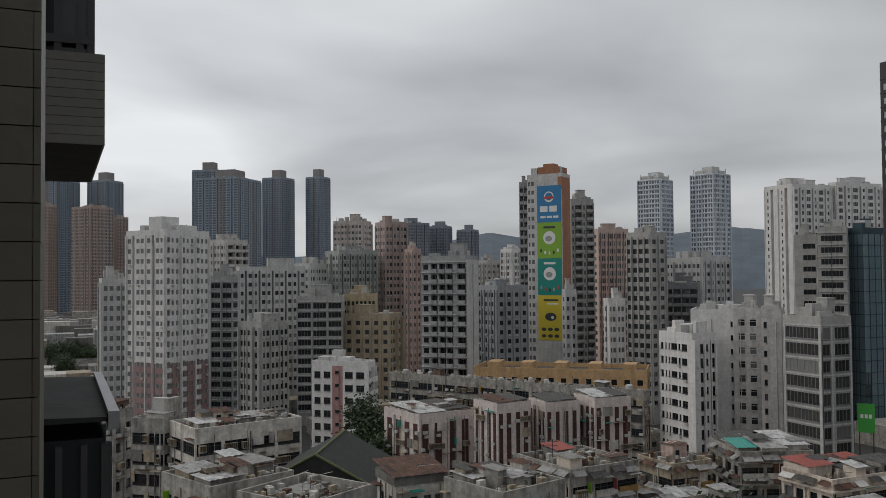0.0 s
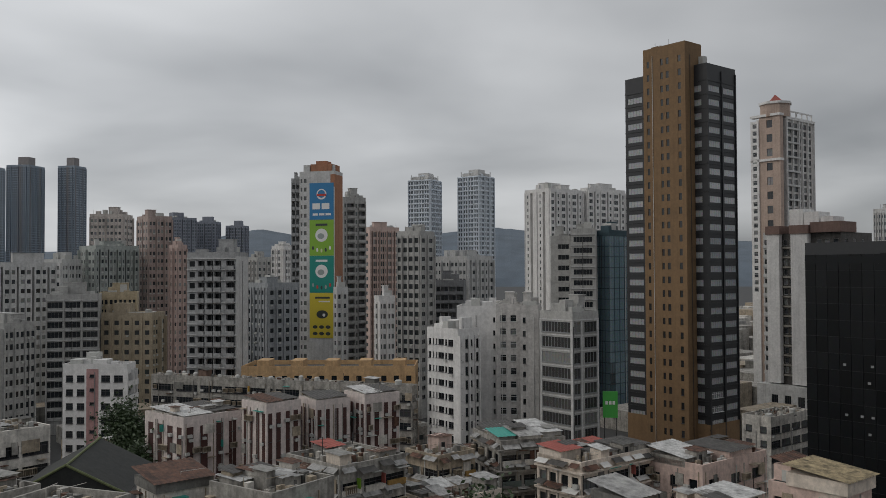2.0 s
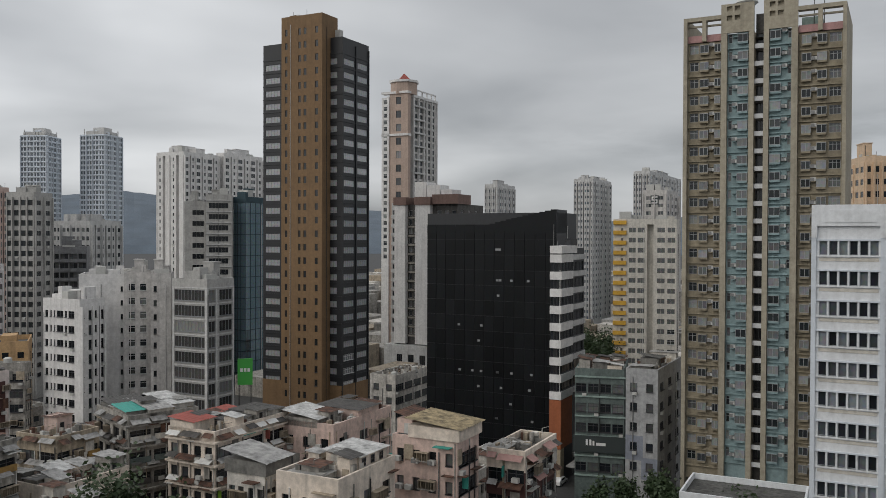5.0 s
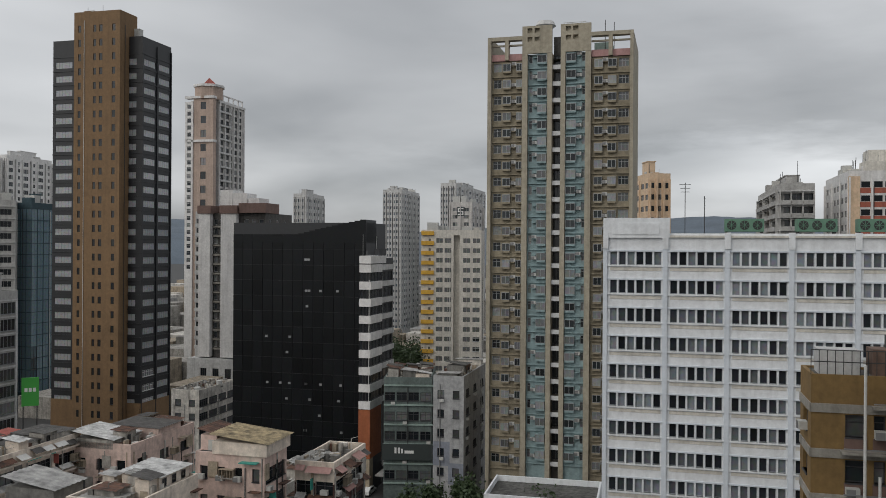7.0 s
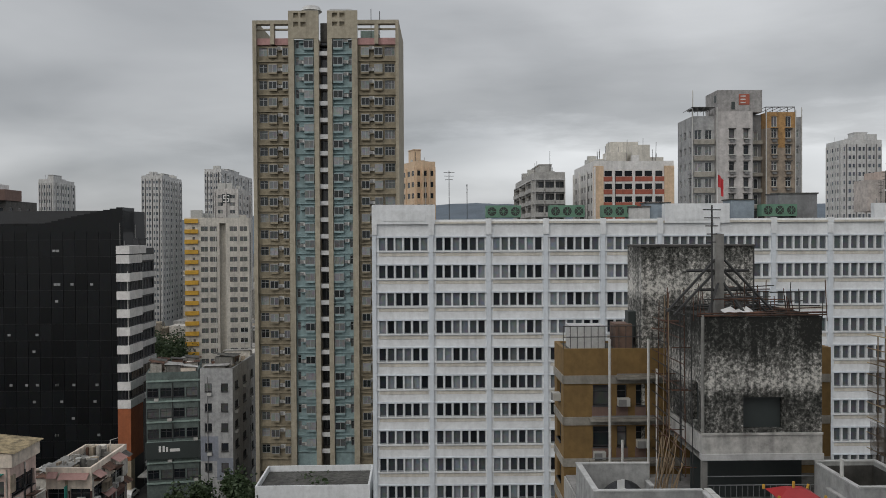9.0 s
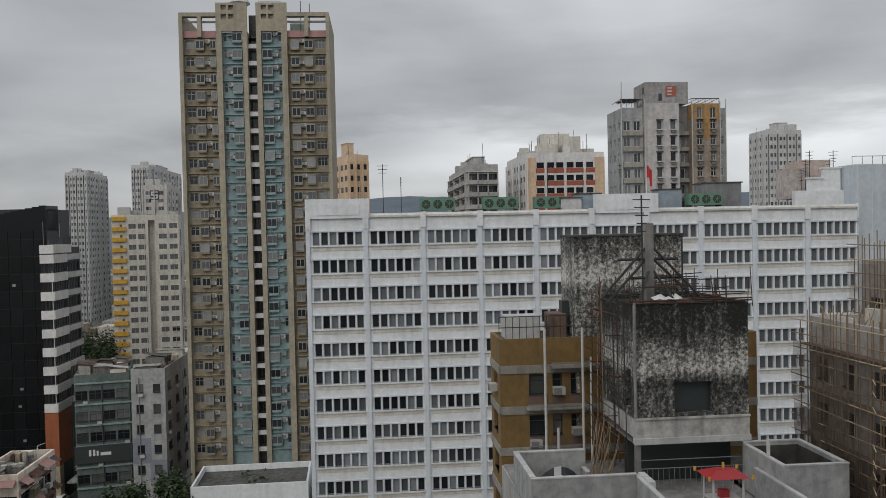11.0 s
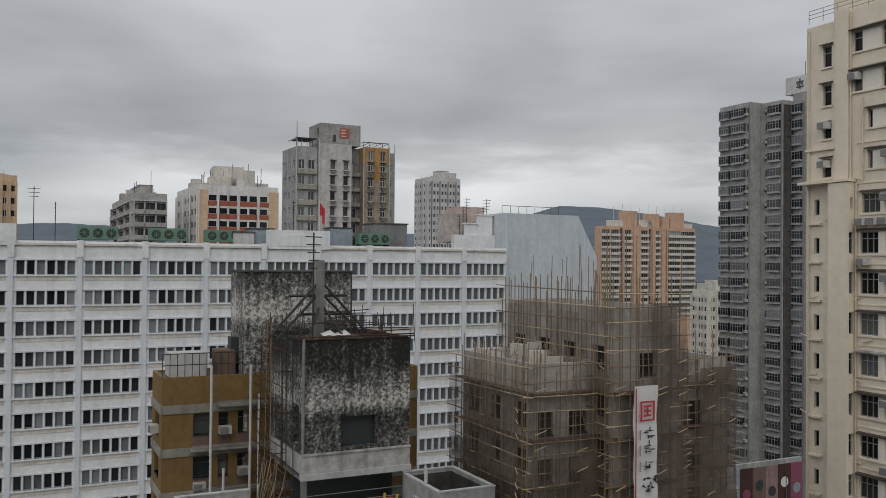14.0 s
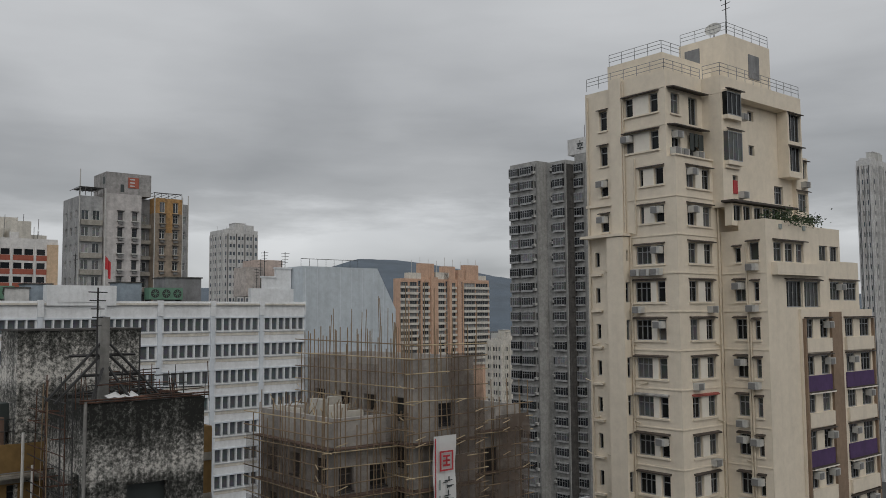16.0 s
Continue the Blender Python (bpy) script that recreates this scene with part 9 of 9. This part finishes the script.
TREES = [(-16.0, 174.3, 19.1, 4), (-13.2, 171.5, 17.2, 4.5), (-10.0, 159.7, 16.5, 4), (-170.4, 383.9, 15.2, 6), (-169.0, 395.4, 15.5, 6), (-159.7, 388.4, 12.7, 6), (-151.3, 348.6, 13.4, 5), (29.6, 93.4, 18.8, 2.6), (30.5, 90.0, 19.0, 3.0), (36.4, 88.8, 17.0, 2.6), (25.8, 88.3, 19.9, 2.4), (96.8, 83.7, 8.5, 1.9), (104.1, 84.4, 7.9, 2.0), (113.3, 85.6, 7.3, 1.9), (101.7, 74.4, 9.8, 2.0), (179.4, 159.4, 17.2, 5), (188.4, 164.3, 18.5, 6), (105.6, 79.2, 9.3, 2.0), (100.3, 62.2, 11.9, 3)]
for k, (x, y, h, r) in enumerate(TREES):
    tree(x, y, h, r, k)

# ---- parked cars ----
def car(x, y, rz, paint, seed):
    c = thing("parked_car", "small parked car on the street", "car", x, y, 0, rz, "parked cars")
    g = Geo()
    prof = [(-2.1, 0.35), (2.1, 0.35), (2.15, 0.75), (1.2, 0.95), (0.6, 1.45), (-1.3, 1.48), (-2.0, 0.95)]
    n = len(prof)
    g.v = [(p[0], -0.85, p[1]) for p in prof] + [(p[0], 0.85, p[1]) for p in prof]
    g.f = [tuple(range(n)), tuple(range(2 * n - 1, n - 1, -1))] + [(k, (k + 1) % n, n + (k + 1) % n, n + k) for k in range(n)]
    g.m = [0] * len(g.f)
    g.put("body", paint, c)
    g = Geo(); g.box(-1.1, -0.87, 1.0, 0.5, 0.87, 1.36); g.put("side_window", GLASS_DARK, c)
    for wx in (-1.3, 1.3):
        for wy in (-0.88, 0.68):
            g = Geo(); g.bar((wx, wy, 0.32), (wx, wy + 0.2, 0.32), 0.32, 0, 12); wh = g.put("wheel", sign_dark, c)
            g = Geo(); g.bar((wx, wy - 0.01, 0.32), (wx, wy + 0.21, 0.32), 0.17, 0, 10); g.put("hub", carsilver, wh)


CARS = [(60.8, 159.8, 30), (58.1, 146.9, -40), (61.0, 146.4, -40), (57.7, 160.9, 114), (118.5, 100.5, 24), (122.2, 94.1, 30), (115.0, 108.8, 24)]
for k, (x, y, rz) in enumerate(CARS):
    car(x, y, rz, (sign_white, carsilver, sign_white, sign_dark)[k % 4], k)

# ---- the plain of far low roofs, past counting ----
rq = random.Random(31)
g = Geo()
blocks = [corners(*f, 2.0) for f in FOOT]
for i in range(2600):
    az, D = rq.uniform(-32, 62), math.sqrt(rq.uniform(235 ** 2, 760 ** 2))
    x, y = D * math.sin(radians(az)), D * math.cos(radians(az))
    w, d, h = rq.uniform(8, 20), rq.uniform(7, 14), rq.uniform(4, 9) if D < 420 else rq.uniform(6, 20)
    cc = corners(x, y, 24, w, d)
    if any(abs(x - q[0][0]) < 60 and abs(y - q[0][1]) < 60 and clash(cc, q) for q in blocks):
        continue
    mi = rq.randrange(5)
    n = len(g.v)
    g.v += [(p[0], p[1], 0) for p in cc] + [(p[0], p[1], h) for p in cc]
    for q in ((0, 1, 5, 4), (1, 2, 6, 5), (2, 3, 7, 6), (3, 0, 4, 7), (4, 5, 6, 7)):
        g.f.append(tuple(n + k for k in q)); g.m.append(mi)
ob = g.put("far_low_houses", [g_white, g_grey, g_sand, g_dark, SHEET])
tagged(ob, "plain of grey low roofs in the distance", "low houses", kind="stuff")

# ---- hills ----
g = Geo()
ridge_pts = [(-40, 1.2), (-8, 1.3), (0, 2.1), (3.2, 2.8), (6, 2.3), (12, 2.2), (18.4, 2.85), (24, 2.3), (30, 2.0), (38, 1.6), (47, 1.0), (58, 1.6), (68.8, 2.2), (76, 1.9), (86, 1.9), (93, 1.9), (97, 2.9), (99.9, 3.75), (102.5, 3.7), (106, 3.2), (109, 2.6), (114, 1.9), (124, 1.2), (140, 1.0)]
az_k, el_k = [p[0] for p in ridge_pts], [p[1] for p in ridge_pts]
NA, ND = 420, 14
for i in range(NA + 1):
    a = -40 + 180 * i / NA
    e = float(np.interp(a, az_k, el_k)) + 0.10 * noise.noise(Vector((a * 0.35, 1, 0))) + 0.05 * noise.noise(Vector((a * 1.7, 2, 0)))
    for j in range(ND + 1):
        f = j / ND
        D = 2300 + 900 * f
        z = (EYE + 3200 * math.tan(radians(e))) * (f ** 0.8) * (1 + 0.10 * noise.noise(Vector((a * 0.8, f * 5, 3))) * (1 - f))
        g.v.append((D * math.sin(radians(a)), D * math.cos(radians(a)), z - 3))
for i in range(NA):
    for j in range(ND):
        k = i * (ND + 1) + j
        g.f.append((k, k + 1, k + ND + 2, k + ND + 1)); g.m.append(0)
tagged(g.put("hills_backdrop", hill_haze), "long wooded ridge on the horizon in hazy blue-green", "hill", kind="structure")

# ---- the building we look out of: tiled pier and neighbouring bay windows ----
own = thing("own_building", "brown tiled facade that the view is taken from", "apartment building", 0, 0, 0, 24)
g = Geo(); g.box(-14, -14, 0, -0.75, 24, 72); g.put("wall", darktile, own)
g = Geo(); g.box(-0.75, 2.62, 36, -0.06, 3.4, 60); g.put("pier_core", mortar, own)
tl = Geo(); tl.box(0, 0, 0, 0.342, 0.02, 0.102); tile_me = tl.mesh("tile", [darktile])
for i in range(42):
    for k in range(2):
        child("tile", tile_me, own, (-0.75 + 0.345 * k, 2.6, 43.2 + i * 0.1055))
tl = Geo(); tl.box(0, 0, 0, 0.02, 0.386, 0.102); tile_me2 = tl.mesh("tile", [darktile])
for i in range(42):
    for k in range(2):
        child("tile", tile_me2, own, (-0.065, 2.6 + 0.39 * k, 43.2 + i * 0.1055))


def bay(z0, z1, label, below):
    b = thing("bay_window_box", label, "bay window", 0, 0, 0, 24, "bay windows of the facade")
    x1, y0, y1 = 0.41, 8.98, 12.6
    g = Geo(); g.box(-0.75, y0 + 0.02, z0, x1 - 0.02, y1, z1); g.put("core", mortar, b)
    m = Geo(); m.box(0, 0, 0, 0.57, 0.02, 0.084); m = m.mesh("tile", [paletile])
    m2 = Geo(); m2.box(0, 0, 0, 0.02, 0.59, 0.084); m2 = m2.mesh("tile", [paletile])
    for i in range(int((z1 - z0) / 0.089)):
        for k in range(2):
            child("tile", m, b, (-0.745 + 0.576 * k, y0, z0 + 0.003 + i * 0.089))
        for k in range(6):
            child("tile", m2, b, (x1 - 0.022, y0 + 0.02 + 0.597 * k, z0 + 0.003 + i * 0.089))
    if not below:
        g = Geo(); g.box(-0.5, y0 + 0.25, z1, x1 - 0.16, y1 - 0.2, z1 + 1.9); g.put("glazing", GLASS_DARK, b)
        for x in (-0.45, -0.05, 0.15, x1 - 0.16):
            g = Geo(); g.box(x, y0 + 0.16, z1, x + 0.07, y0 + 0.26, z1 + 1.9); g.put("mullion", FRAME_D, b)
        g = Geo(); g.box(-0.55, y0 + 0.15, z1 + 0.12, x1 - 0.1, y0 + 0.24, z1 + 0.2); g.put("rail", FRAME_D, b)
        g = Geo(); g.box(-0.75, y0, z1 + 1.9, x1, y1, z1 + 2.8); g.put("upper_box", darktile, b)
    return b


bay(46.28, 47.17, "pale tiled bay window box of the floor above", False)
lb = thing("glazed_bay", "dark-framed glazed bay with a slanting metal canopy", "bay window", 0, 0, 0, 24, "bay windows of the facade")
g = Geo(); g.box(-0.7, 9.0, 40.5, 0.42, 12.4, 43.45); g.put("glazing", GLASS_DARK, lb)
for x in (-0.65, -0.3, -0.02, 0.2, 0.38):
    g = Geo(); g.box(x, 8.94, 40.5, x + 0.06, 9.0, 43.4); g.put("mullion", FRAME_D, lb)
for y in (9.0, 10.1, 11.2, 12.3):
    g = Geo(); g.box(0.42, y, 40.5, 0.48, y + 0.08, 43.4); g.put("mullion", FRAME_D, lb)
g = Geo()
g.v = [(-0.75, 8.9, 43.62), (0.5, 8.9, 43.62), (0.5, 12.6, 43.62), (-0.75, 12.6, 43.62), (-0.75, 8.9, 43.7), (0.5, 8.9, 43.66), (0.5, 12.6, 43.66), (-0.75, 12.6, 43.7)]
g.f = [(0, 3, 2, 1), (4, 5, 6, 7), (0, 1, 5, 4), (1, 2, 6, 5), (2, 3, 7, 6), (3, 0, 4, 7)]; g.m = [0] * 6
# near-black top stands in for the dark interior of the bay
g.put("canopy", slateroof, lb)
g = Geo(); g.box(0.44, 8.85, 43.55, 0.54, 12.6, 43.72); g.put("canopy_edge", FRAME_A, lb)
